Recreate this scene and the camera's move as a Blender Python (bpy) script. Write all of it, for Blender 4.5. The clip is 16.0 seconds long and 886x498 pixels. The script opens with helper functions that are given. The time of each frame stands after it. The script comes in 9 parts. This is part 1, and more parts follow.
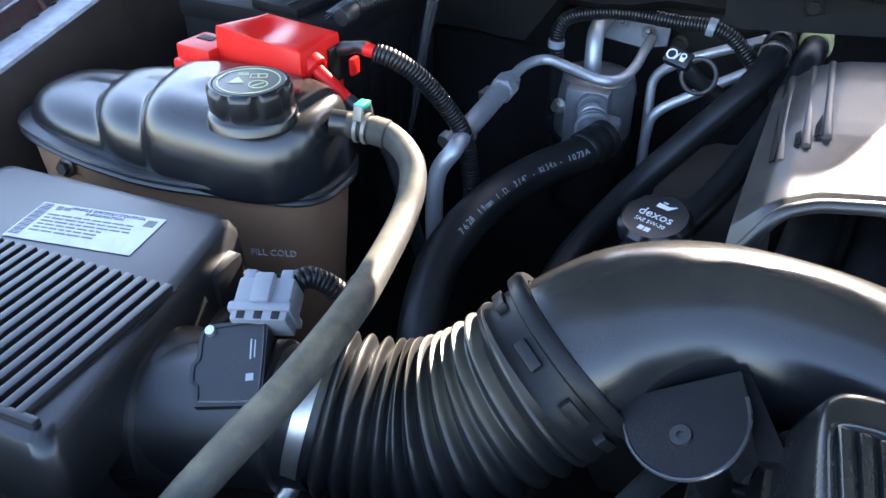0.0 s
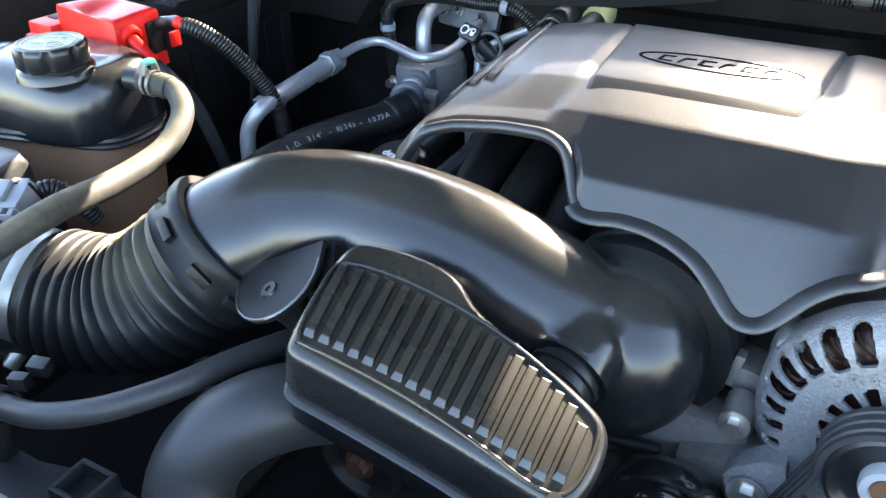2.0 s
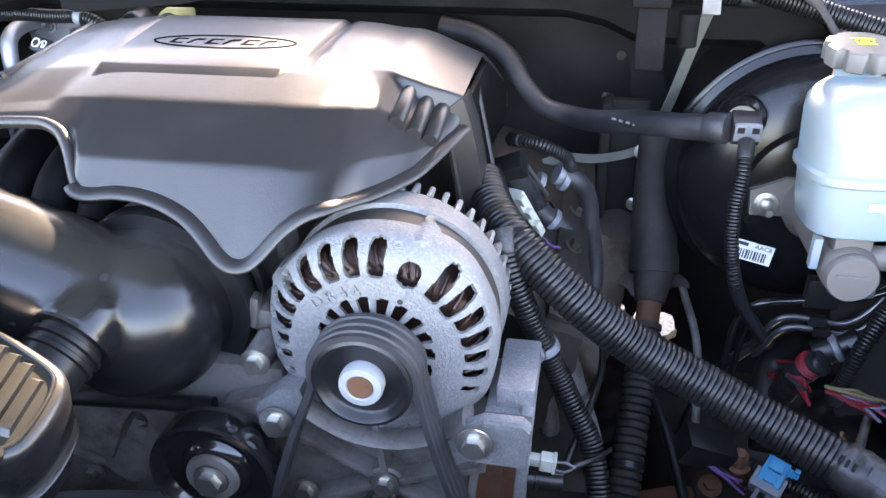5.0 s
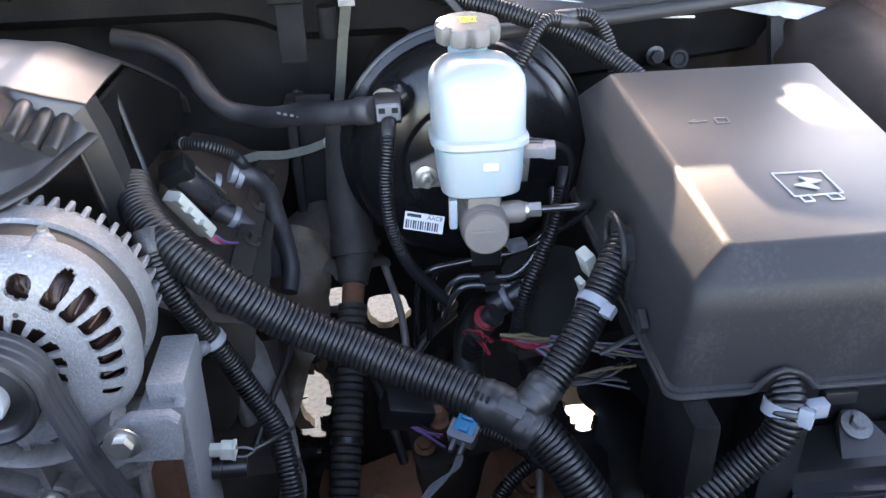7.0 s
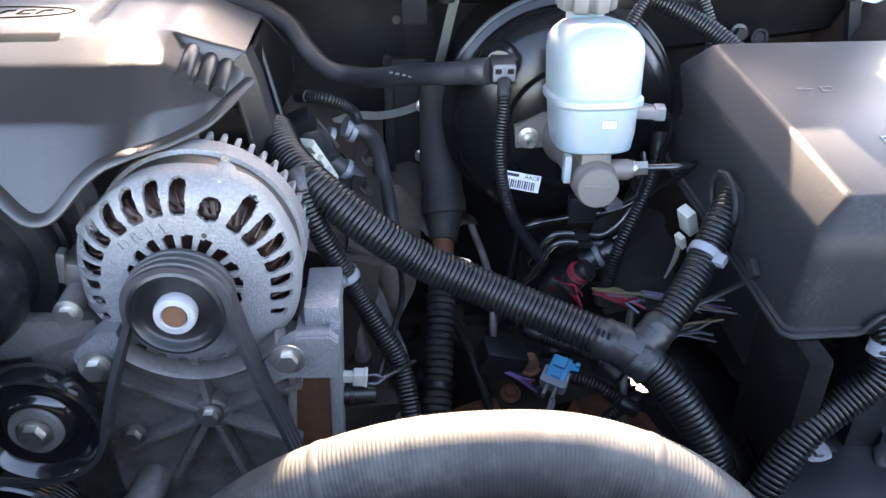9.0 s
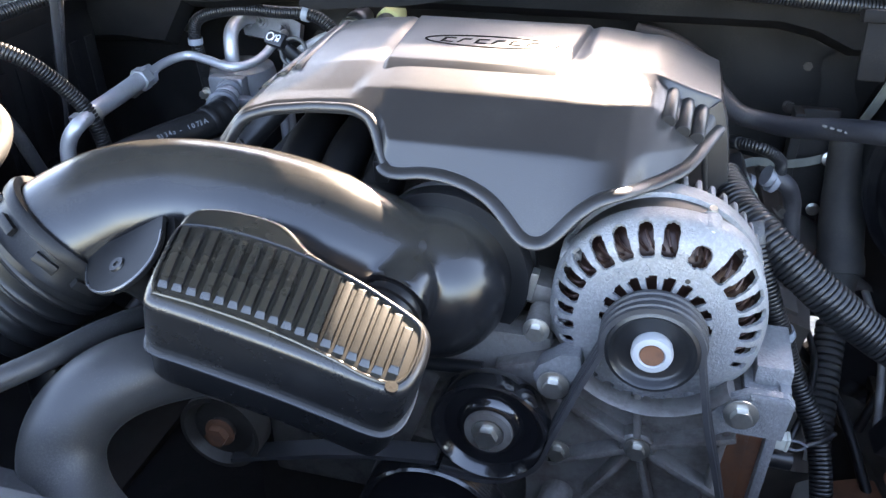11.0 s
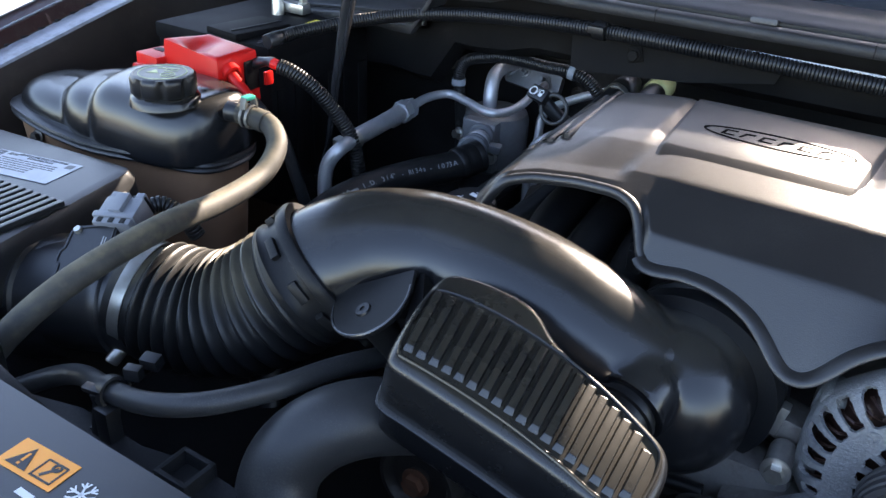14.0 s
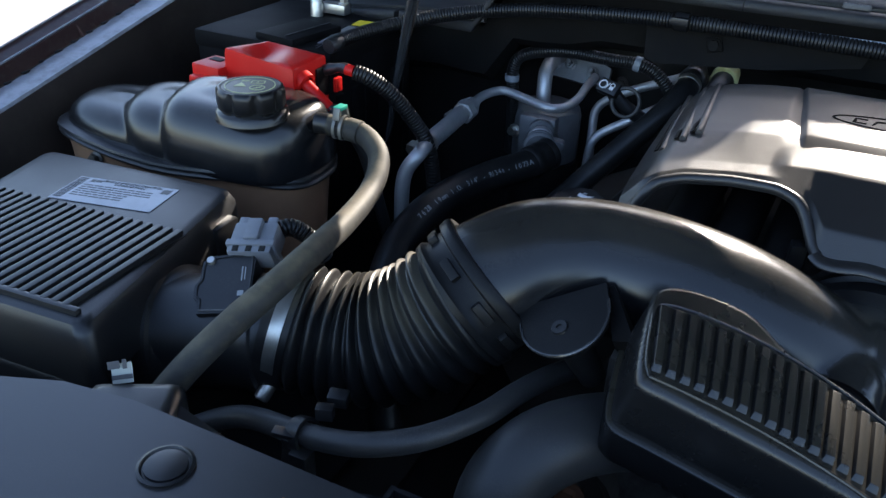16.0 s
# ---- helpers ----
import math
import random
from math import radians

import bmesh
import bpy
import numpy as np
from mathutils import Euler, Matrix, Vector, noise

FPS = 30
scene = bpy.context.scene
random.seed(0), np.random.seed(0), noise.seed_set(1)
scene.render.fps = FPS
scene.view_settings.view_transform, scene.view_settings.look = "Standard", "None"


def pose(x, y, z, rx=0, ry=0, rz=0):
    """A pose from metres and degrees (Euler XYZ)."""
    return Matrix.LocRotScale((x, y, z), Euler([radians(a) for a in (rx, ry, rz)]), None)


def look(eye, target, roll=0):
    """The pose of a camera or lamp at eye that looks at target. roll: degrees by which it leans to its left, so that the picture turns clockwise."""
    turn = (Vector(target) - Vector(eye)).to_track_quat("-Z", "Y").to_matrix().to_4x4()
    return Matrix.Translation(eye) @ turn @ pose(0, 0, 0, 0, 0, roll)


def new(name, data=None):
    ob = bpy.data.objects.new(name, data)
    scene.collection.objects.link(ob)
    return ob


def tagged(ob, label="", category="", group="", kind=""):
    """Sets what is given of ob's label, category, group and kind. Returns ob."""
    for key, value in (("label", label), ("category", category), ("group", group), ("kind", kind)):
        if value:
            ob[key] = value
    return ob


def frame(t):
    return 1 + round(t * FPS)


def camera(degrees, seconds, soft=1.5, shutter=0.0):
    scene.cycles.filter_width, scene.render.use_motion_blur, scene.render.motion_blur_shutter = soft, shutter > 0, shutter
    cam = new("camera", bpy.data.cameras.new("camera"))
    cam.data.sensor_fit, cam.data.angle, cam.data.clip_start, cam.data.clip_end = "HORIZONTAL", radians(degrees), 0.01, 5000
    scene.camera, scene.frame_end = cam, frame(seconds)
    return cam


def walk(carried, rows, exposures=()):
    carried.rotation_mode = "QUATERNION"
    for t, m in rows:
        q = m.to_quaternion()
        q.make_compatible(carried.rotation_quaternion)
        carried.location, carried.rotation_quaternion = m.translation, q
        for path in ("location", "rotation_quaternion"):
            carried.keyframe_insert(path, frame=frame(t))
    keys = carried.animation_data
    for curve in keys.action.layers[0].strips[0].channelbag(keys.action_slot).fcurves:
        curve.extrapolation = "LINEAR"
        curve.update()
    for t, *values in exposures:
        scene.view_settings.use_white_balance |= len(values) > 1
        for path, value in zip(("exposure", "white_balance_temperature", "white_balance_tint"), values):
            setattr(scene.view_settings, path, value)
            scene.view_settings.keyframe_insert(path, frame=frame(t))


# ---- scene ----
cam = camera(56.9, 16.0)
PATH = [
    (0, (-0.172, -0.552, 1.338), (-0.881, 0.937, 0.207), 0.6),
    (0.5, (-0.119, -0.546, 1.342), (-0.873, 0.944, 0.242), -0.0),
    (1, (-0.036, -0.54, 1.339), (-0.809, 0.946, 0.246), -0.8),
    (1.5, (0.055, -0.547, 1.334), (-0.749, 0.929, 0.25), -0.9),
    (2, (0.117, -0.554, 1.323), (-0.717, 0.917, 0.254), -1.2),
    (2.5, (0.151, -0.559, 1.32), (-0.707, 0.908, 0.265), -2.1),
    (3, (0.184, -0.554, 1.312), (-0.614, 0.956, 0.271), -2.8),
    (3.2, (0.2, -0.551, 1.31), (-0.53, 0.995, 0.272), -2.4),
    (5.3, (0.329, -0.544, 1.296), (0.023, 1.147, 0.272), -2.4),
    (5.5, (0.346, -0.547, 1.294), (0.069, 1.152, 0.275), -2.9),
    (6, (0.388, -0.557, 1.297), (0.297, 1.162, 0.278), -2.0),
    (6.5, (0.409, -0.56, 1.297), (0.417, 1.165, 0.285), -1.8),
    (7, (0.438, -0.57, 1.295), (0.546, 1.143, 0.269), -2.0),
    (7.5, (0.449, -0.587, 1.291), (0.614, 1.119, 0.26), -2.2),
    (8, (0.433, -0.608, 1.288), (0.6, 1.086, 0.238), -2.8),
    (8.5, (0.386, -0.618, 1.284), (0.506, 1.082, 0.237), -2.1),
    (9, (0.33, -0.625, 1.293), (0.435, 1.074, 0.242), -0.0),
    (9.5, (0.279, -0.632, 1.296), (0.245, 1.077, 0.257), -0.2),
    (10, (0.236, -0.635, 1.301), (0.084, 1.073, 0.271), 0.1),
    (10.2, (0.222, -0.638, 1.306), (0.0, 1.063, 0.279), -0.4),
    (12.3, (0.097, -0.643, 1.33), (-0.634, 0.918, 0.316), 0.7),
    (12.5, (0.099, -0.638, 1.33), (-0.665, 0.913, 0.325), 0.9),
    (13, (0.108, -0.626, 1.338), (-0.729, 0.893, 0.342), 1.0),
    (13.5, (0.117, -0.617, 1.344), (-0.783, 0.88, 0.369), 1.4),
    (14, (0.108, -0.623, 1.344), (-0.801, 0.875, 0.38), 2.8),
    (14.5, (0.06, -0.652, 1.361), (-0.853, 0.84, 0.391), 2.8),
    (15, (-0.017, -0.67, 1.364), (-0.917, 0.829, 0.393), 3.2),
    (15.5, (-0.069, -0.677, 1.348), (-0.901, 0.855, 0.367), 3.7),
    (16, (-0.064, -0.687, 1.345), (-0.81, 0.885, 0.358), 2.0),
]
walk(cam, [(t, look(eye, target, roll)) for t, eye, target, roll in PATH], [(0, 3.44, 6350, 17), (1, 3.03, 6800, 16), (2, 3.83, 7000, 13), (2.5, 4.08, 7100, 13), (5.5, 4.38, 7600, 26), (7, 4.10, 7700, 24), (10, 4.18, 7300, 22), (12.5, 3.96, 7000, 19), (13.5, 3.32, 6900, 19), (14.5, 2.37, 6600, 18), (15.5, 1.80, 6350, 15), (16, 2.00, 6200, 14)])

# ---- world and light ----
world = bpy.data.worlds.new("world")
scene.world = world
world.use_nodes = True
wn, wl = world.node_tree.nodes, world.node_tree.links
sky = wn.new("ShaderNodeTexSky")
sky.sky_type = "NISHITA"
sky.sun_disc = False
SUN_ELEV, SUN_AZ = 24.5, 6.0          # degrees above the horizon; degrees from +y towards +x
sky.sun_elevation, sky.sun_rotation = radians(SUN_ELEV), radians(SUN_AZ)
wl.new(sky.outputs[0], wn["Background"].inputs[0])
wn["Background"].inputs[1].default_value = 0.15
sun = new("sun", bpy.data.lights.new("sun", "SUN"))
sun.data.energy, sun.data.angle, sun.data.color = 4.3, radians(0.5), (1.0, 0.90, 0.74)
sd = Vector((math.sin(radians(SUN_AZ)) * math.cos(radians(SUN_ELEV)), math.cos(radians(SUN_AZ)) * math.cos(radians(SUN_ELEV)), math.sin(radians(SUN_ELEV))))
sun.matrix_world = look(sd * 10, (0, 0, 0))


# ---- materials ----
def mat(name, color, rough=0.5, metal=0.0, grain=0.0, gscale=1500.0, stain=0.0, sscale=30.0, stain_color=None, rvar=0.08, coat=0.0, trans=0.0, relief=0.00012, rand=0.0, dust=0.0, dust_color=(0.22, 0.21, 0.19), dscale=900.0, sheen=0.0, sun_dust=0.0, sun_dust_color=(0.30, 0.27, 0.20), spec=0.5, sss=0.0):
    """A principled material with fine relief (grain), two scales of stain, varied gloss and upward faces lightened by
    dust and painted sunlight.
    """
    m = bpy.data.materials.new(name)
    m.use_nodes = True
    n, l = m.node_tree.nodes, m.node_tree.links
    b = n["Principled BSDF"]
    geo = n.new("ShaderNodeNewGeometry")
    src = geo.outputs["Position"]
    big = n.new("ShaderNodeTexNoise")
    big.inputs["Scale"].default_value, big.inputs["Detail"].default_value, big.inputs["Roughness"].default_value = sscale, 6, 0.65
    l.new(src, big.inputs["Vector"])
    fine = n.new("ShaderNodeTexNoise")
    fine.inputs["Scale"].default_value, fine.inputs["Detail"].default_value = gscale, 3
    l.new(src, fine.inputs["Vector"])
    ramp = n.new("ShaderNodeMapRange")
    ramp.inputs["From Min"].default_value, ramp.inputs["From Max"].default_value = 0.45, 0.72
    l.new(big.outputs["Fac"], ramp.inputs["Value"])
    mul = n.new("ShaderNodeMath")
    mul.operation = "MULTIPLY"
    mul.inputs[1].default_value = stain
    l.new(ramp.outputs[0], mul.inputs[0])
    mix = n.new("ShaderNodeMix")
    mix.data_type = "RGBA"
    l.new(mul.outputs[0], mix.inputs["Factor"])
    c = (*color, 1)
    mix.inputs["A"].default_value = c
    mix.inputs["B"].default_value = (*(stain_color or [min(1, v * 1.6 + 0.01) for v in color]), 1)
    out = mix.outputs["Result"]
    if dust:
        # settled dust: small specks, thicker in broad uneven patches
        sp = n.new("ShaderNodeTexNoise")
        sp.inputs["Scale"].default_value, sp.inputs["Detail"].default_value, sp.inputs["Roughness"].default_value = dscale, 2, 0.6
        l.new(src, sp.inputs["Vector"])
        pt = n.new("ShaderNodeTexNoise")
        pt.inputs["Scale"].default_value, pt.inputs["Detail"].default_value = 16, 5
        l.new(src, pt.inputs["Vector"])
        add = n.new("ShaderNodeMath")
        add.operation = "ADD"
        l.new(sp.outputs["Fac"], add.inputs[0])
        l.new(pt.outputs["Fac"], add.inputs[1])
        dr = n.new("ShaderNodeMapRange")
        dr.inputs["From Min"].default_value, dr.inputs["From Max"].default_value, dr.inputs["To Max"].default_value = 1.06, 1.36, dust
        l.new(add.outputs[0], dr.inputs["Value"])
        dm = n.new("ShaderNodeMix")
        dm.data_type = "RGBA"
        l.new(dr.outputs[0], dm.inputs["Factor"])
        l.new(out, dm.inputs["A"])
        dm.inputs["B"].default_value = (*dust_color, 1)
        out = dm.outputs["Result"]
    if sun_dust:
        # upward faces get lighter: part dust, part sunlight put into the colour
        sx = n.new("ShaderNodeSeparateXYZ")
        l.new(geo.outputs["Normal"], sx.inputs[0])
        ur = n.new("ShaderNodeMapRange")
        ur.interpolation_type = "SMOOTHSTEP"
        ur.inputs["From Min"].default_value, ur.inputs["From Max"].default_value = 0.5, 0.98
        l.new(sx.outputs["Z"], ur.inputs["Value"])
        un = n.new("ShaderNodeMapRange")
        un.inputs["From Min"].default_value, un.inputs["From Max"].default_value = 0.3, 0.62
        un.inputs["To Min"].default_value, un.inputs["To Max"].default_value = 0.45 * sun_dust, sun_dust
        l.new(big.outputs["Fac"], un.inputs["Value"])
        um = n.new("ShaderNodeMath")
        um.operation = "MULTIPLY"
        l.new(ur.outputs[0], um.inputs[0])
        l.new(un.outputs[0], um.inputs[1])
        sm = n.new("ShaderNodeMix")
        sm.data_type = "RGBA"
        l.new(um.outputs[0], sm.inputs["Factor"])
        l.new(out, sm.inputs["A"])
        sm.inputs["B"].default_value = (*sun_dust_color, 1)
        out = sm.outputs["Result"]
    if rand:
        oi = n.new("ShaderNodeObjectInfo")
        hsv = n.new("ShaderNodeHueSaturation")
        mr = n.new("ShaderNodeMapRange")
        mr.inputs["To Min"].default_value, mr.inputs["To Max"].default_value = 1 - rand, 1 + rand
        l.new(oi.outputs["Random"], mr.inputs["Value"])
        l.new(mr.outputs[0], hsv.inputs["Value"])
        l.new(out, hsv.inputs["Color"])
        out = hsv.outputs[0]
    l.new(out, b.inputs["Base Color"])
    rr = n.new("ShaderNodeMapRange")
    rr.inputs["To Min"].default_value, rr.inputs["To Max"].default_value = max(0.02, rough - rvar), min(1, rough + rvar)
    l.new(big.outputs["Fac"], rr.inputs["Value"])
    l.new(rr.outputs[0], b.inputs["Roughness"])
    b.inputs["Metallic"].default_value = metal
    b.inputs["Specular IOR Level"].default_value = spec
    b.inputs["Sheen Weight"].default_value, b.inputs["Sheen Roughness"].default_value = sheen, 0.5
    b.inputs["Coat Weight"].default_value = coat
    b.inputs["Subsurface Weight"].default_value, b.inputs["Subsurface Scale"].default_value = sss, 0.04
    b.inputs["Transmission Weight"].default_value = trans
    if grain:
        bp = n.new("ShaderNodeBump")
        bp.inputs["Strength"].default_value = grain
        bp.inputs["Distance"].default_value = relief
        l.new(fine.outputs["Fac"], bp.inputs["Height"])
        l.new(bp.outputs[0], b.inputs["Normal"])
    return m


M_PLASTIC = mat("black_plastic", (0.0075, 0.0078, 0.0088), 0.36, grain=0.35, gscale=1400, stain=0.3, sscale=18, stain_color=(0.018, 0.0175, 0.017), dust=0.07, sheen=0.0)
M_DUCT = mat("satin_black_plastic", (0.0072, 0.0076, 0.0088), 0.22, sun_dust=0.055, sun_dust_color=(0.34, 0.31, 0.23), grain=0.6, gscale=900, stain=0.2, sscale=14, stain_color=(0.0095, 0.0095, 0.0098), dust=0.03, sheen=0.0, dscale=1400.0)
M_COVER = mat("grey_engine_plastic", (0.0145, 0.0139, 0.0141), 0.34, grain=0.7, relief=0.00022, gscale=1100, stain=0.3, sscale=10, stain_color=(0.018, 0.017, 0.0165), dust=0.07, sheen=0.02, dscale=1300.0)
M_RUBBER = mat("black_rubber", (0.008, 0.0083, 0.009), 0.36, spec=0.30, grain=0.2, gscale=800, stain=0.3, sscale=40, stain_color=(0.016, 0.016, 0.016), dust=0.07, sheen=0.0)
M_BLACKRUB = mat("dull_black_moulding", (0.0075, 0.0078, 0.0085), 0.36, spec=0.16, grain=0.3, gscale=900, stain=0.3, sscale=30, stain_color=(0.014, 0.014, 0.014), dust=0.05)
M_HOSE = mat("dusty_grey_hose", (0.022, 0.0215, 0.020), 0.66, sun_dust=0.30, grain=0.8, gscale=700, stain=0.6, sscale=45, stain_color=(0.062, 0.057, 0.046), dust=0.30, dscale=75.0, dust_color=(0.15, 0.122, 0.064), sheen=0.01, sun_dust_color=(0.26, 0.22, 0.13), spec=0.3)
M_WOVEN = mat("dusty_woven_hose", (0.017, 0.017, 0.0175), 0.62, sun_dust=0.12, sun_dust_color=(0.36, 0.34, 0.29), grain=0.5, gscale=500, stain=0.5, sscale=35, stain_color=(0.085, 0.082, 0.075), dust=0.2, dscale=90.0, dust_color=(0.16, 0.145, 0.11), spec=0.35)
M_RADHOSE = mat("dusty_radiator_hose", (0.027, 0.027, 0.0275), 0.44, spec=0.4, grain=0.4, gscale=600, stain=0.5, sscale=30, stain_color=(0.05, 0.048, 0.044), dust=0.14, sheen=0.02)
M_CONDUIT = mat("corrugated_conduit_plastic", (0.006, 0.0064, 0.0074), 0.36, spec=0.38, grain=0.1, stain=0.3, sscale=25, stain_color=(0.02, 0.0195, 0.019), dust=0.06, sheen=0.0)
M_TAPE = mat("cloth_tape", (0.008, 0.0084, 0.0095), 0.45, grain=0.4, gscale=300, stain=0.4, sscale=60, dust=0.2)
M_ALU = mat("aluminium_tube", (0.45, 0.457, 0.47), 0.47, 0.75, grain=0.1, gscale=500, stain=0.35, sscale=50, stain_color=(0.3, 0.3, 0.3))
M_ALUDULL = mat("dull_machined_aluminium", (0.17, 0.178, 0.192), 0.5, 0.55, grain=0.2, gscale=400, stain=0.5, sscale=60, stain_color=(0.10, 0.104, 0.112), rvar=0.12)
M_CAST = mat("cast_aluminium", (0.175, 0.177, 0.181), 0.52, 0.35, grain=1.0, relief=0.0011, gscale=560, stain=0.6, sscale=380, stain_color=(0.30, 0.305, 0.31), rvar=0.2, dust=0.16, dust_color=(0.10, 0.09, 0.08), dscale=180.0)
M_CASTDARK = mat("dirty_cast_aluminium", (0.155, 0.147, 0.138), 0.55, 0.25, grain=0.9, relief=0.0006, gscale=300, stain=0.9, sscale=28, stain_color=(0.055, 0.042, 0.034), rvar=0.15, dust=0.3, dust_color=(0.24, 0.225, 0.21), dscale=350.0)
M_STEEL = mat("zinc_steel", (0.55, 0.54, 0.5), 0.35, 0.95, grain=0.1, gscale=500, stain=0.4, sscale=120, stain_color=(0.35, 0.32, 0.26))
M_RUST = mat("rusty_steel", (0.14, 0.06, 0.03), 0.8, 0.2, grain=0.8, gscale=300, stain=0.8, sscale=60, stain_color=(0.06, 0.035, 0.025))
M_PALE = mat("pale_oxidised_steel", (0.36, 0.37, 0.38), 0.5, 0.3, grain=0.3, gscale=300, stain=0.5, sscale=150, stain_color=(0.4, 0.38, 0.36))
M_RED = mat("red_plastic", (0.5270, 0.0112, 0.0084), 0.34, spec=0.2, grain=0.08, gscale=600, stain=0.15, sscale=20, stain_color=(0.7, 0.05, 0.03))
M_REDWIRE = mat("dull_red_wire", (0.20, 0.012, 0.022), 0.5, spec=0.25)
M_GLOSS = mat("gloss_black_enamel", (0.008, 0.008, 0.009), 0.16, grain=0.03, gscale=200, stain=0.25, sscale=15, stain_color=(0.02, 0.02, 0.02), coat=0.4, dust=0.06)
M_BOOSTER = mat("satin_black_booster_enamel", (0.0055, 0.0055, 0.0062), 0.22, spec=0.32, grain=0.03, gscale=200, stain=0.3, sscale=15, stain_color=(0.011, 0.011, 0.011), dust=0.05)
M_PAINT = mat("dark_red_body_paint", (0.040, 0.013, 0.012), 0.38, stain=0.5, sscale=30, stain_color=(0.075, 0.055, 0.048), coat=0.15, dust=0.2, dscale=120.0, grain=0.1, gscale=200)
M_DARK = mat("underbonnet_black", (0.0095, 0.0095, 0.0100), 0.6, spec=0.22, grain=0.3, gscale=300, stain=0.5, sscale=12, stain_color=(0.02, 0.019, 0.018), dust=0.08, sheen=0.0)
M_BLOCK = mat("oily_engine_metal", (0.040, 0.036, 0.032), 0.55, 0.4, grain=0.8, gscale=200, stain=0.7, sscale=25, stain_color=(0.035, 0.026, 0.02), dust=0.25, dust_color=(0.12, 0.10, 0.08))
M_WHITE = mat("white_label_paper", (0.78, 0.79, 0.8), 0.5, stain=0.2, sscale=60, stain_color=(0.6, 0.6, 0.58))
M_EMBLEM = mat("dull_black_emblem", (0.0032, 0.0032, 0.0036), 0.8, spec=0.02)
M_INK = mat("label_ink", (0.03, 0.03, 0.035), 0.6)
M_PRINT = mat("white_print", (0.62, 0.63, 0.64), 0.6)
M_GREYPRINT = mat("worn_grey_print", (0.26, 0.27, 0.28), 0.7)
M_FLUID = mat("translucent_white_plastic", (0.222, 0.272, 0.292), 0.3, sss=0.6, grain=0.05, gscale=200, stain=0.25, sscale=10, stain_color=(0.18, 0.23, 0.255))
M_AMBER = mat("aged_translucent_plastic", (0.20, 0.115, 0.07), 0.4, grain=0.1, stain=0.6, sscale=9, stain_color=(0.28, 0.17, 0.10))
M_GREYCON = mat("grey_connector_plastic", (0.095, 0.10, 0.11), 0.45, grain=0.1, stain=0.3, sscale=60)
M_CREAM = mat("cream_plastic", (0.38, 0.39, 0.34), 0.5, stain=0.3)
M_BLUE = mat("blue_connector_plastic", (0.008, 0.25, 0.46), 0.4, stain=0.2)
M_SPRING = mat("dull_spring_steel", (0.16, 0.155, 0.14), 0.45, 0.5, grain=0.2, gscale=400, stain=0.4, sscale=120, stain_color=(0.24, 0.23, 0.2))
M_GREEN = mat("green_paint", (0.02, 0.30, 0.20), 0.45)
M_LIME = mat("pale_green_plastic", (0.42, 0.45, 0.22), 0.5, stain=0.4)
M_ORANGE = mat("orange_sticker", (0.85, 0.3, 0.03), 0.4, stain=0.15)
M_YELLOW = mat("yellow_print", (0.8, 0.62, 0.03), 0.45)
M_CAPGREY = mat("grey_cap_plastic", (0.085, 0.082, 0.078), 0.5, grain=0.2, stain=0.4, sscale=40)
M_ASPHALT = mat("concrete_ground", (0.32, 0.31, 0.28), 0.9, grain=1.0, gscale=120, stain=0.9, sscale=85, stain_color=(0.11, 0.105, 0.09))
M_COPPER = mat("copper_winding", (0.036, 0.018, 0.014), 0.35, 0.5, stain=0.6, sscale=120, stain_color=(0.02, 0.012, 0.011))
M_STRAP = mat("woven_strap", (0.10, 0.105, 0.09), 0.8, grain=0.8, gscale=500, stain=0.4, sscale=70)
M_BELT = mat("belt_rubber", (0.022, 0.022, 0.024), 0.55, grain=0.3, gscale=900, stain=0.4, sscale=50)
M_PINK = mat("pink_wire", (0.26, 0.05, 0.09), 0.5)
M_PURPLE = mat("purple_wire", (0.10, 0.05, 0.16), 0.5)
M_LTBLUE = mat("light_blue_wire", (0.12, 0.20, 0.28), 0.5)
M_WIREY = mat("yellow_wire", (0.16, 0.13, 0.06), 0.5, stain=0.3)
M_VACHOSE = mat("dusty_vacuum_hose_rubber", (0.016, 0.016, 0.0195), 0.55, grain=0.4, gscale=600, stain=0.5, sscale=35, stain_color=(0.055, 0.053, 0.056), dust=0.25)
M_BOOT = mat("dull_dusty_boot_rubber", (0.011, 0.0108, 0.0105), 0.72, grain=0.5, gscale=400, stain=0.6, sscale=30, stain_color=(0.045, 0.040, 0.034), dust=0.3, dust_color=(0.14, 0.12, 0.09))
M_TANCAST = mat("tan_cast_aluminium", (0.135, 0.118, 0.104), 0.55, 0.15, grain=0.6, gscale=600, stain=0.4, sscale=60, stain_color=(0.17, 0.155, 0.14))
# cream on the rib tops mixes dust with painted sunlight
M_BELLOWS = mat("dusty_ribbed_rubber", (0.0075, 0.0077, 0.0084), 0.40, sun_dust=0.27, sun_dust_color=(0.34, 0.30, 0.21), spec=0.35, grain=0.25, gscale=800, stain=0.4, sscale=40, stain_color=(0.013, 0.0125, 0.012), dust=0.05, dscale=220.0, dust_color=(0.11, 0.092, 0.058))
M_OLDLABEL = mat("faded_label_paper", (0.46, 0.46, 0.485), 0.5, grain=0.2, stain=0.5, sscale=50, stain_color=(0.28, 0.28, 0.30))
M_BAR = mat("satin_black_brace_enamel", (0.035, 0.036, 0.039), 0.24, 0.3, grain=0.1, gscale=300, stain=0.4, sscale=20, stain_color=(0.06, 0.06, 0.06), coat=0.5)
M_BATTERY = mat("battery_case_black", (0.0042, 0.0042, 0.0047), 0.62, spec=0.08, grain=0.15, gscale=400, stain=0.5, sscale=25, stain_color=(0.012, 0.011, 0.010), dust=0.05)
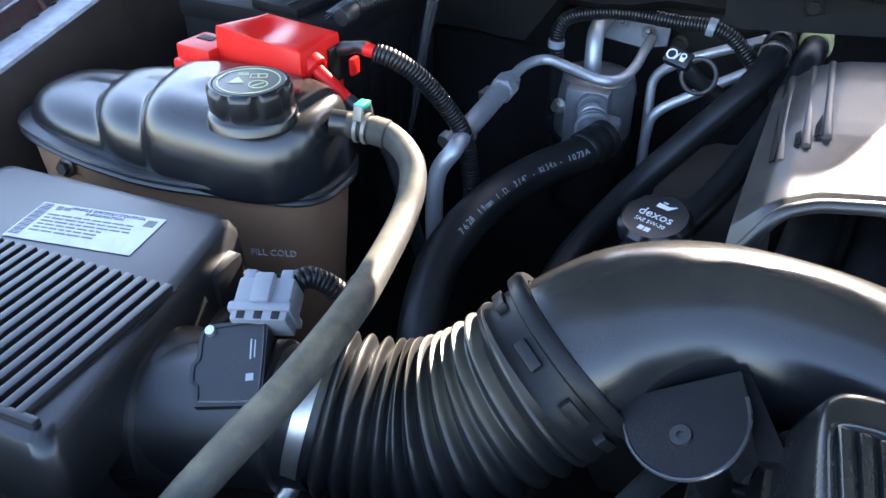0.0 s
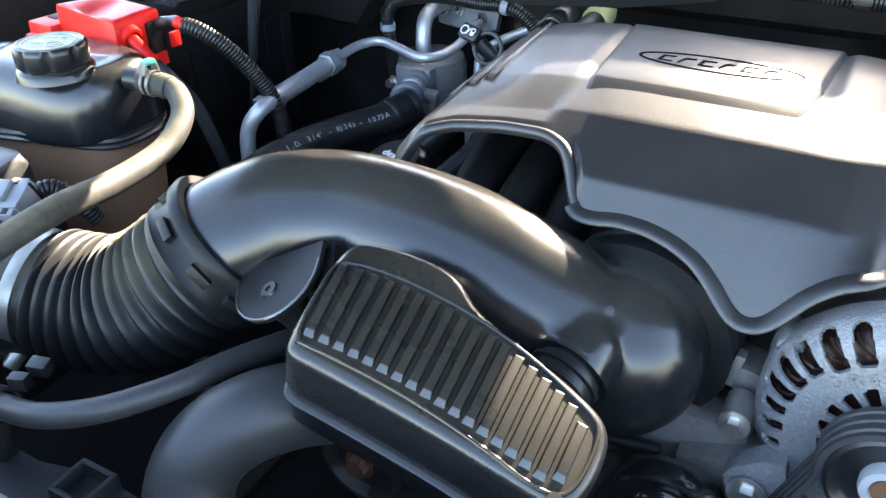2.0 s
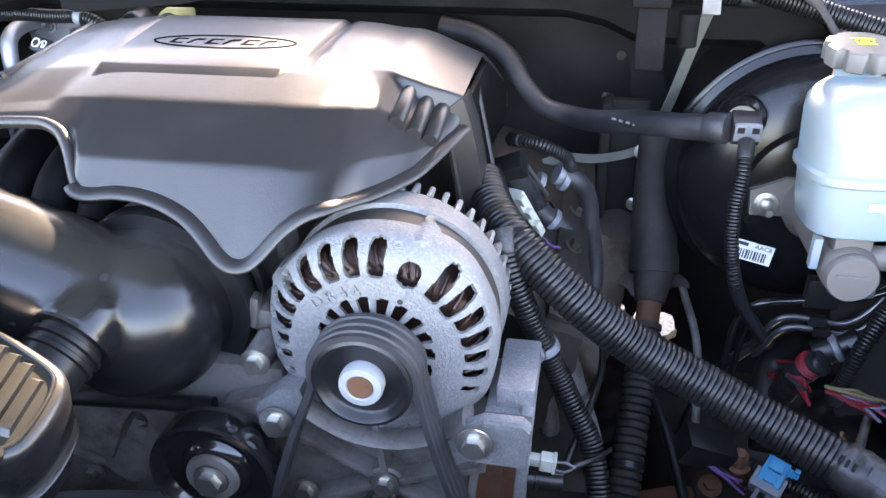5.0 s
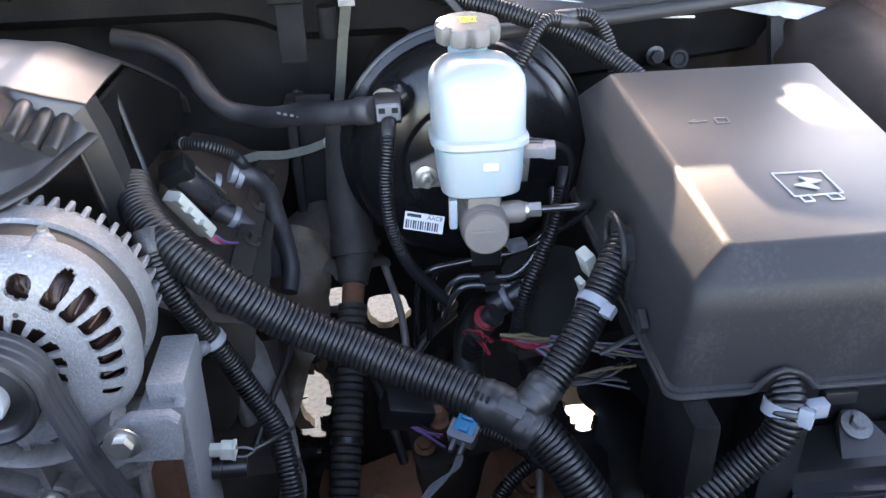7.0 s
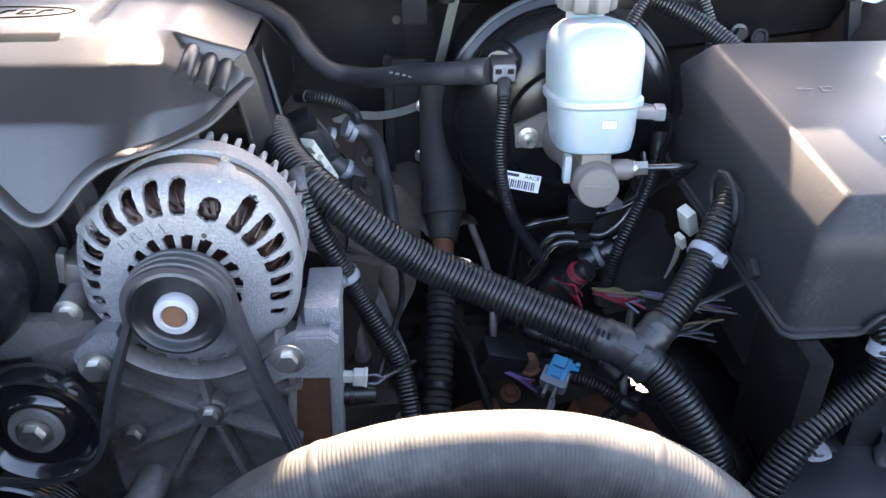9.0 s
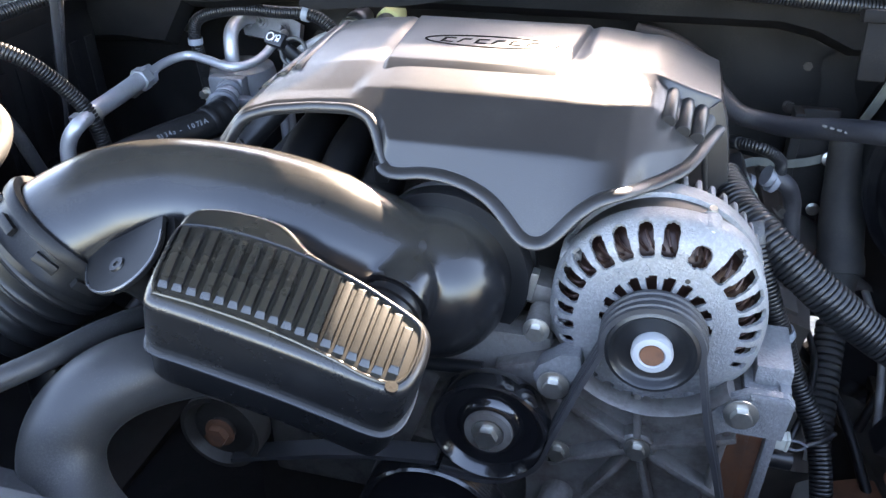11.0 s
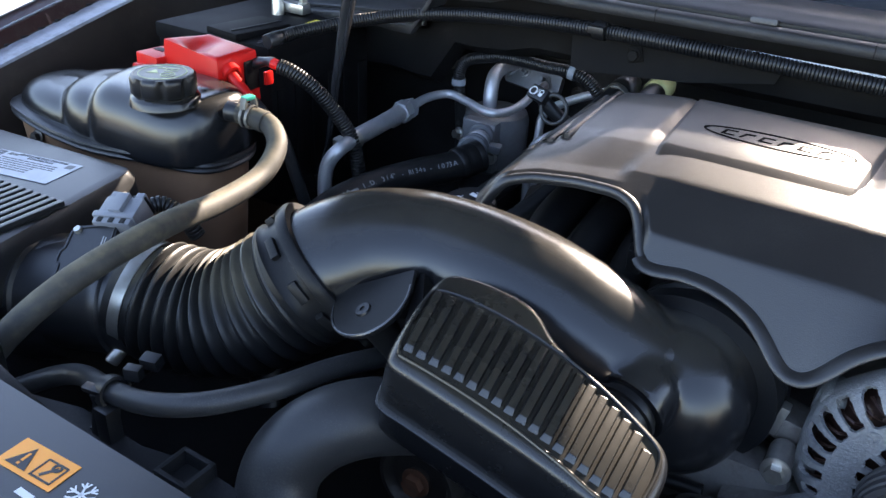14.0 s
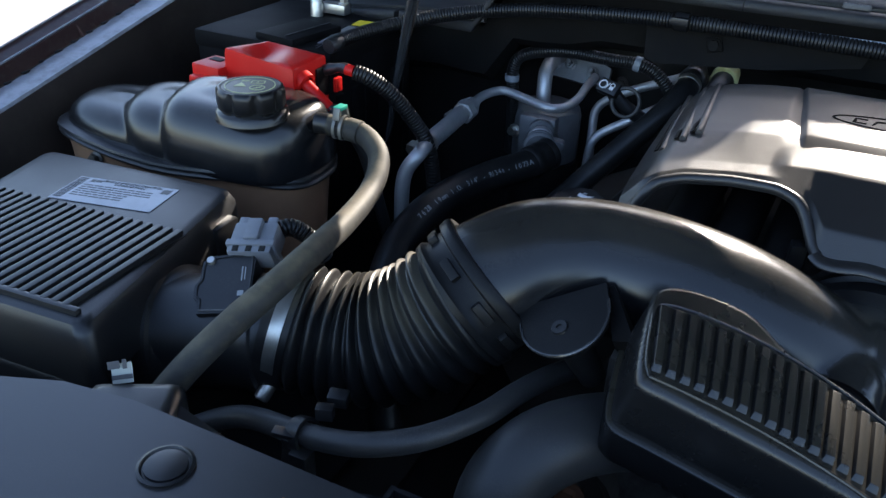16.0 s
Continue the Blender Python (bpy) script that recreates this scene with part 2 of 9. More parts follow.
M_PALECON = mat("pale_grey_connector_plastic", (0.140, 0.148, 0.165), 0.42, grain=0.1, stain=0.3, sscale=60)
M_TAG = mat("bluish_grey_tie", (0.17, 0.19, 0.215), 0.5)
M_GREASE = mat("peeling_paint_metal", (0.55, 0.58, 0.6), 0.45, 0.3, grain=0.6, gscale=200, stain=0.6, sscale=30, stain_color=(0.3, 0.3, 0.3))

M_LID = mat("matt_black_lid_plastic", (0.0140, 0.0145, 0.0160), 0.46, spec=0.18, grain=0.6, gscale=900, stain=0.3, sscale=9, stain_color=(0.017, 0.017, 0.018), dust=0.05, dscale=300.0, dust_color=(0.20, 0.20, 0.20), sun_dust=0.03, sun_dust_color=(0.24, 0.24, 0.24), sheen=0.02, relief=0.0002)
M_FENDER = mat("dusty_brown_inner_panel", (0.052, 0.040, 0.034), 0.55, grain=0.2, gscale=300, stain=0.7, sscale=9, stain_color=(0.028, 0.021, 0.018), dust=0.2, dust_color=(0.10, 0.082, 0.07), dscale=60.0, spec=0.28)
# pale blue base paints the sky's sheen; stain and specks are scuffs
M_FLANGE = mat("scuffed_flange_paint_sky_sheen", (0.20, 0.21, 0.24), 0.34, grain=0.3, gscale=250, stain=0.7, sscale=55, stain_color=(0.085, 0.080, 0.085), coat=0.3, dust=0.25, dscale=140.0, dust_color=(0.05, 0.04, 0.04))
M_RADCOVER = mat("satin_radiator_cover_plastic", (0.0135, 0.0145, 0.0170), 0.33, grain=0.35, gscale=1200, stain=0.3, sscale=8, stain_color=(0.020, 0.021, 0.024), dust=0.05, spec=0.6)
# gold on upward faces: some dust, and sunshine painted into the colour
M_RESON = mat("dusty_satin_black_plastic", (0.0072, 0.0076, 0.0088), 0.27, grain=0.5, gscale=900, stain=0.2, sscale=14, stain_color=(0.0095, 0.0095, 0.0098), dust=0.03, dscale=1400.0, sun_dust=0.045, sun_dust_color=(0.36, 0.30, 0.16))
M_TRIM = mat("weathered_grey_trim", (0.030, 0.030, 0.0315), 0.42, grain=0.4, gscale=600, stain=0.5, sscale=25, stain_color=(0.052, 0.050, 0.048), dust=0.15)
M_SCREEN = mat("dark_windscreen_glass", (0.010, 0.011, 0.012), 0.06, stain=0.3, sscale=30, stain_color=(0.04, 0.04, 0.04), coat=0.6, rvar=0.03)
M_SHIELD = mat("stained_heat_shield", (0.13, 0.10, 0.075), 0.45, 0.5, grain=0.5, gscale=200, stain=0.8, sscale=35, stain_color=(0.05, 0.035, 0.025), dust=0.3, dust_color=(0.3, 0.26, 0.2), dscale=120.0)

# ---- building helpers ----
BASE = {}


def thing(name, label, category, base=(0, 0, 0), group="", kind=""):
    e = new(name)
    e.empty_display_size = 0.02
    e.location = base
    BASE[e] = Vector(base)
    return tagged(e, label, category, group, kind)


def part(name, bm, material, parent=None, label="", smooth=True):
    me = bpy.data.meshes.new(name)
    bmesh.ops.recalc_face_normals(bm, faces=bm.faces)
    base = BASE.get(parent, Vector((0, 0, 0)))
    bmesh.ops.translate(bm, verts=bm.verts, vec=-base)
    bm.to_mesh(me)
    bm.free()
    if smooth:
        me.shade_smooth()
        me.set_sharp_from_angle(angle=radians(42))
    for m in (material if isinstance(material, (list, tuple)) else [material]):
        me.materials.append(m)
    ob = new(name, me)
    if parent is not None:
        ob.parent = parent
        BASE[ob] = base
    if label:
        ob["label"] = label
    return ob


def spline(pts, step=0.004):
    """Smooth curve through the points (centripetal-like Catmull-Rom), resampled evenly."""
    P = [Vector(p) for p in pts]
    P = [P[0] * 2 - P[1]] + P + [P[-1] * 2 - P[-2]]
    raw = []
    for i in range(1, len(P) - 2):
        a, b, c, d = P[i - 1], P[i], P[i + 1], P[i + 2]
        for k in range(24):
            t = k / 24
            raw.append(0.5 * ((2 * b) + (c - a) * t + (2 * a - 5 * b + 4 * c - d) * t * t + (3 * b - a - 3 * c + d) * t ** 3))
    raw.append(P[-2])
    L = [0.0]
    for a, b in zip(raw, raw[1:]):
        L.append(L[-1] + (b - a).length)
    n = max(3, int(L[-1] / step))
    out, j = [], 0
    for k in range(n + 1):
        s = L[-1] * k / n
        while j < len(L) - 2 and L[j + 1] < s:
            j += 1
        f = (s - L[j]) / max(1e-9, L[j + 1] - L[j])
        out.append(raw[j].lerp(raw[j + 1], min(1, f)))
    return out, L[-1]


def sweep(bm, path, radii, segs=14, squash=(1, 1), up=(0, 0, 1), close=True, hollow=0.0):
    """Rings along the path; radii is a number or one for each point."""
    n = len(path)
    rings = []
    t0 = (path[1] - path[0]).normalized()
    u = Vector(up) - t0 * Vector(up).dot(t0)
    if u.length < 1e-4:
        u = Vector((1, 0, 0)) - t0 * t0.x
    u.normalize()
    for i, p in enumerate(path):
        t = (path[min(i + 1, n - 1)] - path[max(i - 1, 0)]).normalized()
        u = (u - t * u.dot(t)).normalized()
        w = t.cross(u)
        r = radii[i] if isinstance(radii, (list, tuple)) else radii
        rings.append([bm.verts.new(p + (u * math.sin(a) * squash[1] + w * math.cos(a) * squash[0]) * r) for a in [2 * math.pi * k / segs for k in range(segs)]])
    for A, B in zip(rings, rings[1:]):
        for k in range(segs):
            bm.faces.new((A[k], A[(k + 1) % segs], B[(k + 1) % segs], B[k]))
    if close:
        bm.faces.new(rings[0])
        bm.faces.new(list(reversed(rings[-1])))
    return rings


def tube(pts, r, segs=14, step=0.006, squash=(1, 1), jitter=0.0):
    bm = bmesh.new()
    path, length = spline(pts, step)
    rad = r
    if callable(r):
        rad = [r(i / (len(path) - 1)) for i in range(len(path))]
    if jitter:
        path = [p + Vector(noise.noise_vector(p * 30)) * jitter for p in path]
    sweep(bm, path, rad, segs, squash)
    return bm


def conduit(pts, r, pitch=0.0032, depth=0.0011, segs=14):
    """Split corrugated loom tube: real ribs along its length."""
    bm = bmesh.new()
    path, length = spline(pts, pitch / 6)
    shape = (0.25, 0.0, 0.0, 0.0, 0.25, 1.6)
    rad = [r - depth * shape[i % 6] for i in range(len(path))]
    sweep(bm, path, rad, segs)
    return bm


def lathe(profile, centre, axis=(0, 0, 1), segs=40, lobes=0, lobe=0.0, lobe_range=None):
    """profile: (radius, height) rows turned about the axis; lobes: scallops of the grip."""
    bm = bmesh.new()
    q = Vector((0, 0, 1)).rotation_difference(Vector(axis).normalized()).to_matrix()
    rings = []
    for j, (r, h) in enumerate(profile):
        ring = []
        for k in range(segs):
            a = 2 * math.pi * k / segs
            rr = r
            if lobes and (lobe_range is None or lobe_range[0] <= j <= lobe_range[1]):
                rr = r - lobe * max(0.0, math.cos(lobes * a)) ** 2
            ring.append(bm.verts.new(Vector(centre) + q @ Vector((rr * math.cos(a), rr * math.sin(a), h))))
        rings.append(ring)
    for A, B in zip(rings, rings[1:]):
        for k in range(segs):
            bm.faces.new((A[k], A[(k + 1) % segs], B[(k + 1) % segs], B[k]))
    closed = profile[0] == profile[-1]
    if profile[0][0] > 1e-6 and not closed:
        bm.faces.new(rings[0])
    if profile[-1][0] > 1e-6 and not closed:
        bm.faces.new(list(reversed(rings[-1])))
    bmesh.ops.remove_doubles(bm, verts=bm.verts, dist=1e-6)
    return bm


def bevel(bm, w, segs=2, angle=30):
    edges = [e for e in bm.edges if len(e.link_faces) == 2 and e.calc_face_angle() > radians(angle)]
    if edges and w > 0:
        bmesh.ops.bevel(bm, geom=edges, offset=w, segments=segs, profile=0.6, affect="EDGES", clamp_overlap=True)
    return bm


def block(size, m=Matrix(), w=0.002, segs=2, taper=1.0):
    """A rounded box centred at the pose m; taper scales its top."""
    bm = bmesh.new()
    bmesh.ops.create_cube(bm, size=1)
    for v in bm.verts:
        k = taper if v.co.z > 0 else 1.0
        v.co = Vector((v.co.x * size[0] * k, v.co.y * size[1] * k, v.co.z * size[2]))
    bevel(bm, w, segs)
    bmesh.ops.transform(bm, matrix=m, verts=bm.verts)
    return bm


def prism(poly, h, m=Matrix(), w=0.001, segs=2):
    """The outline poly (x, y) raised by h along z, edges rounded, at the pose m."""
    bm = bmesh.new()
    lo = [bm.verts.new((x, y, 0)) for x, y in poly]
    hi = [bm.verts.new((x, y, h)) for x, y in poly]
    bm.faces.new(list(reversed(lo)))
    bm.faces.new(hi)
    for i in range(len(poly)):
        j = (i + 1) % len(poly)
        bm.faces.new((lo[i], lo[j], hi[j], hi[i]))
    bevel(bm, w, segs)
    bmesh.ops.transform(bm, matrix=m, verts=bm.verts)
    return bm


def ring_loft(rings, close=True):
    """Skin over closed rings of equal length (lists of Vectors)."""
    bm = bmesh.new()
    R = [[bm.verts.new(p) for p in ring] for ring in rings]
    n = len(R[0])
    for A, B in zip(R, R[1:]):
        for k in range(n):
            bm.faces.new((A[k], A[(k + 1) % n], B[(k + 1) % n], B[k]))
    if close:
        bm.faces.new(R[0])
        bm.faces.new(list(reversed(R[-1])))
    return bm


def superellipse(cx, cy, a, b, n, count=48, z=0.0):
    out = []
    for k in range(count):
        t = 2 * math.pi * k / count
        c, s = math.cos(t), math.sin(t)
        out.append(Vector((cx + a * math.copysign(abs(c) ** (2 / n), c), cy + b * math.copysign(abs(s) ** (2 / n), s), z)))
    return out


def merge(*bms):
    """Join several bmeshes into one part."""
    out = bmesh.new()
    for b in bms:
        me = bpy.data.meshes.new("tmp")
        b.to_mesh(me)
        b.free()
        out.from_mesh(me)
        bpy.data.meshes.remove(me)
    return out


def frame_at(centre, normal, right):
    """A pose whose z is the normal and whose x lies along right."""
    z = Vector(normal).normalized()
    x = Vector(right)
    x = (x - z * x.dot(z)).normalized()
    y = z.cross(x)
    m = Matrix((x, y, z)).transposed().to_4x4()
    m.translation = Vector(centre)
    return m


def hexbolt(centre, axis, r=0.007, h=0.005, washer=0.010):
    """Flanged hex bolt head in one mesh."""
    a = lathe([(0.0, 0.0), (washer, 0.0), (washer, 0.0015), (r * 1.05, 0.0025)], (0, 0, 0), segs=24)
    poly = [(r * math.cos(math.pi / 3 * k), r * math.sin(math.pi / 3 * k)) for k in range(6)]
    b = prism(poly, h, Matrix.Translation((0, 0, 0.0015)), 0.0006)
    bm = merge(a, b)
    q = Vector((0, 0, 1)).rotation_difference(Vector(axis).normalized()).to_matrix().to_4x4()
    bmesh.ops.transform(bm, matrix=Matrix.Translation(centre) @ q, verts=bm.verts)
    return bm


def bolt_thing(centre, axis, r=0.007, h=0.005, washer=0.010, label="zinc-plated flanged hex bolt", material=None, group="bolts"):
    e = thing("bolt", label, "bolt", centre, group)
    part("bolt_head", hexbolt(centre, axis, r, h, washer), material or M_STEEL, e)
    return e


def text_part(body, size, m, material, parent, name="lettering", extrude=0.0002, align="CENTER"):
    """Built-in font turned into a mesh part."""
    cu = bpy.data.curves.new(name, "FONT")
    cu.body, cu.size, cu.extrude, cu.align_x, cu.align_y = body, size, extrude, align, "CENTER"
    cu.resolution_u = 2
    tmp = bpy.data.objects.new("tmp", cu)
    me = bpy.data.meshes.new_from_object(tmp)
    bpy.data.objects.remove(tmp)
    bm = bmesh.new()
    bm.from_mesh(me)
    bpy.data.meshes.remove(me)
    bmesh.ops.transform(bm, matrix=m, verts=bm.verts)
    return part(name, bm, material, parent, smooth=False)


def bars(m, rows, material, parent, name="print_bar", thick=0.0002):
    """Plain print bars: rows of (x, y, width, height) on the pose m."""
    for x, y, w, h in rows:
        part(name, block((w, h, thick), m @ Matrix.Translation((x + w / 2, y, 0)), 0), material, parent, smooth=False)


def conduit_thing(name, pts, r, label, category="wiring loom", pitch=0.0032, material=None, segs=14, depth=0.0011, wrap=True):
    e = thing(name, label, category, pts[0], "wiring looms")
    part("corrugated_tube", conduit(pts, r, pitch, depth, segs), material or M_CONDUIT, e)
    ends, L = spline(pts, 0.004)
    for a, b in ((ends[2], ends[0]), (ends[-3], ends[-1])) if wrap else ():
        part("end_wrap", lathe([(r, -0.010), (r + 0.0007, -0.009), (r + 0.0007, 0.009), (r, 0.010)], a, b - a, 20), M_TAPE, e)
    return e


def crinkled(pts, r, seed):
    """Cloth tape wound in overlapping, crumpled turns."""
    path, L = spline(pts, 0.0012)
    bm = bmesh.new()
    n = len(path)
    rings = sweep(bm, path, [r * (1 - 0.10 * max(0.0, 1 - min(i, n - 1 - i) / 3)) + 0.0007 * ((i % 7) / 7) for i in range(n)], 30)
    for p, ring in zip(path, rings):
        for v in ring:
            o = (v.co - p).normalized()
            v.co += o * (0.0011 * noise.noise(v.co * 130 + Vector((seed, 0, 0))) + 0.0006 * noise.noise(v.co * 420))
    return bm


def hose_thing(name, pts, r, label, material, category="hose", segs=20, step=0.006, jitter=0.0):
    e = thing(name, label, category, pts[0])
    part("hose_body", tube(pts, r, segs, step, jitter=jitter), material, e)
    return e


def tie(parent_label, centre, axis, r, material=None, width=0.006, name="cable_tie", tail=True):
    """A plastic tie round a loom."""
    e = thing(name, parent_label, "cable tie", centre, "cable ties")
    ax = Vector(axis).normalized()
    part("band", lathe([(r, -width / 2), (r + 0.0015, -width / 2), (r + 0.0015, width / 2), (r, width / 2), (r, -width / 2)], centre, ax, 28), material or M_TAG, e)
    if tail:
        side = ax.cross(Vector((0, 0, 1)))
        side = side.normalized() if side.length > 0.01 else Vector((1, 0, 0))
        c = Vector(centre) + (side * 0.6 + Vector((0, -0.7, 0.3))).normalized() * (r + 0.004)
        part("buckle", block((0.010, 0.008, width * 1.3), frame_at(c, ax, side), 0.001), material or M_TAG, e)
    return e

def remesh(ob, voxel, smooth=6):
    r = ob.modifiers.new("blend", "REMESH")
    r.mode, r.voxel_size, r.use_smooth_shade = "VOXEL", voxel, True
    s = ob.modifiers.new("soften", "SMOOTH")
    s.factor, s.iterations = 0.5, smooth


# ---- setting ----
def slab(name, size, m, material, label="", category="", w=0.003):
    ob = part(name, block(size, m, w), material)
    return tagged(ob, label, category, "", "structure")


ground = part("ground", block((600, 600, 0.2), pose(0, 0, -0.1), 0), M_ASPHALT)
tagged(ground, "pale speckled concrete ground under the vehicle", "ground", "", "structure")

# firewall with a padded, uneven face
bm = bmesh.new()
bmesh.ops.create_grid(bm, x_segments=190, y_segments=84, size=1)
for v in bm.verts:
    x, z = v.co.x * 0.95, 0.78 + v.co.y * 0.42
    z -= 0.11 * max(0.0, min(1.0, (x - 0.77) / 0.02)) * max(0.0, v.co.y)
    v.co = Vector((x, 0.475 + 0.02 * noise.noise(Vector((x * 4, z * 4, 0))) + 0.006 * noise.noise(Vector((x * 15, z * 15, 3))), z))
# ragged openings low in the wall, where the ground beyond shows
holes = []
for f in bm.faces:
    c = f.calc_center_median()
    if min(math.hypot((c.x - hx) / hw, (c.z - hz) / hh) for hx, hz, hw, hh in ((0.345, 0.600, 0.030, 0.020), (0.414, 0.572, 0.030, 0.028), (0.289, 0.420, 0.022, 0.055))) + 0.5 * noise.noise(c * 45) < 1:
        holes.append(f)
bmesh.ops.delete(bm, geom=holes, context="FACES")
for _ in range(4):
    bmesh.ops.smooth_vert(bm, verts=[v for v in bm.verts if v.is_boundary and 0.2 < v.co.x < 0.5 and 0.365 < v.co.z < 0.7], factor=0.6, use_axis_x=True, use_axis_y=True, use_axis_z=True)
bmesh.ops.solidify(bm, geom=bm.faces[:], thickness=-0.02)
tagged(part("wall_firewall", bm, M_DARK), "black sound-deadening firewall behind the engine", "firewall", "", "structure")


# unseen slab in place of the body, added to shade the ground below
slab("body_shade_slab", (1.86, 2.6, 0.31), pose(0, 1.92, 0.715), M_PAINT, "unseen dark red slab in place of the vehicle body, shading the ground", "vehicle body", 0.02)

RAIL_LOW = [(0.90, 0.30), (0.87, 0.60), (0.845, 0.95), (0.848, 0.995), (0.872, 1.028), (0.915, 1.040), (0.940, 1.050), (0.955, 1.068), (0.972, 1.074), (0.988, 1.066), (1.002, 1.03), (1.012, 0.9), (1.012, 0.6)]
RAIL_STEP = [(0.90, 0.30), (0.87, 0.60), (0.848, 0.95), (0.850, 1.035), (0.858, 1.0565), (0.894, 1.0590), (0.898, 1.0600), (0.904, 1.0765), (0.912, 1.0775), (0.928, 1.0830), (0.950, 1.075), (0.965, 0.9), (0.965, 0.6)]


def rail(name, sx, label, prof, off=0.0, low=0.0, slope=0.20, back=0.70):
    """Inner fender wall with a rolled flange on top and the painted outer panel edge."""
    e = thing(name, label, "fender", (sx * 0.86 + off, 0, 0.6), "", "structure")
    bm = bmesh.new()
    ys = [-0.75 + (back + 0.75) * k / 30 for k in range(31)]
    rows = []

    def rise(y):
        return slope * y if y < 0.15 else slope * 0.15 + 0.05 * (y - 0.15)

    def bow(y):
        return 0.0 if y > -0.3 else 0.12 * (y + 0.3) ** 2 * -2
    for y in ys:
        dz, dx = rise(y), bow(y)
        rows.append([bm.verts.new((sx * (x + dx + 0.012 * noise.noise(Vector((y * 5, x * 9, z * 3)))) + off if i < 4 else sx * (x + dx) + off, y, z - low + dz * (1.0 if z > 0.9 else 0.3))) for i, (x, z) in enumerate(prof)])
    for A, B in zip(rows, rows[1:]):
        for k in range(len(prof) - 1):
            f = bm.faces.new((A[k], A[k + 1], B[k + 1], B[k]))
            f.material_index = 0 if k < 6 else 1
    bmesh.ops.solidify(bm, geom=bm.faces[:], thickness=0.003)
    part("fender_panel", bm, [M_FENDER, M_PAINT], e)
    if prof is RAIL_LOW:
        return e
    # scuffed flange skin and outer lips with sky sheen painted into their pale colour, bead of sealer along the root,
    # ribs across the gutter
    bm = bmesh.new()
    rows = []
    for k in range(121):
        y = -0.60 + 0.75 * k / 120
        w = 0.0012 * noise.noise(Vector((y * 60, 0.3, 1.0)))
        rows.append([bm.verts.new((sx * (x + bow(y) + w * q), y, z + rise(y) + 0.6 * w * q)) for x, z, q in ((0.8575, 1.0555, 0), (0.8590, 1.0590, 0.3), (0.8640, 1.0600, 1), (0.8780, 1.0606, 1), (0.8900, 1.0612, 2), (0.8935, 1.0605, 0))])
    for A, B in zip(rows, rows[1:]):
        for k in range(5):
            bm.faces.new((A[k], A[k + 1], B[k + 1], B[k]))
    part("flange_skin", bm, M_FLANGE, e, "scuffed flange along the fender, sky sheen painted into its colour")
    for k in range(26):
        y = -0.50 + 0.025 * k
        q = noise.noise(Vector((k * 1.7, 0.2, 0.4)))
        part("sealer_blob", block((0.003 + 0.002 * abs(q), 0.010 + 0.008 * q, 0.003), pose(sx * (0.8925 + bow(y) - 0.002 * q), y, 1.0618 + rise(y), 0, 0, 10 * q), 0.0012), M_DARK, e)
    for y in (-0.34, -0.115, 0.015, 0.11):
        part("gutter_rib", prism([(0.0, 0.0), (0.012, 0.016), (0.016, 0.016), (0.005, -0.001)], 0.0035, Matrix(((sx, 0, 0, sx * 0.893), (0, 0, 1, y), (0, 1, 0, 1.0605 + rise(y)), (0, 0, 0, 1))), 0.0008), M_PAINT, e)
    for x, z, mt in ((0.9065, 1.0785, M_FLANGE), (0.9285, 1.0840, M_FLANGE)):
        bm = bmesh.new()
        sweep(bm, [Vector((sx * (x + bow(y)), y, z + rise(y) + 0.0006 * noise.noise(Vector((y * 80, x, 0))))) for y in [-0.60 + 0.0125 * k for k in range(61)]], 0.0011, 6)
        part("sheen_lip", bm, mt, e, "thin lip painted pale with sky sheen")
    return e


rail("fender_left", -1, "dark red fender edge with gutter and scuffed flange painted with sky sheen", RAIL_STEP, slope=0.24)
rail("fender_right", 1, "dark red painted fender edge beside the fuse box", RAIL_LOW, 0.04, 0.045, back=0.42)

# pressed panel with a round hole behind the fuse box, under the pale hinge flange
e = thing("fender_rear_panel", "dusty brown pressed panel with a round hole behind the fuse box", "panel", (0.95, 0.36, 0.95), "", "structure")
bm = bmesh.new()
HOLE = [Vector((0.953 + 0.013 * math.cos(2 * math.pi * k / 32), 0.355, 0.987 + 0.026 * math.sin(2 * math.pi * k / 32))) for k in range(32)]
RIM = []
for k in range(32):
    a = 2 * math.pi * k / 32
    f = 1 / max(abs(math.cos(a)) / 0.055, abs(math.sin(a)) / 0.085)
    RIM.append(Vector((0.953 + f * math.cos(a), 0.355 + 0.004 * math.sin(3 * a), 0.975 + f * math.sin(a))))
va, vb = [bm.verts.new(p) for p in HOLE], [bm.verts.new(p) for p in RIM]
for k in range(32):
    bm.faces.new((va[k], va[(k + 1) % 32], vb[(k + 1) % 32], vb[k]))
bmesh.ops.solidify(bm, geom=bm.faces[:], thickness=0.003)
part("pressed_sheet", bm, M_FENDER, e)
part("hinge_strut", prism([(-0.006, -0.045), (0.010, -0.045), (0.004, 0.030), (-0.010, 0.030)], 0.012, frame_at((0.893, 0.345, 1.000), (0, -1, 0.1), (1, 0, 0.1)), 0.002), M_DARK, e)
part("drain_stub", lathe([(0.0, 0.002), (0.006, 0.002), (0.008, 0.0), (0.011, 0.0), (0.012, 0.003), (0.012, 0.030)], (0.782, 0.345, 0.985), (0, 1, -0.2), 24), M_DARK, e)

# cowl: trim lip, plenum panel, and the raised hood behind
cowl = thing("cowl_panel", "dark grey plastic cowl trim under the windscreen with clips", "cowl", (0, 0.25, 1.16), "", "structure")
def profile(rows, x):
    """Height at x along a broken line of (x, z)."""
    for (xa, za), (xb, zb) in zip(rows, rows[1:]):
        if xa <= x <= xb:
            return za + (zb - za) * (x - xa) / (xb - xa)
    return rows[-1][1]


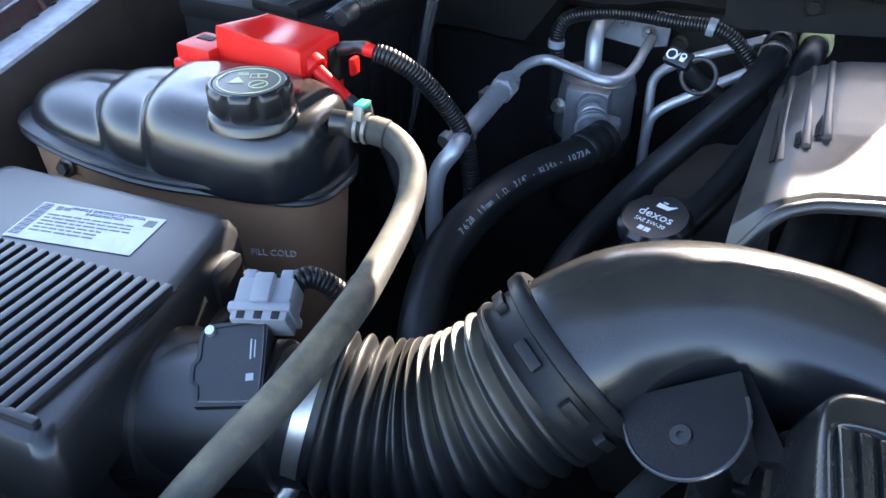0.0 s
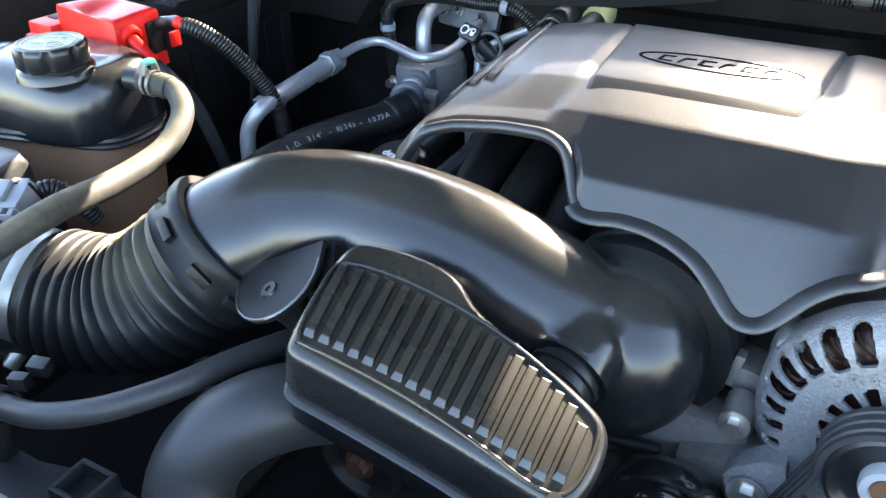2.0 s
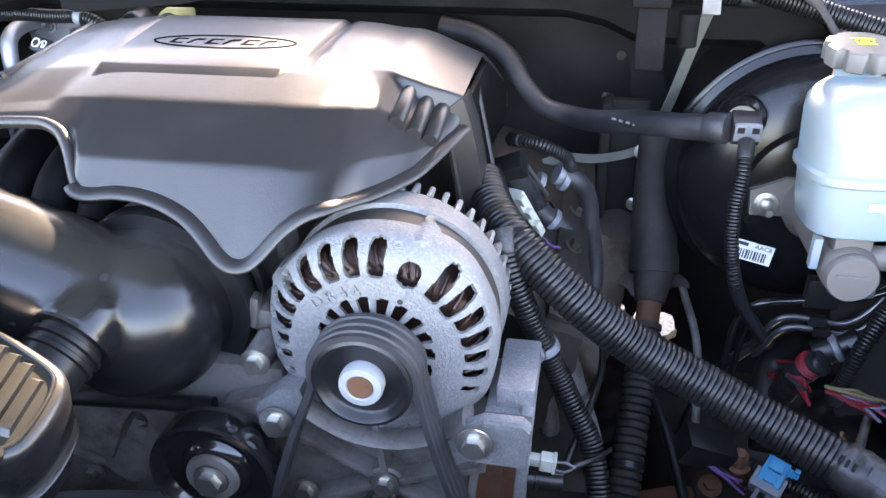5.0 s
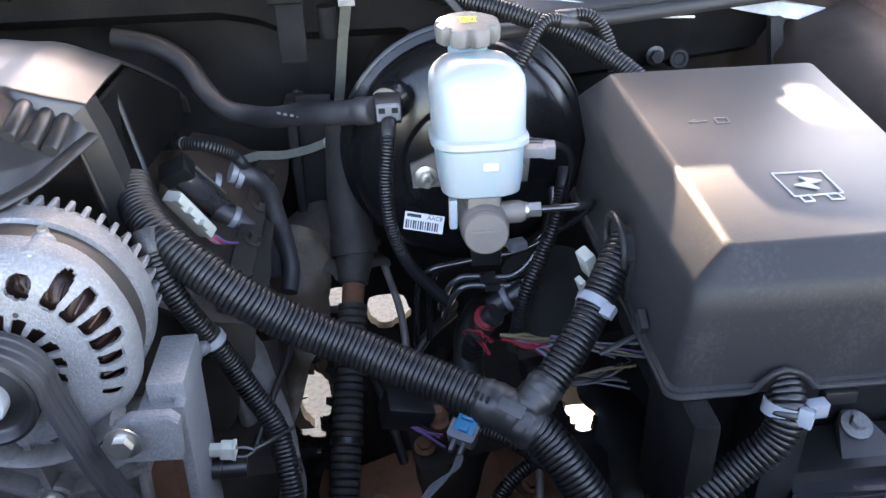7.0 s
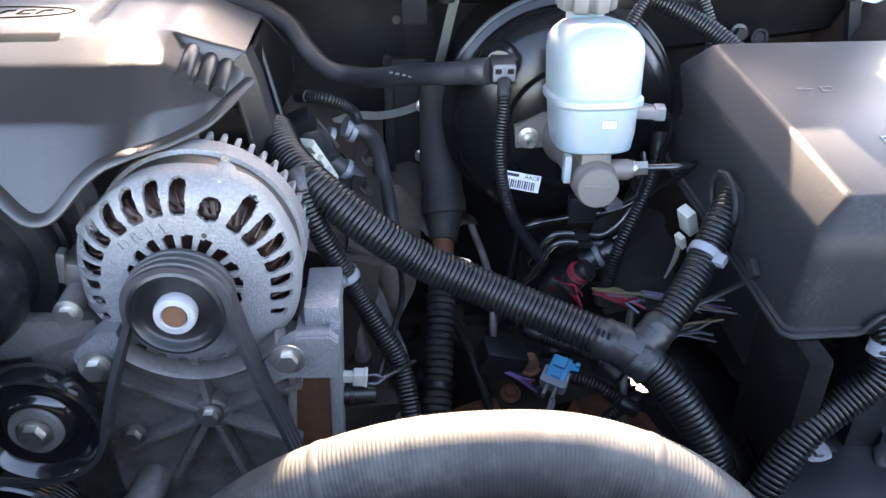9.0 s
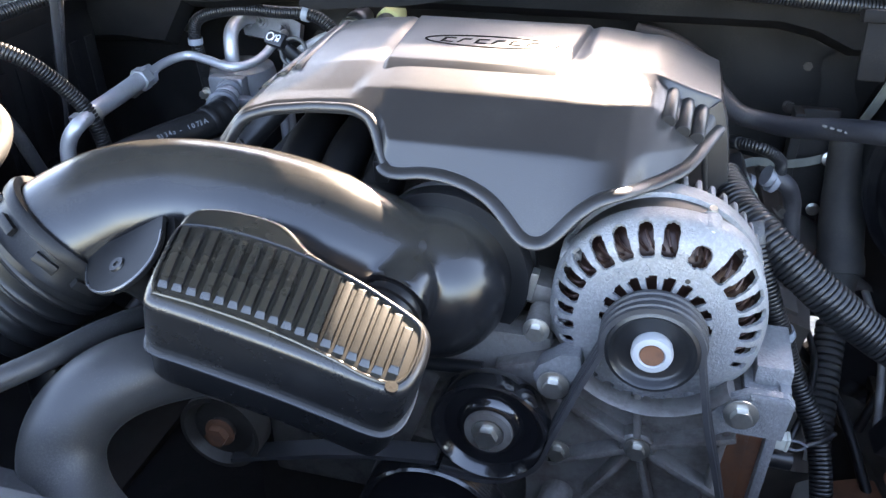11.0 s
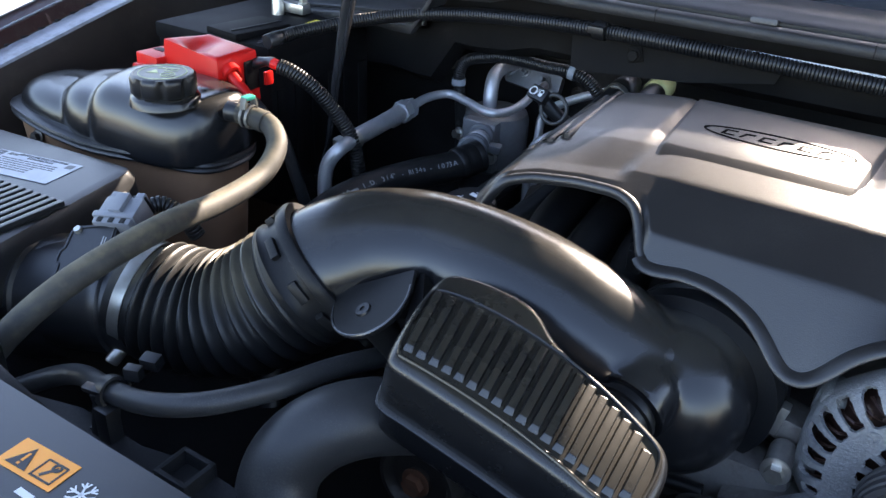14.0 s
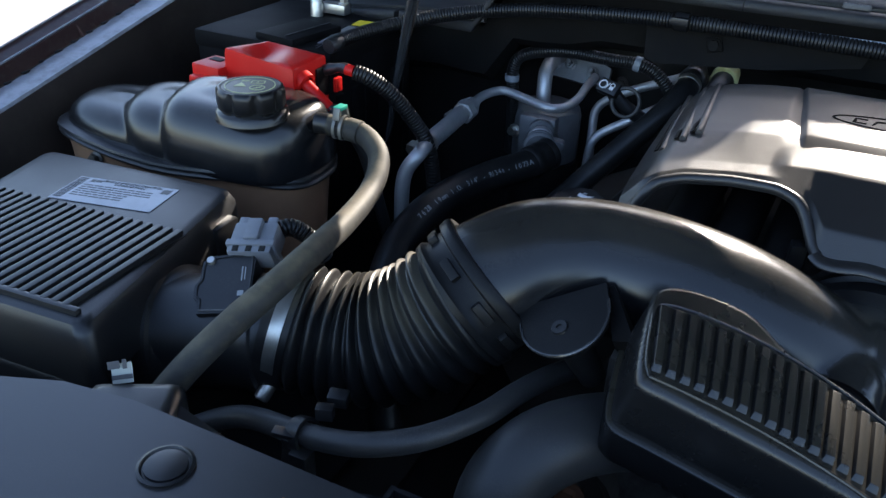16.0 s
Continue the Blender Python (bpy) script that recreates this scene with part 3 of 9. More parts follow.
# side dips are made up so the sun reaches tank, hoses and fuse box
DROP = [(-0.90, -0.12), (-0.55, -0.068), (-0.47, -0.068), (-0.44, -0.013), (-0.365, -0.013), (-0.335, 0.0), (0.30, 0.0), (0.33, -0.025), (0.475, -0.025), (0.533, -0.10), (1.0, -0.10)]


def cowl_sheet(prof, x0=-0.84, x1=0.94, n=48):
    bm = bmesh.new()
    rows = []
    for k in range(n + 1):
        x = x0 + (x1 - x0) * k / n
        back = 0.30 * max(0.0, abs(x) - 0.45) ** 1.2
        rows.append([bm.verts.new((x, y + back, z + profile(DROP, x))) for y, z in prof])
    for A, B in zip(rows, rows[1:]):
        for j in range(len(prof) - 1):
            bm.faces.new((A[j], A[j + 1], B[j + 1], B[j]))
    bmesh.ops.solidify(bm, geom=bm.faces[:], thickness=0.003)
    return bm


part("cowl_trim", cowl_sheet([(0.234, 1.1515), (0.2225, 1.1505), (0.2215, 1.1520), (0.2225, 1.1600), (0.2250, 1.1625), (0.2340, 1.1632), (0.2365, 1.1605), (0.2375, 1.1570), (0.2435, 1.1570)]), M_TRIM, cowl, "weathered grey lower trim strip")
part("upper_trim", cowl_sheet([(0.2440, 1.1575), (0.2445, 1.1650), (0.2480, 1.1680), (0.2560, 1.1690), (0.2620, 1.1725), (0.2700, 1.1750), (0.2900, 1.1755), (0.3380, 1.1735)]), M_TRIM, cowl, "upper trim strip below the windscreen")
part("recess_panel", cowl_sheet([(0.262, 1.150), (0.266, 1.120), (0.272, 1.085), (0.300, 1.070)]), M_DARK, cowl)
part("seam_edge", tube([(-0.205, 0.228, 1.1365), (-0.10, 0.227, 1.1368), (0.0, 0.227, 1.1360), (0.10, 0.228, 1.1345), (0.22, 0.230, 1.132)], 0.0013, 8, 0.02), M_PALE, cowl, "bare metal seam edge")
part("flap", prism([(-0.075, -0.024), (-0.060, -0.028), (0.060, -0.020), (0.150, -0.006), (0.160, 0.020), (-0.078, 0.024)], 0.004, frame_at((-0.187, 0.258, 1.104), (0.02, -1, 0.12), (1, 0, 0.02)), 0.001), M_BATTERY, cowl)
part("flap_bolt", merge(block((0.017, 0.017, 0.003), frame_at((-0.187, 0.2525, 1.105), (0.02, -1, 0.12), (1, 0, 0.3)), 0.001), hexbolt((-0.187, 0.250, 1.105), (0.02, -1, 0.12), 0.006, 0.006, 0.008)), M_BATTERY, cowl)
for x in (-0.267, -0.057, 0.153, -0.47, 0.36):
    part("trim_clip", block((0.026, 0.009, 0.006), pose(x, 0.2385, 1.1655 + profile(DROP, x), -12), 0.001), M_TRIM, cowl)
    part("trim_joint", block((0.0012, 0.012, 0.0125), pose(x - 0.105, 0.2275, 1.1570 + profile(DROP, x)), 0.0004), M_DARK, cowl)

# foot of the windscreen; its top outline is made up to block and shape the sun
screen = thing("windscreen", "dark glossy foot of the windscreen behind the cowl", "windscreen", (0, 0.4, 1.2), "", "structure")
SUN_SILL = [(-0.90, 1.085), (-0.515, 1.110), (-0.500, 1.168), (-0.44, 1.168), (-0.385, 1.168), (-0.36, 1.205), (-0.31, 1.211), (-0.20, 1.234), (-0.112, 1.232), (-0.088, 1.2135), (0.00, 1.2135), (0.035, 1.208), (0.05, 1.197), (0.085, 1.196), (0.105, 1.208), (0.125, 1.2125), (0.150, 1.2165), (0.172, 1.2165), (0.184, 1.220), (0.194, 1.236), (0.31, 1.232), (0.335, 1.160), (0.475, 1.150), (0.55, 1.075), (1.0, 1.060)]
bm = bmesh.new()
rows = []
for k in range(361):
    x = -0.85 + 0.005 * k
    top = profile(SUN_SILL, x - 0.0186) + 0.081 + 0.0022 * noise.noise(Vector((k * 0.25, 0, 0)))
    foot = 1.170 + profile(DROP, x)
    back = 0.30 * max(0.0, abs(x) - 0.45) ** 1.2
    rows.append([bm.verts.new((x, 0.338 + back + (0.122 - back) * f, foot + (top - foot) * f)) for f in (0.0, 0.25, 0.5, 0.75, 1.0)])
for A, B in zip(rows, rows[1:]):
    for j in range(4):
        bm.faces.new((A[j], A[j + 1], B[j + 1], B[j]))
bmesh.ops.solidify(bm, geom=bm.faces[:], thickness=0.004)
part("glass_foot", bm, M_SCREEN, screen)
# unseen block added to cut the sun off the rear of the fuse box lid
part("sun_stop", block((0.085, 0.014, 0.15), pose(0.698, 0.394, 1.147), 0.004), M_DARK, cowl)

hood = thing("hood", "raised hood with dark inner panel standing over the engine bay", "hood", (0, 0.3, 1.3), "", "structure")
HA = radians(52)
bm = bmesh.new()
rows = []
for k in range(25):
    x = -0.84 + 1.68 * k / 24
    row = []
    for j in range(13):
        s = 1.25 * j / 12
        row.append(bm.verts.new((x * (1 - 0.04 * s), 0.27 - s * math.cos(HA), 1.316 + s * math.sin(HA) + 0.03 * math.sin(math.pi * j / 12))))
    rows.append(row)
for A, B in zip(rows, rows[1:]):
    for j in range(12):
        bm.faces.new((A[j], A[j + 1], B[j + 1], B[j]))
bmesh.ops.solidify(bm, geom=bm.faces[:], thickness=0.03)
part("hood_shell", bm, [M_DARK], hood)
# unseen slotted baffle added to shade the reservoir cap, not the radiator hose
for z0, z1 in ((1.148, 1.203), (1.245, 1.275)):
    part("sun_baffle", block((0.115, 0.012, z1 - z0), pose(0.562, 0.27, (z0 + z1) / 2), 0.003), M_DARK, hood)
# rear hem of the hood; its steps are made up to shape the sun patches
SUN_HEM = [(-0.84, 1.205), (-0.51, 1.206), (-0.50, 1.220), (-0.46, 1.222), (-0.44, 1.217), (-0.40, 1.218), (-0.378, 1.236), (-0.347, 1.246), (-0.335, 1.258), (-0.30, 1.266), (-0.235, 1.276), (-0.20, 1.280), (-0.16, 1.279), (-0.14, 1.2735), (-0.125, 1.2705), (-0.105, 1.2655), (-0.085, 1.2625), (-0.05, 1.264), (0.026, 1.265), (0.042, 1.286), (0.094, 1.286), (0.112, 1.268), (0.84, 1.268)]
bm = bmesh.new()
rows = []
for k in range(337):
    x = -0.84 + 0.005 * k
    zb = profile(SUN_HEM, x)
    rows.append([bm.verts.new((x, y, z)) for y, z in ((0.258, 1.318), (0.258, zb + 0.003), (0.262, zb), (0.275, zb), (0.278, zb + 0.003), (0.278, 1.318))])
for A, B in zip(rows, rows[1:]):
    for j in range(6):
        bm.faces.new((A[j], A[(j + 1) % 6], B[(j + 1) % 6], B[j]))
part("sun_mask_flange", bm, M_DARK, hood)

# unseen plates added at the rear corners to shape the sun, and the pale scuffed hinge pillars behind them
for sx, x0, x1 in ((-1, -0.90, -0.525), (1, 0.735, 1.0)):
    if sx < 0:
        part("sun_mask_plate", block((abs(x1 - x0), 0.012, 0.26), pose((x0 + x1) / 2, 0.40, 1.20), 0.004), M_DARK, hood)
    else:
        # swept top edge and notched opening, cut to shape the sun patches on the lid
        def reach_to(poly, a):
            d, best = Vector((math.cos(a), math.sin(a))), 9.0
            for p, q in zip(poly, poly[1:] + poly[:1]):
                e1, e2 = Vector(p) - HC, Vector(q) - Vector(p)
                den = d.x * e2.y - d.y * e2.x
                if abs(den) > 1e-9:
                    k, u = (e1.x * e2.y - e1.y * e2.x) / den, (e1.x * d.y - e1.y * d.x) / den
                    if k > 0 and -1e-6 <= u <= 1 + 1e-6:
                        best = min(best, k)
            return HC + d * best
        HC = Vector((0.828, 1.198))
        hole = [(0.800, 1.1925), (0.812, 1.190), (0.8135, 1.184), (0.824, 1.182), (0.842, 1.184), (0.851, 1.199), (0.857, 1.210), (0.830, 1.2095), (0.812, 1.206)]
        edge = [(0.735, 1.07), (1.0, 1.07), (1.0, 1.259), (0.860, 1.2575), (0.817, 1.2555), (0.777, 1.2520), (0.749, 1.2480), (0.739, 1.2370), (0.735, 1.2300)]
        bm = bmesh.new()
        loops = [[bm.verts.new((p.x, 0.40, p.y)) for p in (reach_to(poly, 2 * math.pi * k / 160) for k in range(160))] for poly in (hole, edge)]
        for k in range(160):
            bm.faces.new((loops[0][k], loops[0][(k + 1) % 160], loops[1][(k + 1) % 160], loops[1][k]))
        bmesh.ops.solidify(bm, geom=bm.faces[:], thickness=0.004)
        part("sun_mask_plate", bm, M_DARK, hood)
    part("hinge_arm", block((0.03, 0.10, 0.03), pose(sx * 0.80 + 0.05, 0.34, 1.24, -30), 0.005), M_DARK, hood)
for pts in ([(0.76, 0.345, 1.056), (0.80, 0.345, 1.050), (0.86, 0.345, 1.0356), (0.923, 0.345, 1.0233), (0.979, 0.345, 1.0137), (1.003, 0.345, 1.0152), (1.03, 0.345, 1.032), (1.08, 0.33, 1.06)], [(-0.72, 0.36, 1.105), (-0.80, 0.38, 1.062), (-0.92, 0.39, 1.035), (-1.04, 0.38, 1.045), (-1.10, 0.37, 1.07)]):
    e = thing("hinge_pillar", "pale scuffed metal pillar flange catching the sun", "pillar", pts[2], "", "structure")
    path, L = spline(pts, 0.02)
    bm = bmesh.new()
    rows = [[bm.verts.new(p + Vector((0, 0, 0))), bm.verts.new(p + Vector((0, 0.006, 0.016))), bm.verts.new(p + Vector((0, 0.05, 0.026))), bm.verts.new(p + Vector((0, 0.10, 0.07)))] for p in path]
    for A, B in zip(rows, rows[1:]):
        for k in range(3):
            bm.faces.new((A[k], A[k + 1], B[k + 1], B[k]))
    bmesh.ops.solidify(bm, geom=bm.faces[:], thickness=0.003)
    part("flange", bm, M_GREASE, e)

# front support cover
fc = thing("radiator_cover", "satin black plastic radiator support cover with stickers and push plugs", "cover panel", (-0.2, -0.5, 1.0), "", "structure")
poly = [(-0.60, -0.50), (-0.53, -0.462), (-0.478, -0.446), (-0.44, -0.431), (-0.39, -0.424), (-0.33, -0.424), (0.55, -0.428), (0.60, -0.45), (0.62, -0.52), (0.60, -0.66), (-0.60, -0.66)]
part("cover_sheet", prism(poly, 0.012, pose(0, 0, 1.008), 0.004, 3), M_RADCOVER, fc)
slab("radiator_core", (1.2, 0.06, 0.42), pose(0, -0.50, 0.76), M_DARK, "dark radiator core standing behind the grille", "radiator")
slab("front_wall", (1.7, 0.03, 0.9), pose(0, -0.64, 0.55), M_DARK, "plain dark front panel closing the bay", "panel")

# dark tray added under the bay to block ground light, with ragged gaps through which the ground shows
for x0, x1, y0, y1 in ((-0.95, 0.25, -0.62, 0.49), (0.25, 0.95, -0.62, 0.20), (0.73, 0.95, 0.20, 0.49)):
    slab("ground_light_tray", (x1 - x0, y1 - y0, 0.012), pose((x0 + x1) / 2, (y0 + y1) / 2, 0.50), M_DARK, "added dark tray blocking light from the ground", "panel")
bm = bmesh.new()
NX, NY = 96, 60
g = [[bm.verts.new((0.25 + 0.48 * a / NX, 0.20 + 0.30 * b / NY, 0.50 + 0.01 * noise.noise(Vector((a * 0.2, b * 0.2, 0))))) for b in range(NY + 1)] for a in range(NX + 1)]
for a in range(NX):
    for b in range(NY):
        c = g[a][b].co
        k = 0.55 * noise.noise(Vector((c.x * 60, c.y * 60, 2.0))) + 0.35 * noise.noise(Vector((c.x * 140, c.y * 140, 5.0)))
        gap = min(math.hypot((c.x - gx) / gw, (c.y - gy) / gh) for gx, gy, gw, gh in ((0.298, 0.362, 0.024, 0.092), (0.412, 0.450, 0.014, 0.055), (0.676, 0.300, 0.019, 0.055), (0.520, 0.40, 0.022, 0.02)))
        if gap + k > 1.0:
            bm.faces.new((g[a][b], g[a + 1][b], g[a + 1][b + 1], g[a][b + 1]))
bmesh.ops.delete(bm, geom=[v for v in bm.verts if not v.link_faces], context="VERTS")
rim_ = [v for v in bm.verts if v.is_boundary and 0.26 < v.co.x < 0.72 and 0.21 < v.co.y < 0.49]
for _ in range(3):
    bmesh.ops.smooth_vert(bm, verts=rim_, factor=0.6, use_axis_x=True, use_axis_y=True)
bmesh.ops.solidify(bm, geom=bm.faces[:], thickness=0.01)
tagged(part("ground_light_tray", bm, M_DARK), "added ragged dark tray blocking ground light, with gaps to the ground", "panel", "", "structure")

# ---- engine mass below ----
def lump(name, size, m, material, label, category, amp=0.012, freq=22, cuts=7):
    bm = bmesh.new()
    bmesh.ops.create_cube(bm, size=1)
    for v in bm.verts:
        v.co = Vector((v.co.x * size[0], v.co.y * size[1], v.co.z * size[2]))
    bmesh.ops.subdivide_edges(bm, edges=bm.edges[:], cuts=cuts, use_grid_fill=True)
    bmesh.ops.transform(bm, matrix=m, verts=bm.verts)
    for v in bm.verts:
        v.co += Vector(noise.noise_vector(v.co * freq)) * amp
    ob = part(name, bm, material)
    return tagged(ob, label, category)


lump("engine_block", (0.42, 0.46, 0.42), pose(0.0, 0.16, 0.68), M_BLOCK, "dark oily engine block under the cover", "engine")
lump("cylinder_head", (0.14, 0.40, 0.14), pose(-0.21, 0.12, 0.86, 0, -20, 0), M_BLOCK, "dark cast cylinder head with valve cover", "engine part")
lump("cylinder_head", (0.12, 0.36, 0.12), pose(0.235, 0.18, 0.85, 0, 20, 0), M_BLOCK, "dark cast cylinder head with valve cover", "engine part")
for k, y in enumerate((0.06, 0.13, 0.20, 0.27)):
    bolt_thing((0.297, y, 0.900), (0.5, -0.1, 0.85), 0.006, 0.008, 0.009, "dull bolt along the valve cover flange", M_BLOCK)
slab("valve_cover_flange", (0.022, 0.30, 0.008), pose(0.291, 0.165, 0.896, 0, 24, 0), M_BLOCK, "dark cast flange of the valve cover", "engine part", 0.002)

slab("frame_rail", (0.09, 1.2, 0.13), pose(-0.50, 0.0, 0.45), M_BLOCK, "dark chassis frame rail", "frame rail")
slab("frame_rail", (0.09, 1.2, 0.13), pose(0.56, 0.0, 0.45), M_BLOCK, "dark chassis frame rail", "frame rail")
slab("crossmember", (1.1, 0.16, 0.10), pose(0, -0.22, 0.42), M_BLOCK, "dark cross member below the engine", "frame rail")
slab("splash_shield", (0.34, 0.7, 0.01), pose(-0.70, 0.02, 0.55, 0, 8, 0), M_DARK, "black plastic splash shield", "shield")
slab("splash_shield", (0.30, 0.7, 0.01), pose(0.87, 0.05, 0.55, 0, -8, 0), M_DARK, "black plastic splash shield", "shield")

# ---- air cleaner ----
def air_cleaner():
    e = thing("air_cleaner", "black ribbed plastic air cleaner box with printed label", "air filter box", (-0.60, -0.27, 0.80))
    O = Vector((-0.533, -0.167, 1.018))
    u, v = Vector((-0.999, -0.04, -0.025)).normalized(), Vector((0.225, -0.974, 0.0)).normalized()
    n = v.cross(u).normalized()
    if n.z < 0:
        n = -n

    def P(a, b, h=0.0):
        return O + u * a + v * b + n * h
    W, L = 0.215, 0.215
    # lid: flat top with sloping skirt
    rings = []
    for off, h in ((0.000, 0.0), (0.006, -0.002), (0.010, -0.010), (0.012, -0.05)):
        pts = []
        for (a, b, ia, ib) in ((0, 0, -1, -1), (W, 0, 1, -1), (W, L, 1, 1), (0, L, -1, 1)):
            pts.append((a + ia * off, b + ib * off))
        ring = []
        cr = 0.012
        for i, (a, b) in enumerate(pts):
            ia, ib = (-1, 1, 1, -1)[i], (-1, -1, 1, 1)[i]
            for k in range(5):
                t = [(180, 270), (270, 360), (0, 90), (90, 180)][i]
                ang = radians(t[0] + (t[1] - t[0]) * k / 4)
                ring.append(P(a - ia * cr + cr * math.cos(ang), b - ib * cr + cr * math.sin(ang), h))
        rings.append(ring)
    bm = ring_loft(list(reversed(rings)))
    part("lid", bm, M_PLASTIC, e)
    m = frame_at(P(W / 2, L / 2, -0.13), n, -u)
    part("body", block((W + 0.02, L + 0.02, 0.17), m, 0.012, 3), M_PLASTIC, e)
    # raised louvre bars
    k = 0
    a = 0.004
    while a < W - 0.008:
        c = P(a + 0.003, 0.148, 0.0012)
        part("louvre_bar", block((0.0062, 0.122, 0.0075), frame_at(c, n, -u), 0.0012), M_PLASTIC, e)
        a += 0.0105
        k += 1
    part("louvre_bed", block((W - 0.004, 0.124, 0.001), frame_at(P(W / 2, 0.148, 0.0002), n, -u), 0), M_DARK, e)
    part("front_lip", block((W - 0.01, 0.006, 0.007), frame_at(P(W / 2, 0.211, 0.001), n, -u), 0.002), M_PLASTIC, e)
    # printed label
    lab = frame_at(P(0.094, 0.049, 0.0006), n, Vector((0.101, 0.018, 0)))
    sheet = part("label_sheet", block((0.104, 0.047, 0.0004), lab, 0), M_OLDLABEL, e, "white emission control label with small print")
    text_part("VEHICLE EMISSION CONTROL\nINFORMATION", 0.0047, lab @ pose(0.006, 0.0175, 0.0004), M_CAPGREY, sheet)
    rows = [(-0.037, 0.018, 0.005, 0.005), (-0.031, 0.018, 0.006, 0.004)]
    for j in range(6):
        y = 0.009 - j * 0.0042
        x = -0.038
        random.seed(j)
        while x < (0.030 if j < 3 else 0.012):
            w = random.uniform(0.004, 0.011)
            rows.append((x, y, w, 0.0016))
            x += w + 0.0014
    for j in range(22):
        rows.append((-0.0505, 0.021 - j * 0.0019, 0.009, 0.0008 + 0.0006 * (j % 3 == 0)))
    rows.append((0.040, 0.0150, 0.008, 0.008))
    bars(lab @ pose(0, 0, 0.0004), rows, M_CAPGREY, sheet)
    # outlet neck
    axis = Vector((0.96, 0.24, 0.06)).normalized()
    part("outlet_neck", lathe([(0.056, -0.06), (0.056, 0.03), (0.052, 0.042), (0.050, 0.05), (0.044, 0.05)], (-0.515, -0.288, 0.945), axis, 40), M_PLASTIC, e)
    part("latch_clip", block((0.012, 0.03, 0.03), frame_at(P(-0.012, 0.03, -0.03), n, u), 0.002), M_PLASTIC, e)
    return e


air_cleaner()

# ---- coolant tank ----
def coolant_tank():
    e = thing("coolant_tank", "coolant surge tank with black domed top and amber translucent lower half", "coolant tank", (-0.645, -0.05, 0.80))
    cx, cy, A, B = -0.6725, -0.049, 0.1645, 0.070
    X1 = cx + A

    def outline(x0, x1, y0, y1, count=88, skew=0.0):
        """Rounded plan of one lobe; skew leans its far end."""
        pts = []
        mx, my, a, b = (x0 + x1) / 2, (y0 + y1) / 2, (x1 - x0) / 2, (y1 - y0) / 2
        for i in range(count):
            t = 2 * math.pi * i / count
            c, q = math.cos(t), math.sin(t)
            y = my + b * math.copysign(abs(q) ** 0.72, q)
            x = mx + a * math.copysign(abs(c) ** (0.66 if c > 0 else 0.50), c)
            x -= skew * (y - my) * max(0.0, -c)
            pts.append((x, y))
        return pts

    def seam(x):
        return 1.000 + 0.004 * math.sin((x + 0.62) * 26) - 0.006 * max(0, (x + 0.56)) / 0.06

    def around(grow):
        return outline(cx - A - grow, X1 + grow, cy - B - grow, cy + B + grow)
    # lower body
    rings = []
    for g, z in ((-0.028, 0.80), (-0.014, 0.86), (-0.008, 0.93), (-0.004, 0.985), (-0.003, None)):
        rings.append([Vector((x, y, (seam(x) - 0.006) if z is None else z)) for x, y in around(g)])
    part("lower_shell", ring_loft(rings), M_AMBER, e, "aged amber-brown translucent shell")
    # welded seam flange with a double bead
    rings = []
    for g, dz in ((-0.004, -0.008), (0.003, -0.0075), (0.0042, -0.005), (0.0030, -0.003), (0.0016, -0.0022), (0.0030, -0.001), (0.0046, 0.001), (0.0036, 0.0035), (-0.004, 0.0045)):
        rings.append([Vector((x, y, seam(x) + dz)) for x, y in around(g)])
    part("seam_flange", ring_loft(rings), M_PLASTIC, e)
    # domed top: three lobes, each one taller and wider than the one before
    lobes = []
    for x0, y0, y1, h, skew in ((cx - A + 0.002, cy - B + 0.007, cy + B - 0.006, 0.036, 0.06), (-0.757, cy - B + 0.003, cy + B - 0.003, 0.051, 0.30), (-0.698, cy - B - 0.001, cy + B, 0.0665, 0.30)):
        rings = []
        for j in range(19):
            a = j / 14 * math.pi / 2 if j < 15 else math.pi / 2
            inset = 0.046 * (1 - max(math.cos(a), 0.0) ** 0.62) + 0.006 * max(0, j - 14)
            up = math.sin(a) ** 0.80 + 0.012 * max(0, j - 14)
            rings.append([Vector((x, y, 0.996 + (h + 0.001) * up)) for x, y in outline(x0 + inset, X1 - 0.62 * inset, y0 + inset, y1 - inset, 88, skew)])
        lobes.append(ring_loft(rings))
    shell = part("upper_shell", merge(*lobes), M_DUCT, e, "satin black moulded upper shell with three swept lobes")
    remesh(shell, 0.0022, 7)
    # neck and cap
    c = Vector((-0.5590, -0.0870, 1.0690))
    part("filler_neck", lathe([(0.0365, -0.010), (0.0350, -0.004), (0.0335, -0.0015), (0.030, 0.0), (0.027, 0.003)], c, (0, 0, 1), 40), M_DUCT, e)
    cap = part("cap", lathe([(0.026, 0.0005), (0.0315, 0.0010), (0.0330, 0.0030), (0.0330, 0.0150), (0.0328, 0.0180), (0.0305, 0.0205), (0.0285, 0.0208), (0.0275, 0.0200), (0.0, 0.0200)], c, (0, 0, 1), 128, 8, 0.0036, (1, 4)), M_PLASTIC, e, "black scalloped pressure cap with pale warning symbols")
    part("cap_disc", lathe([(0.0272, 0.0196), (0.0272, 0.0206), (0.0, 0.0208)], c, (0, 0, 1), 48), M_TRIM, cap)
    d = pose(c.x, c.y, c.z + 0.0209, 0, 0, 28)
    ringbm = lathe([(0.0232, 0), (0.0244, 0), (0.0244, 0.0003), (0.0232, 0.0003), (0.0232, 0)], c + Vector((0, 0, 0.0208)), (0, 0, 1), 48)
    part("printed_ring", ringbm, M_LIME, cap)
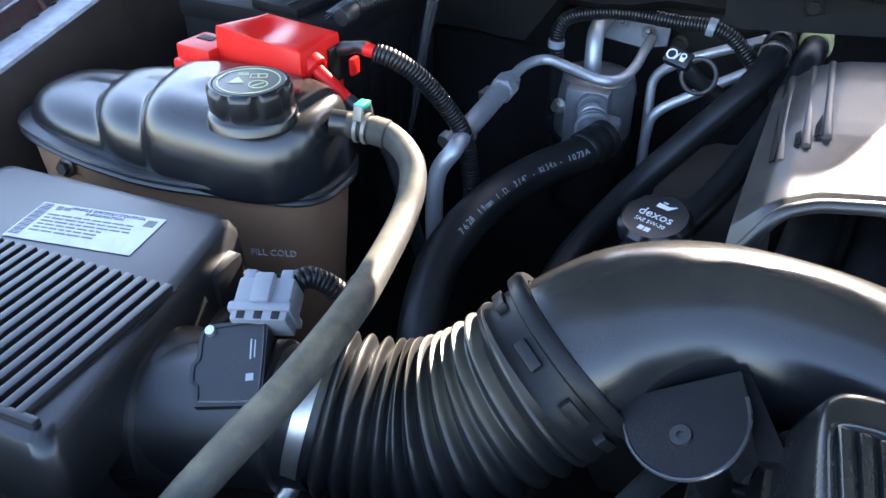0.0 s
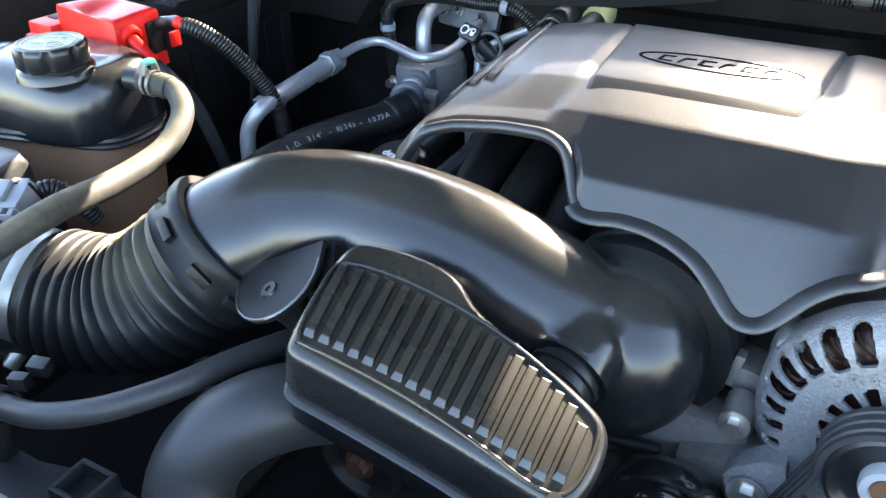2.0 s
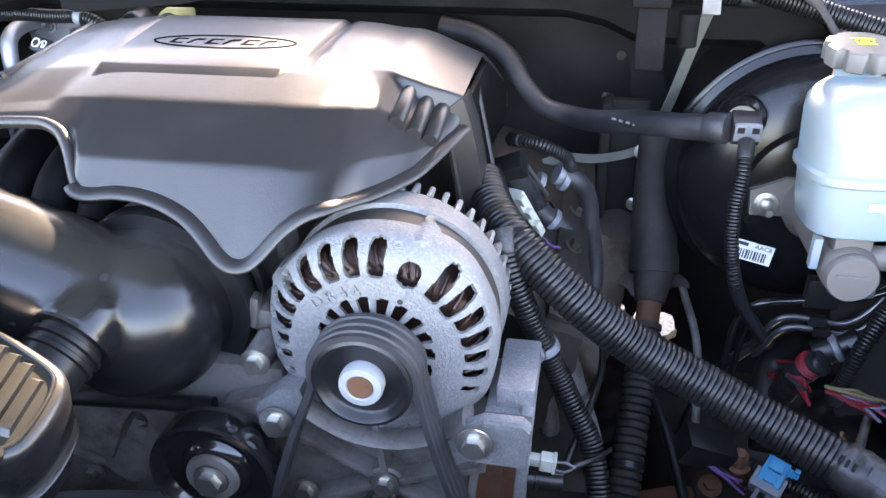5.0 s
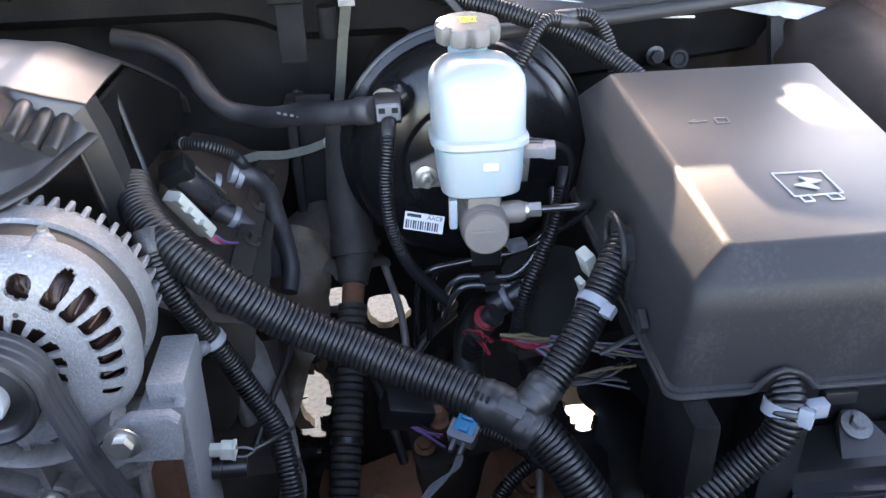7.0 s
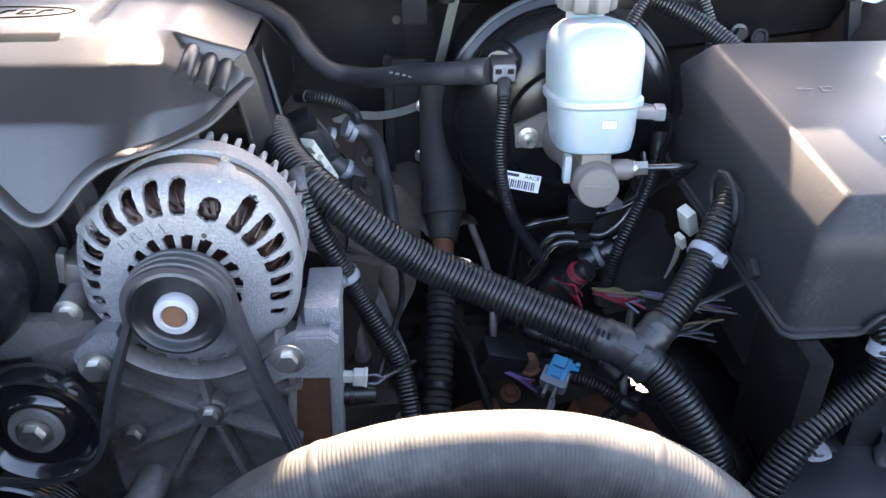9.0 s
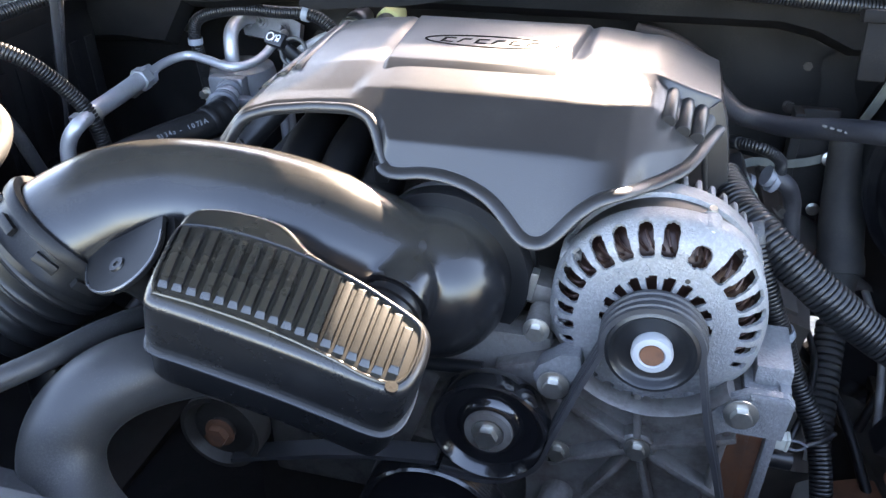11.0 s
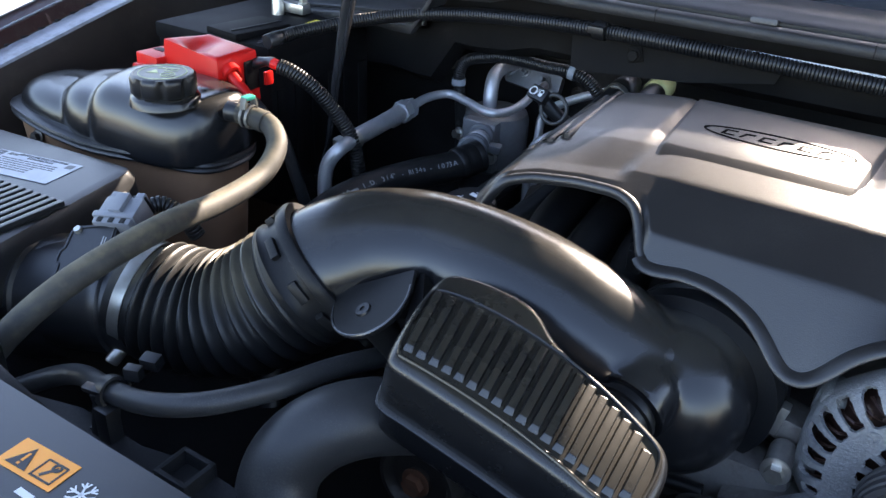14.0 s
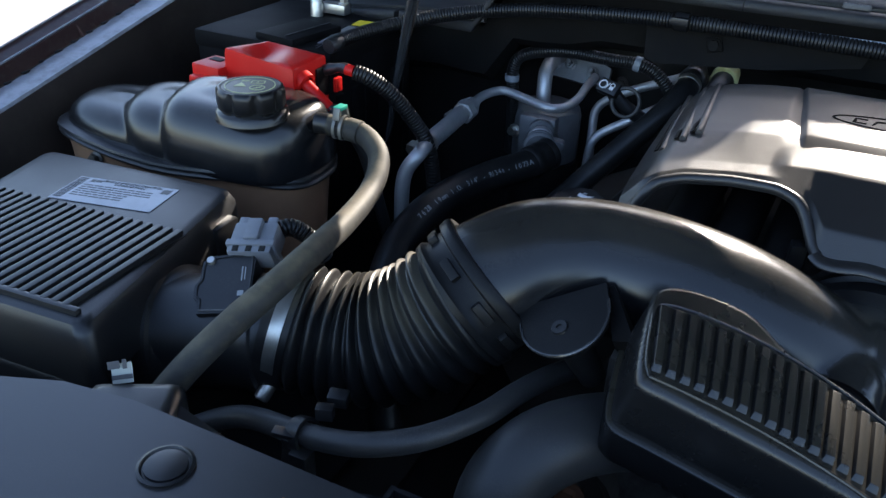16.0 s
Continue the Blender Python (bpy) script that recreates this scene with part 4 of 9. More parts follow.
    tri = merge(prism([(-0.015, -0.004), (-0.003, -0.004), (-0.009, 0.007)], 0.0003, d, 0), lathe([(0.0065, 0), (0.0075, 0), (0.0075, 0.0003), (0.0065, 0.0003), (0.0065, 0)], d @ Vector((0.008, -0.007, 0)), (0, 0, 1), 32),
                block((0.010, 0.0012, 0.0003), d @ pose(0.008, -0.007, 0, 0, 0, 35), 0), block((0.013, 0.001, 0.0003), d @ pose(0.006, 0.013, 0), 0), block((0.013, 0.001, 0.0003), d @ pose(0.006, 0.006, 0), 0),
                block((0.001, 0.008, 0.0003), d @ pose(0, 0.0095, 0), 0), block((0.001, 0.008, 0.0003), d @ pose(0.0125, 0.0095, 0), 0), block((0.001, 0.008, 0.0003), d @ pose(0.006, 0.0095, 0), 0), block((0.008, 0.0008, 0.0003), d @ pose(-0.006, 0.012, 0), 0), block((0.008, 0.0008, 0.0003), d @ pose(-0.006, 0.0145, 0), 0))
    part("warning_symbols", tri, M_LIME, cap, smooth=False)
    # outlet nipple, side bolt, fill mark
    part("hose_nipple", lathe([(0.0105, -0.008), (0.0105, 0.012), (0.0098, 0.018)], (-0.505, -0.045, 1.048), (1, 0.25, -0.05), 24), M_PLASTIC, e)
    part("mount_bolt", hexbolt((-0.752, -0.117, 0.982), (0.05, -1, 0.2), 0.006, 0.006, 0.009), M_PLASTIC, e)
    mk = frame_at((-0.528, -0.120, 0.962), (0.35, -0.93, 0.08), (0.93, 0.35, 0))
    text_part("FILL COLD", 0.008, mk @ pose(0, 0, 0.004), M_GREYPRINT, e, "fill_mark", 0.0004)
    return e


coolant_tank()

# ---- engine cover ----
def cover_edge(x):
    """Height of the lower edge of the front face."""
    pts = [(-0.030, 1.049), (-0.01, 1.052), (0.010, 1.051), (0.028, 1.047), (0.045, 1.040), (0.058, 1.030), (0.068, 1.020), (0.076, 1.0145), (0.088, 1.0145), (0.096, 1.020), (0.110, 1.0357), (0.125, 1.046), (0.14, 1.051)]
    for (a, za), (b, zb) in zip(pts, pts[1:]):
        if a <= x <= b:
            return za + (zb - za) * (x - a) / (b - a)
    return pts[-1][1]


def cover_section(x):
    """Corner points (y, z) of the cover at x, from the back edge over two creases to the front lip."""
    def low(x):
        z = cover_edge(x)
        return (-0.084 - (1.0705 - z) * 0.62, z)
    keys = [
        (-0.196, (0.10, 1.066), (0.03, 1.064), (0.012, 1.063), (-0.050, 1.058), (-0.070, 1.052), (-0.086, 1.028)),
        (-0.180, (0.10, 1.083), (0.03, 1.081), (0.012, 1.0795), (-0.050, 1.075), (-0.070, 1.072), (-0.084, 1.056)),
        (-0.170, (0.10, 1.091), (0.03, 1.088), (0.012, 1.0865), (-0.048, 1.081), (-0.067, 1.0795), (-0.079, 1.075)),
        (-0.150, (0.10, 1.098), (0.03, 1.094), (0.012, 1.092), (-0.040, 1.085), (-0.056, 1.0835), (-0.067, 1.079)),
        (-0.115, (0.10, 1.103), (0.03, 1.100), (0.012, 1.0985), (-0.034, 1.0875), (-0.048, 1.0855), (-0.058, 1.081)),
        (-0.088, (0.10, 1.105), (0.03, 1.1025), (0.012, 1.1005), (-0.031, 1.0895), (-0.047, 1.087), (-0.058, 1.082)),
        (-0.077, (0.10, 1.1005), (0.03, 1.1008), (0.012, 1.1003), (-0.033, 1.0930), (-0.047, 1.0875), (-0.060, 1.0825)),
        (-0.060, (0.10, 1.1005), (0.03, 1.1008), (0.012, 1.1026), (-0.033, 1.0940), (-0.052, 1.086), (-0.068, 1.079)),
        (-0.050, (0.10, 1.1005), (0.03, 1.1008), (0.012, 1.1028), (-0.033, 1.0945), (-0.066, 1.078), (-0.080, 1.064)),
        (-0.042, (0.10, 1.1005), (0.03, 1.1008), (0.012, 1.1029), (-0.033, 1.0950), (-0.083, 1.0705), (-0.0955, 1.050)),
        (-0.032, (0.10, 1.1005), (0.03, 1.1008), (0.012, 1.1030), (-0.033, 1.0950), (-0.084, 1.0705), low(-0.03)),
        (0.086, (0.10, 1.1005), (0.03, 1.1008), (0.012, 1.1029), (-0.033, 1.0950), (-0.084, 1.0705), None),
        (0.098, (0.10, 1.1055), (0.03, 1.1042), (0.012, 1.1022), (-0.033, 1.0945), (-0.083, 1.070), None),
        (0.118, (0.10, 1.104), (0.03, 1.1025), (0.012, 1.1008), (-0.030, 1.0935), (-0.080, 1.067), None),
        (0.140, (0.10, 1.101), (0.035, 1.0990), (0.025, 1.0975), (-0.020, 1.0910), (-0.068, 1.064), low(0.14)),
        (0.155, (0.10, 1.1005), (0.036, 1.0985), (0.028, 1.0965), (-0.010, 1.0865), (-0.050, 1.064), (-0.068, 1.045)),
        (0.163, (0.10, 1.0985), (0.030, 1.0970), (0.0262, 1.0915), (-0.007, 1.0815), (-0.042, 1.0625), (-0.060, 1.0455)),
        (0.170, (0.10, 1.0965), (0.030, 1.0945), (0.0258, 1.0855), (-0.005, 1.0765), (-0.035, 1.061), (-0.052, 1.046)),
        (0.185, (0.10, 1.0900), (0.032, 1.0885), (0.0278, 1.0760), (0.005, 1.0690), (-0.018, 1.058), (-0.034, 1.048)),
        (0.198, (0.10, 1.0845), (0.035, 1.0840), (0.0308, 1.0705), (0.022, 1.0650), (0.011, 1.0585), (0.001, 1.0530)),
        (0.209, (0.10, 1.0800), (0.038, 1.0795), (0.0345, 1.0690), (0.034, 1.0650), (0.0335, 1.0610), (0.033, 1.0570))]
    for a, b in zip(keys, keys[1:]):
        if a[0] <= x <= b[0] + 1e-9:
            t = (x - a[0]) / (b[0] - a[0])
            out = []
            for p, q in zip(a[1:], b[1:]):
                out.append(low(x) if p is None or q is None else (p[0] + (q[0] - p[0]) * t, p[1] + (q[1] - p[1]) * t))
            break
    z = out[0][1]
    return [(0.345, z - 0.125), (0.338, z - 0.105), (0.300, z - 0.078), (0.22, z - 0.036), (0.1480, z - 0.0018)] + out


def cover_path(x):
    """The section at x with each corner rounded."""
    c = cover_section(x)
    pts = []
    n = (4, 5, 8, 8, 6, 9, 4, 8, 10, 8)
    for i, k in enumerate(n):
        a, b = c[i], c[i + 1]
        for f in [0.0, 0.05] + [j / k for j in range(1, k)] + [0.95]:
            pts.append((a[0] + (b[0] - a[0]) * f, a[1] + (b[1] - a[1]) * f))
    pts.append(c[-1])
    for _ in range(1):
        pts = [pts[0]] + [((a[0] + 2 * b[0] + d[0]) / 4, (a[1] + 2 * b[1] + d[1]) / 4) for a, b, d in zip(pts, pts[1:], pts[2:])] + [pts[-1]]
    return pts


def engine_cover():
    e = thing("engine_cover", "grey moulded plastic engine cover with raised centre plate and arched openings", "engine cover", (0, 0.1, 1.0))
    xs = [-0.196 + 0.405 * k / 200 for k in range(201)]
    grid = [[Vector((x, y, z)) for y, z in cover_path(x)] for x in xs]
    # blend neighbouring sections so that the folds run softly across
    for _ in range(1):
        grid = [grid[0]] + [[(a + b * 2 + c) / 4 for a, b, c in zip(A, B, C)] for A, B, C in zip(grid, grid[1:], grid[2:])] + [grid[-1]]
    bm = bmesh.new()
    rows = [[bm.verts.new(p) for p in r] for r in grid]
    for A, B in zip(rows, rows[1:]):
        for k in range(len(A) - 1):
            bm.faces.new((A[k], A[k + 1], B[k + 1], B[k]))
    bmesh.ops.recalc_face_normals(bm, faces=bm.faces)
    if sum(f.normal.z for f in bm.faces) < 0:
        bmesh.ops.reverse_faces(bm, faces=bm.faces)
    bmesh.ops.solidify(bm, geom=bm.faces[:], thickness=0.003)
    part("cover_shell", bm, M_COVER, e)
    # rolled lip along the window and the arches
    edge = [r[-1] for r in grid]
    for _ in range(8):
        edge = [edge[0]] + [(a + b * 2 + c) / 4 for a, b, c in zip(edge, edge[1:], edge[2:])] + [edge[-1]]
    def lip(i0, i1, r, dy, wide=(1, 1)):
        bm = bmesh.new()
        sweep(bm, [p + Vector((0, dy, -0.0005)) for p in edge[i0:i1]], r, 14, wide)
        return bm
    iw = min(range(len(xs)), key=lambda i: abs(xs[i] + 0.038))
    part("window_lip", lip(5, iw, 0.0046, 0.002), M_COVER, e)
    part("arch_lip", lip(iw - 2, len(edge), 0.0040, -0.001, (1.8, 0.9)), M_COVER, e)
    # inner wall at the right side of the window
    part("window_wall", block((0.004, 0.03, 0.022), pose(-0.0475, -0.062, 1.058, 0, 8, 4), 0.0015), M_COVER, e)
    # centre plate with sloping sides, bent over the crown of the cover
    bm = bmesh.new()
    def crown(y):
        return 1.1052 + (0.010 * y if y < 0.09 else 0.0009 - 0.010 * (y - 0.09))
    rows = []
    for y, top in ((-0.0045, 3), (0.0055, 4), (0.0108, 5), (0.0130, 2), (0.04, 2), (0.07, 2), (0.09, 2), (0.11, 2), (0.13, 2), (0.143, 2), (0.1465, 1), (0.150, 0)):
        xl, xr, zt = -0.069 - 0.011 * min(1.0, y / 0.15), 0.076 + 0.010 * min(1.0, y / 0.15), crown(y)
        zz = {3: (zt - 0.0085, zt - 0.0070, zt - 0.0068, zt - 0.0068, zt - 0.0070, zt - 0.0085), 4: (zt - 0.0075, zt - 0.0036, zt - 0.0026, zt - 0.0026, zt - 0.0036, zt - 0.0075), 5: (zt - 0.006, zt - 0.0014, zt - 0.0007, zt - 0.0007, zt - 0.0014, zt - 0.006), 0: (zt - 0.006,) * 6, 1: (zt - 0.006, zt - 0.0009, zt - 0.0009, zt - 0.0009, zt - 0.0009, zt - 0.006), 2: (zt - 0.006, zt - 0.0009, zt, zt, zt - 0.0009, zt - 0.006)}[top]
        rows.append([bm.verts.new((x, y, z)) for x, z in zip((xl - 0.0055, xl - 0.001, xl + 0.0014, xr - 0.0014, xr + 0.001, xr + 0.0055), zz)])
    for A, B in zip(rows, rows[1:]):
        for k in range(5):
            bm.faces.new((A[k], A[k + 1], B[k + 1], B[k]))
    plate = part("centre_plate", bm, M_COVER, e, "raised flat plate with oval emblem")
    c = pose(0.008, 0.068, 1.1059, 0.57)
    ring = []
    bm = bmesh.new()
    def oval(a, b, k):
        t = 2 * math.pi * k / 56
        return Vector((a * math.cos(t), b * math.sin(t), 0))
    for (a, b, h) in ((0.062, 0.0165, 0), (0.062, 0.0165, 0.0006), (0.0600, 0.0147, 0.0006), (0.0600, 0.0147, 0)):
        ring.append([bm.verts.new(c @ (oval(a, b, k) + Vector((0, 0, h)))) for k in range(56)])
    for A, B in zip(ring, ring[1:]):
        for k in range(56):
            bm.faces.new((A[k], A[(k + 1) % 56], B[(k + 1) % 56], B[k]))
    part("oval_emblem", bm, M_EMBLEM, plate)
    for k in range(6):
        x = -0.040 + 0.0155 * k
        shape = [(-0.006, -0.006), (-0.0045, -0.006), (-0.001, 0.003), (0.0045, 0.003), (0.006, 0.006), (0.0, 0.006), (-0.003, 0.004)] if k % 2 else [(-0.006, -0.006), (0.005, -0.006), (0.0055, -0.0045), (-0.003, -0.0045), (-0.002, 0.0045), (0.006, 0.0045), (0.0065, 0.006), (-0.004, 0.006)]
        part("emblem_shape", prism(shape, 0.0005, c @ pose(x, 0, 0), 0), M_EMBLEM, plate, smooth=False)
    # half-round shoulder ridges
    for a, b in (((0.1695, 0.0285, 1.0880), (0.1685, -0.0130, 1.0790)), ((0.1825, 0.0300, 1.0800), (0.1805, -0.0110, 1.0705)), ((0.1945, 0.0315, 1.0745), (0.1920, -0.0070, 1.0645))):
        a, b = Vector(a), Vector(b)
        d = (b - a).normalized()
        part("shoulder_ridge", lathe([(0.0, 0.0), (0.0055, 0.0), (0.0060, 0.002), (0.0060, (b - a).length - 0.0016), (0.0054, (b - a).length - 0.0003), (0.0, (b - a).length)], a - Vector((0, 0, 0.0030)), d, 24), M_COVER, e)
    for a, b in (((-0.186, 0.145, 1.0755), (-0.1775, -0.016, 1.0775)), ((-0.1725, 0.145, 1.0865), (-0.1645, -0.004, 1.0868)), ((-0.160, 0.145, 1.0930), (-0.1535, 0.006, 1.0915))):
        a, b = Vector(a), Vector(b)
        d = (b - a).normalized()
        up = Vector((-0.56, 0.0, 0.83))
        # dark strip laid on the shoulder to paint a groove's shade
        part("groove_shade", block(((b - a).length * 0.98, 0.0042, 0.0012), frame_at((a + b) / 2 + Vector((-0.0046, 0, -0.0024)), up, d), 0.0005), M_BATTERY, e, "dark strip painting the shade of a groove")
        part("side_bar", lathe([(0.0, 0.0), (0.0034, 0.001), (0.0034, (b - a).length - 0.002), (0.0028, (b - a).length), (0.0, (b - a).length + 0.0005)], a, d, 16), M_COVER, e)
    # right leg: strip that falls to the harness
    legs = ([(0.1935, 0.0290, 1.0690), (0.2095, 0.0335, 1.0795), (0.2105, 0.060, 1.0785), (0.1960, 0.056, 1.068)],
            [(0.1985, 0.0285, 1.0505), (0.2165, 0.0320, 1.0570), (0.2180, 0.058, 1.0565), (0.2005, 0.054, 1.050)],
            [(0.2025, 0.0285, 1.0280), (0.2215, 0.0320, 1.0300), (0.2230, 0.056, 1.0300), (0.2045, 0.052, 1.028)],
            [(0.2055, 0.0290, 1.0050), (0.2250, 0.0320, 1.0050), (0.2265, 0.054, 1.0050), (0.2075, 0.050, 1.005)],
            [(0.2090, 0.0300, 0.9790), (0.2280, 0.0320, 0.9780), (0.2295, 0.050, 0.9780), (0.2110, 0.046, 0.979)])
    bm = ring_loft([[Vector(p) for p in ring] for ring in legs])
    bevel(bm, 0.0015, 2)
    part("side_leg", bm, M_COVER, e)
    bm = bmesh.new()
    sweep(bm, spline([Vector((0.1905, 0.0300, 1.0720)), Vector((0.1945, 0.0275, 1.0665)), Vector((0.1990, 0.0272, 1.0500)), Vector((0.2058, 0.0278, 1.0050)), Vector((0.2093, 0.0288, 0.9790))], 0.004)[0], 0.0024, 8)
    part("leg_rim", bm, M_COVER, e)
    bm = bmesh.new()
    sweep(bm, [Vector((0.2085, 0.105, 1.068)), Vector((0.214, 0.100, 1.045)), Vector((0.224, 0.088, 1.005)), Vector((0.231, 0.075, 0.975))], 0.003, 8)
    part("rear_leg", bm, M_RUBBER, e)
    # dark side wall behind the leg
    part("side_skirt", prism([(0.062, 1.073), (0.148, 1.071), (0.22, 1.036), (0.30, 0.996), (0.30, 0.960), (0.10, 0.985), (0.048, 0.980), (0.056, 1.03)], 0.004, Matrix(((0, 0, 1, 0.2085), (1, 0, 0, 0), (0, 1, 0, 0), (0, 0, 0, 1))), 0.001), M_BATTERY, e, "matt black side wall")
    return e


engine_cover()

# ---- intake: meter tube, bellows, duct ----
def maf_tube():
    e = thing("air_meter_housing", "black air meter tube with sensor and grey connector", "air duct", (-0.45, -0.27, 0.93))
    ax = Vector((0.94, 0.30, 0.08)).normalized()
    c = Vector((-0.462, -0.281, 0.958))
    part("tube", lathe([(0.049, -0.045), (0.0490, -0.030), (0.0455, -0.028), (0.0455, 0.040), (0.047, 0.042), (0.047, 0.050), (0.0445, 0.052), (0.0445, 0.070), (0.040, 0.070)], c, ax, 56), M_PLASTIC, e)
    # sensor plate on top
    n = Vector((0.05, -0.45, 0.89)).normalized()
    m = frame_at((-0.436, -0.281, 1.007), n, (0.88, 0.42, 0.16)) @ Matrix.Diagonal((0.84, 0.80, 1.0, 1.0))
    poly = [(-0.026, -0.030), (0.016, -0.034), (0.022, -0.028), (0.024, 0.026), (0.019, 0.034), (-0.019, 0.034), (-0.026, 0.028), (-0.027, 0.008), (-0.031, 0.002), (-0.031, -0.012), (-0.027, -0.016)]
    s = part("sensor", prism(poly, 0.016, m @ pose(0, 0, -0.012), 0.0015, 2), M_PLASTIC, e, "flat black sensor module with printed mark")
    frame_path, _ = spline([m @ Vector((x * 0.90, y * 0.90, 0.0042)) for x, y in poly + poly[:1]], 0.002)
    bm = bmesh.new()
    sweep(bm, frame_path, 0.0009, 6)
    part("sensor_frame", bm, M_PLASTIC, s)
    part("sensor_skirt", block((0.048, 0.060, 0.026), m @ pose(-0.002, 0, -0.022), 0.003), M_PLASTIC, e)
    bars(m @ pose(0, 0, 0.0042), [(0.010, -0.012, 0.0055, 0.0055), (0.012, 0.010, 0.0012, 0.016), (0.015, 0.010, 0.0009, 0.014)], M_GREYPRINT, s)
    # grey plug
    k = frame_at((-0.438, -0.243, 1.024), (0.02, -0.40, 0.91), (0.95, 0.28, 0.12))
    plug = part("plug", block((0.036, 0.030, 0.021), k, 0.002), M_PALECON, e, "grey plastic wiring plug")
    part("plug_rim", block((0.040, 0.006, 0.025), k @ pose(0, -0.006, 0), 0.0015), M_PALECON, plug)
    part("plug_latch", block((0.012, 0.020, 0.006), k @ pose(0, 0.006, 0.012), 0.0012), M_PALECON, plug)
    part("plug_ear", block((0.008, 0.010, 0.012), k @ pose(-0.012, 0.016, 0.004), 0.0012), M_PALECON, plug)
    part("plug_ear", block((0.008, 0.010, 0.012), k @ pose(0.012, 0.016, 0.004), 0.0012), M_PALECON, plug)
    for q in (-0.011, 0.0, 0.011):
        part("plug_slot", block((0.005, 0.007, 0.001), k @ pose(q, -0.0105, 0.0106), 0.0003), M_DARK, plug)
    part("plug_seal", block((0.034, 0.004, 0.019), k @ pose(0, 0.0165, -0.001), 0.001), M_BATTERY, plug)
    part("screw", lathe([(0, 0.002), (0.003, 0.002), (0.0035, 0), (0.0035, -0.002)], m @ Vector((-0.018, 0.028, 0.005)), n, 16), M_STEEL, e)
    return e


maf_tube()
e = thing("sensor_lead", "short taped corrugated sensor lead", "wiring loom", (-0.44, -0.23, 1.02), "wiring looms")
part("corrugated_tube", conduit([(-0.440, -0.226, 1.022), (-0.430, -0.210, 1.027), (-0.418, -0.200, 1.016), (-0.408, -0.192, 0.995)], 0.0075, 0.0034), M_CONDUIT, e)

BEL = [(-0.410, -0.264, 0.975), (-0.377, -0.254, 0.968), (-0.337, -0.242, 0.967), (-0.302, -0.228, 0.980), (-0.273, -0.210, 1.003), (-0.256, -0.196, 1.020)]


def bellows():
    e = thing("intake_bellows", "black rubber intake bellows with deep ribs and steel clamp", "air hose", BEL[0])
    path, L = spline(BEL, 0.0012)
    rad = []
    for i in range(len(path)):
        s = i / (len(path) - 1) * L
        if s < 0.022:
            r = 0.0455
        elif s > L - 0.024:
            r = 0.0505
        else:
            q = (s - 0.022) / 0.0118
            f = q - math.floor(q)
            r = 0.0435 + 0.005 * s / L + 0.0075 * (0.5 - 0.5 * math.cos(2 * math.pi * f)) ** 0.8
        rad.append(r)
    bm = bmesh.new()
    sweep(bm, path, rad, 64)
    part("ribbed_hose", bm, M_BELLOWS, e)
    d0 = (path[4] - path[0]).normalized()
    c = path[0] + d0 * 0.012
    clamp = part("clamp_band", lathe([(0.0458, -0.0048), (0.0470, -0.0048), (0.0470, 0.0048), (0.0458, 0.0048), (0.0458, -0.0048)], c, d0, 56), M_STEEL, e, "bright steel worm-drive clamp")
    sc = Vector((-0.395, -0.297, 0.936))
    part("clamp_screw", merge(lathe([(0.0, 0.010), (0.0055, 0.010), (0.0062, 0.008), (0.0062, -0.004), (0.004, -0.006), (0.004, -0.014)], sc, (-0.15, -0.75, -0.62), 20), block((0.0012, 0.010, 0.002), frame_at(sc + Vector((-0.15, -0.75, -0.62)).normalized() * 0.010, (-0.15, -0.75, -0.62), (1, 0, 0.4)), 0)), M_STEEL, clamp)
    part("screw_housing", block((0.012, 0.014, 0.016), frame_at(sc + Vector((0.004, 0.012, 0.012)), (-0.15, -0.75, -0.62), (1, 0, 0)), 0.002), M_STEEL, clamp)
    # end collar with tabs
    d1 = (path[-1] - path[-5]).normalized()
    c1 = path[-1]
    part("end_collar", lathe([(0.0505, -0.030), (0.0545, -0.029), (0.0555, -0.024), (0.0525, -0.020), (0.0525, -0.006), (0.0575, -0.004), (0.0580, 0.002), (0.0560, 0.005), (0.050, 0.005), (0.0505, -0.030)], c1, d1, 64), M_BLACKRUB, e)
    up = Vector((0, 0, 1))
    side = d1.cross(up).normalized()
    up = side.cross(d1)
    for a in (62, 20, -14, 110):
        o = (side * math.cos(radians(a)) + up * math.sin(radians(a)))
        p = c1 - d1 * 0.013 + o * 0.0535
        part("collar_tab", block((0.007, 0.018, 0.006), frame_at(p, o, d1), 0.001), M_BLACKRUB, e)
    return e


bellows()


DUCT = [(-0.272, -0.211, 1.006), (-0.254, -0.194, 1.020), (-0.228, -0.170, 1.029), (-0.190, -0.150, 1.029), (-0.140, -0.142, 1.024), (-0.095, -0.140, 1.015), (-0.055, -0.138, 1.000), (-0.020, -0.133, 0.980)]


PORT, PORT_AXIS = Vector((-0.0070, -0.1820, 0.9890)), Vector((-0.20, -0.85, -0.30))


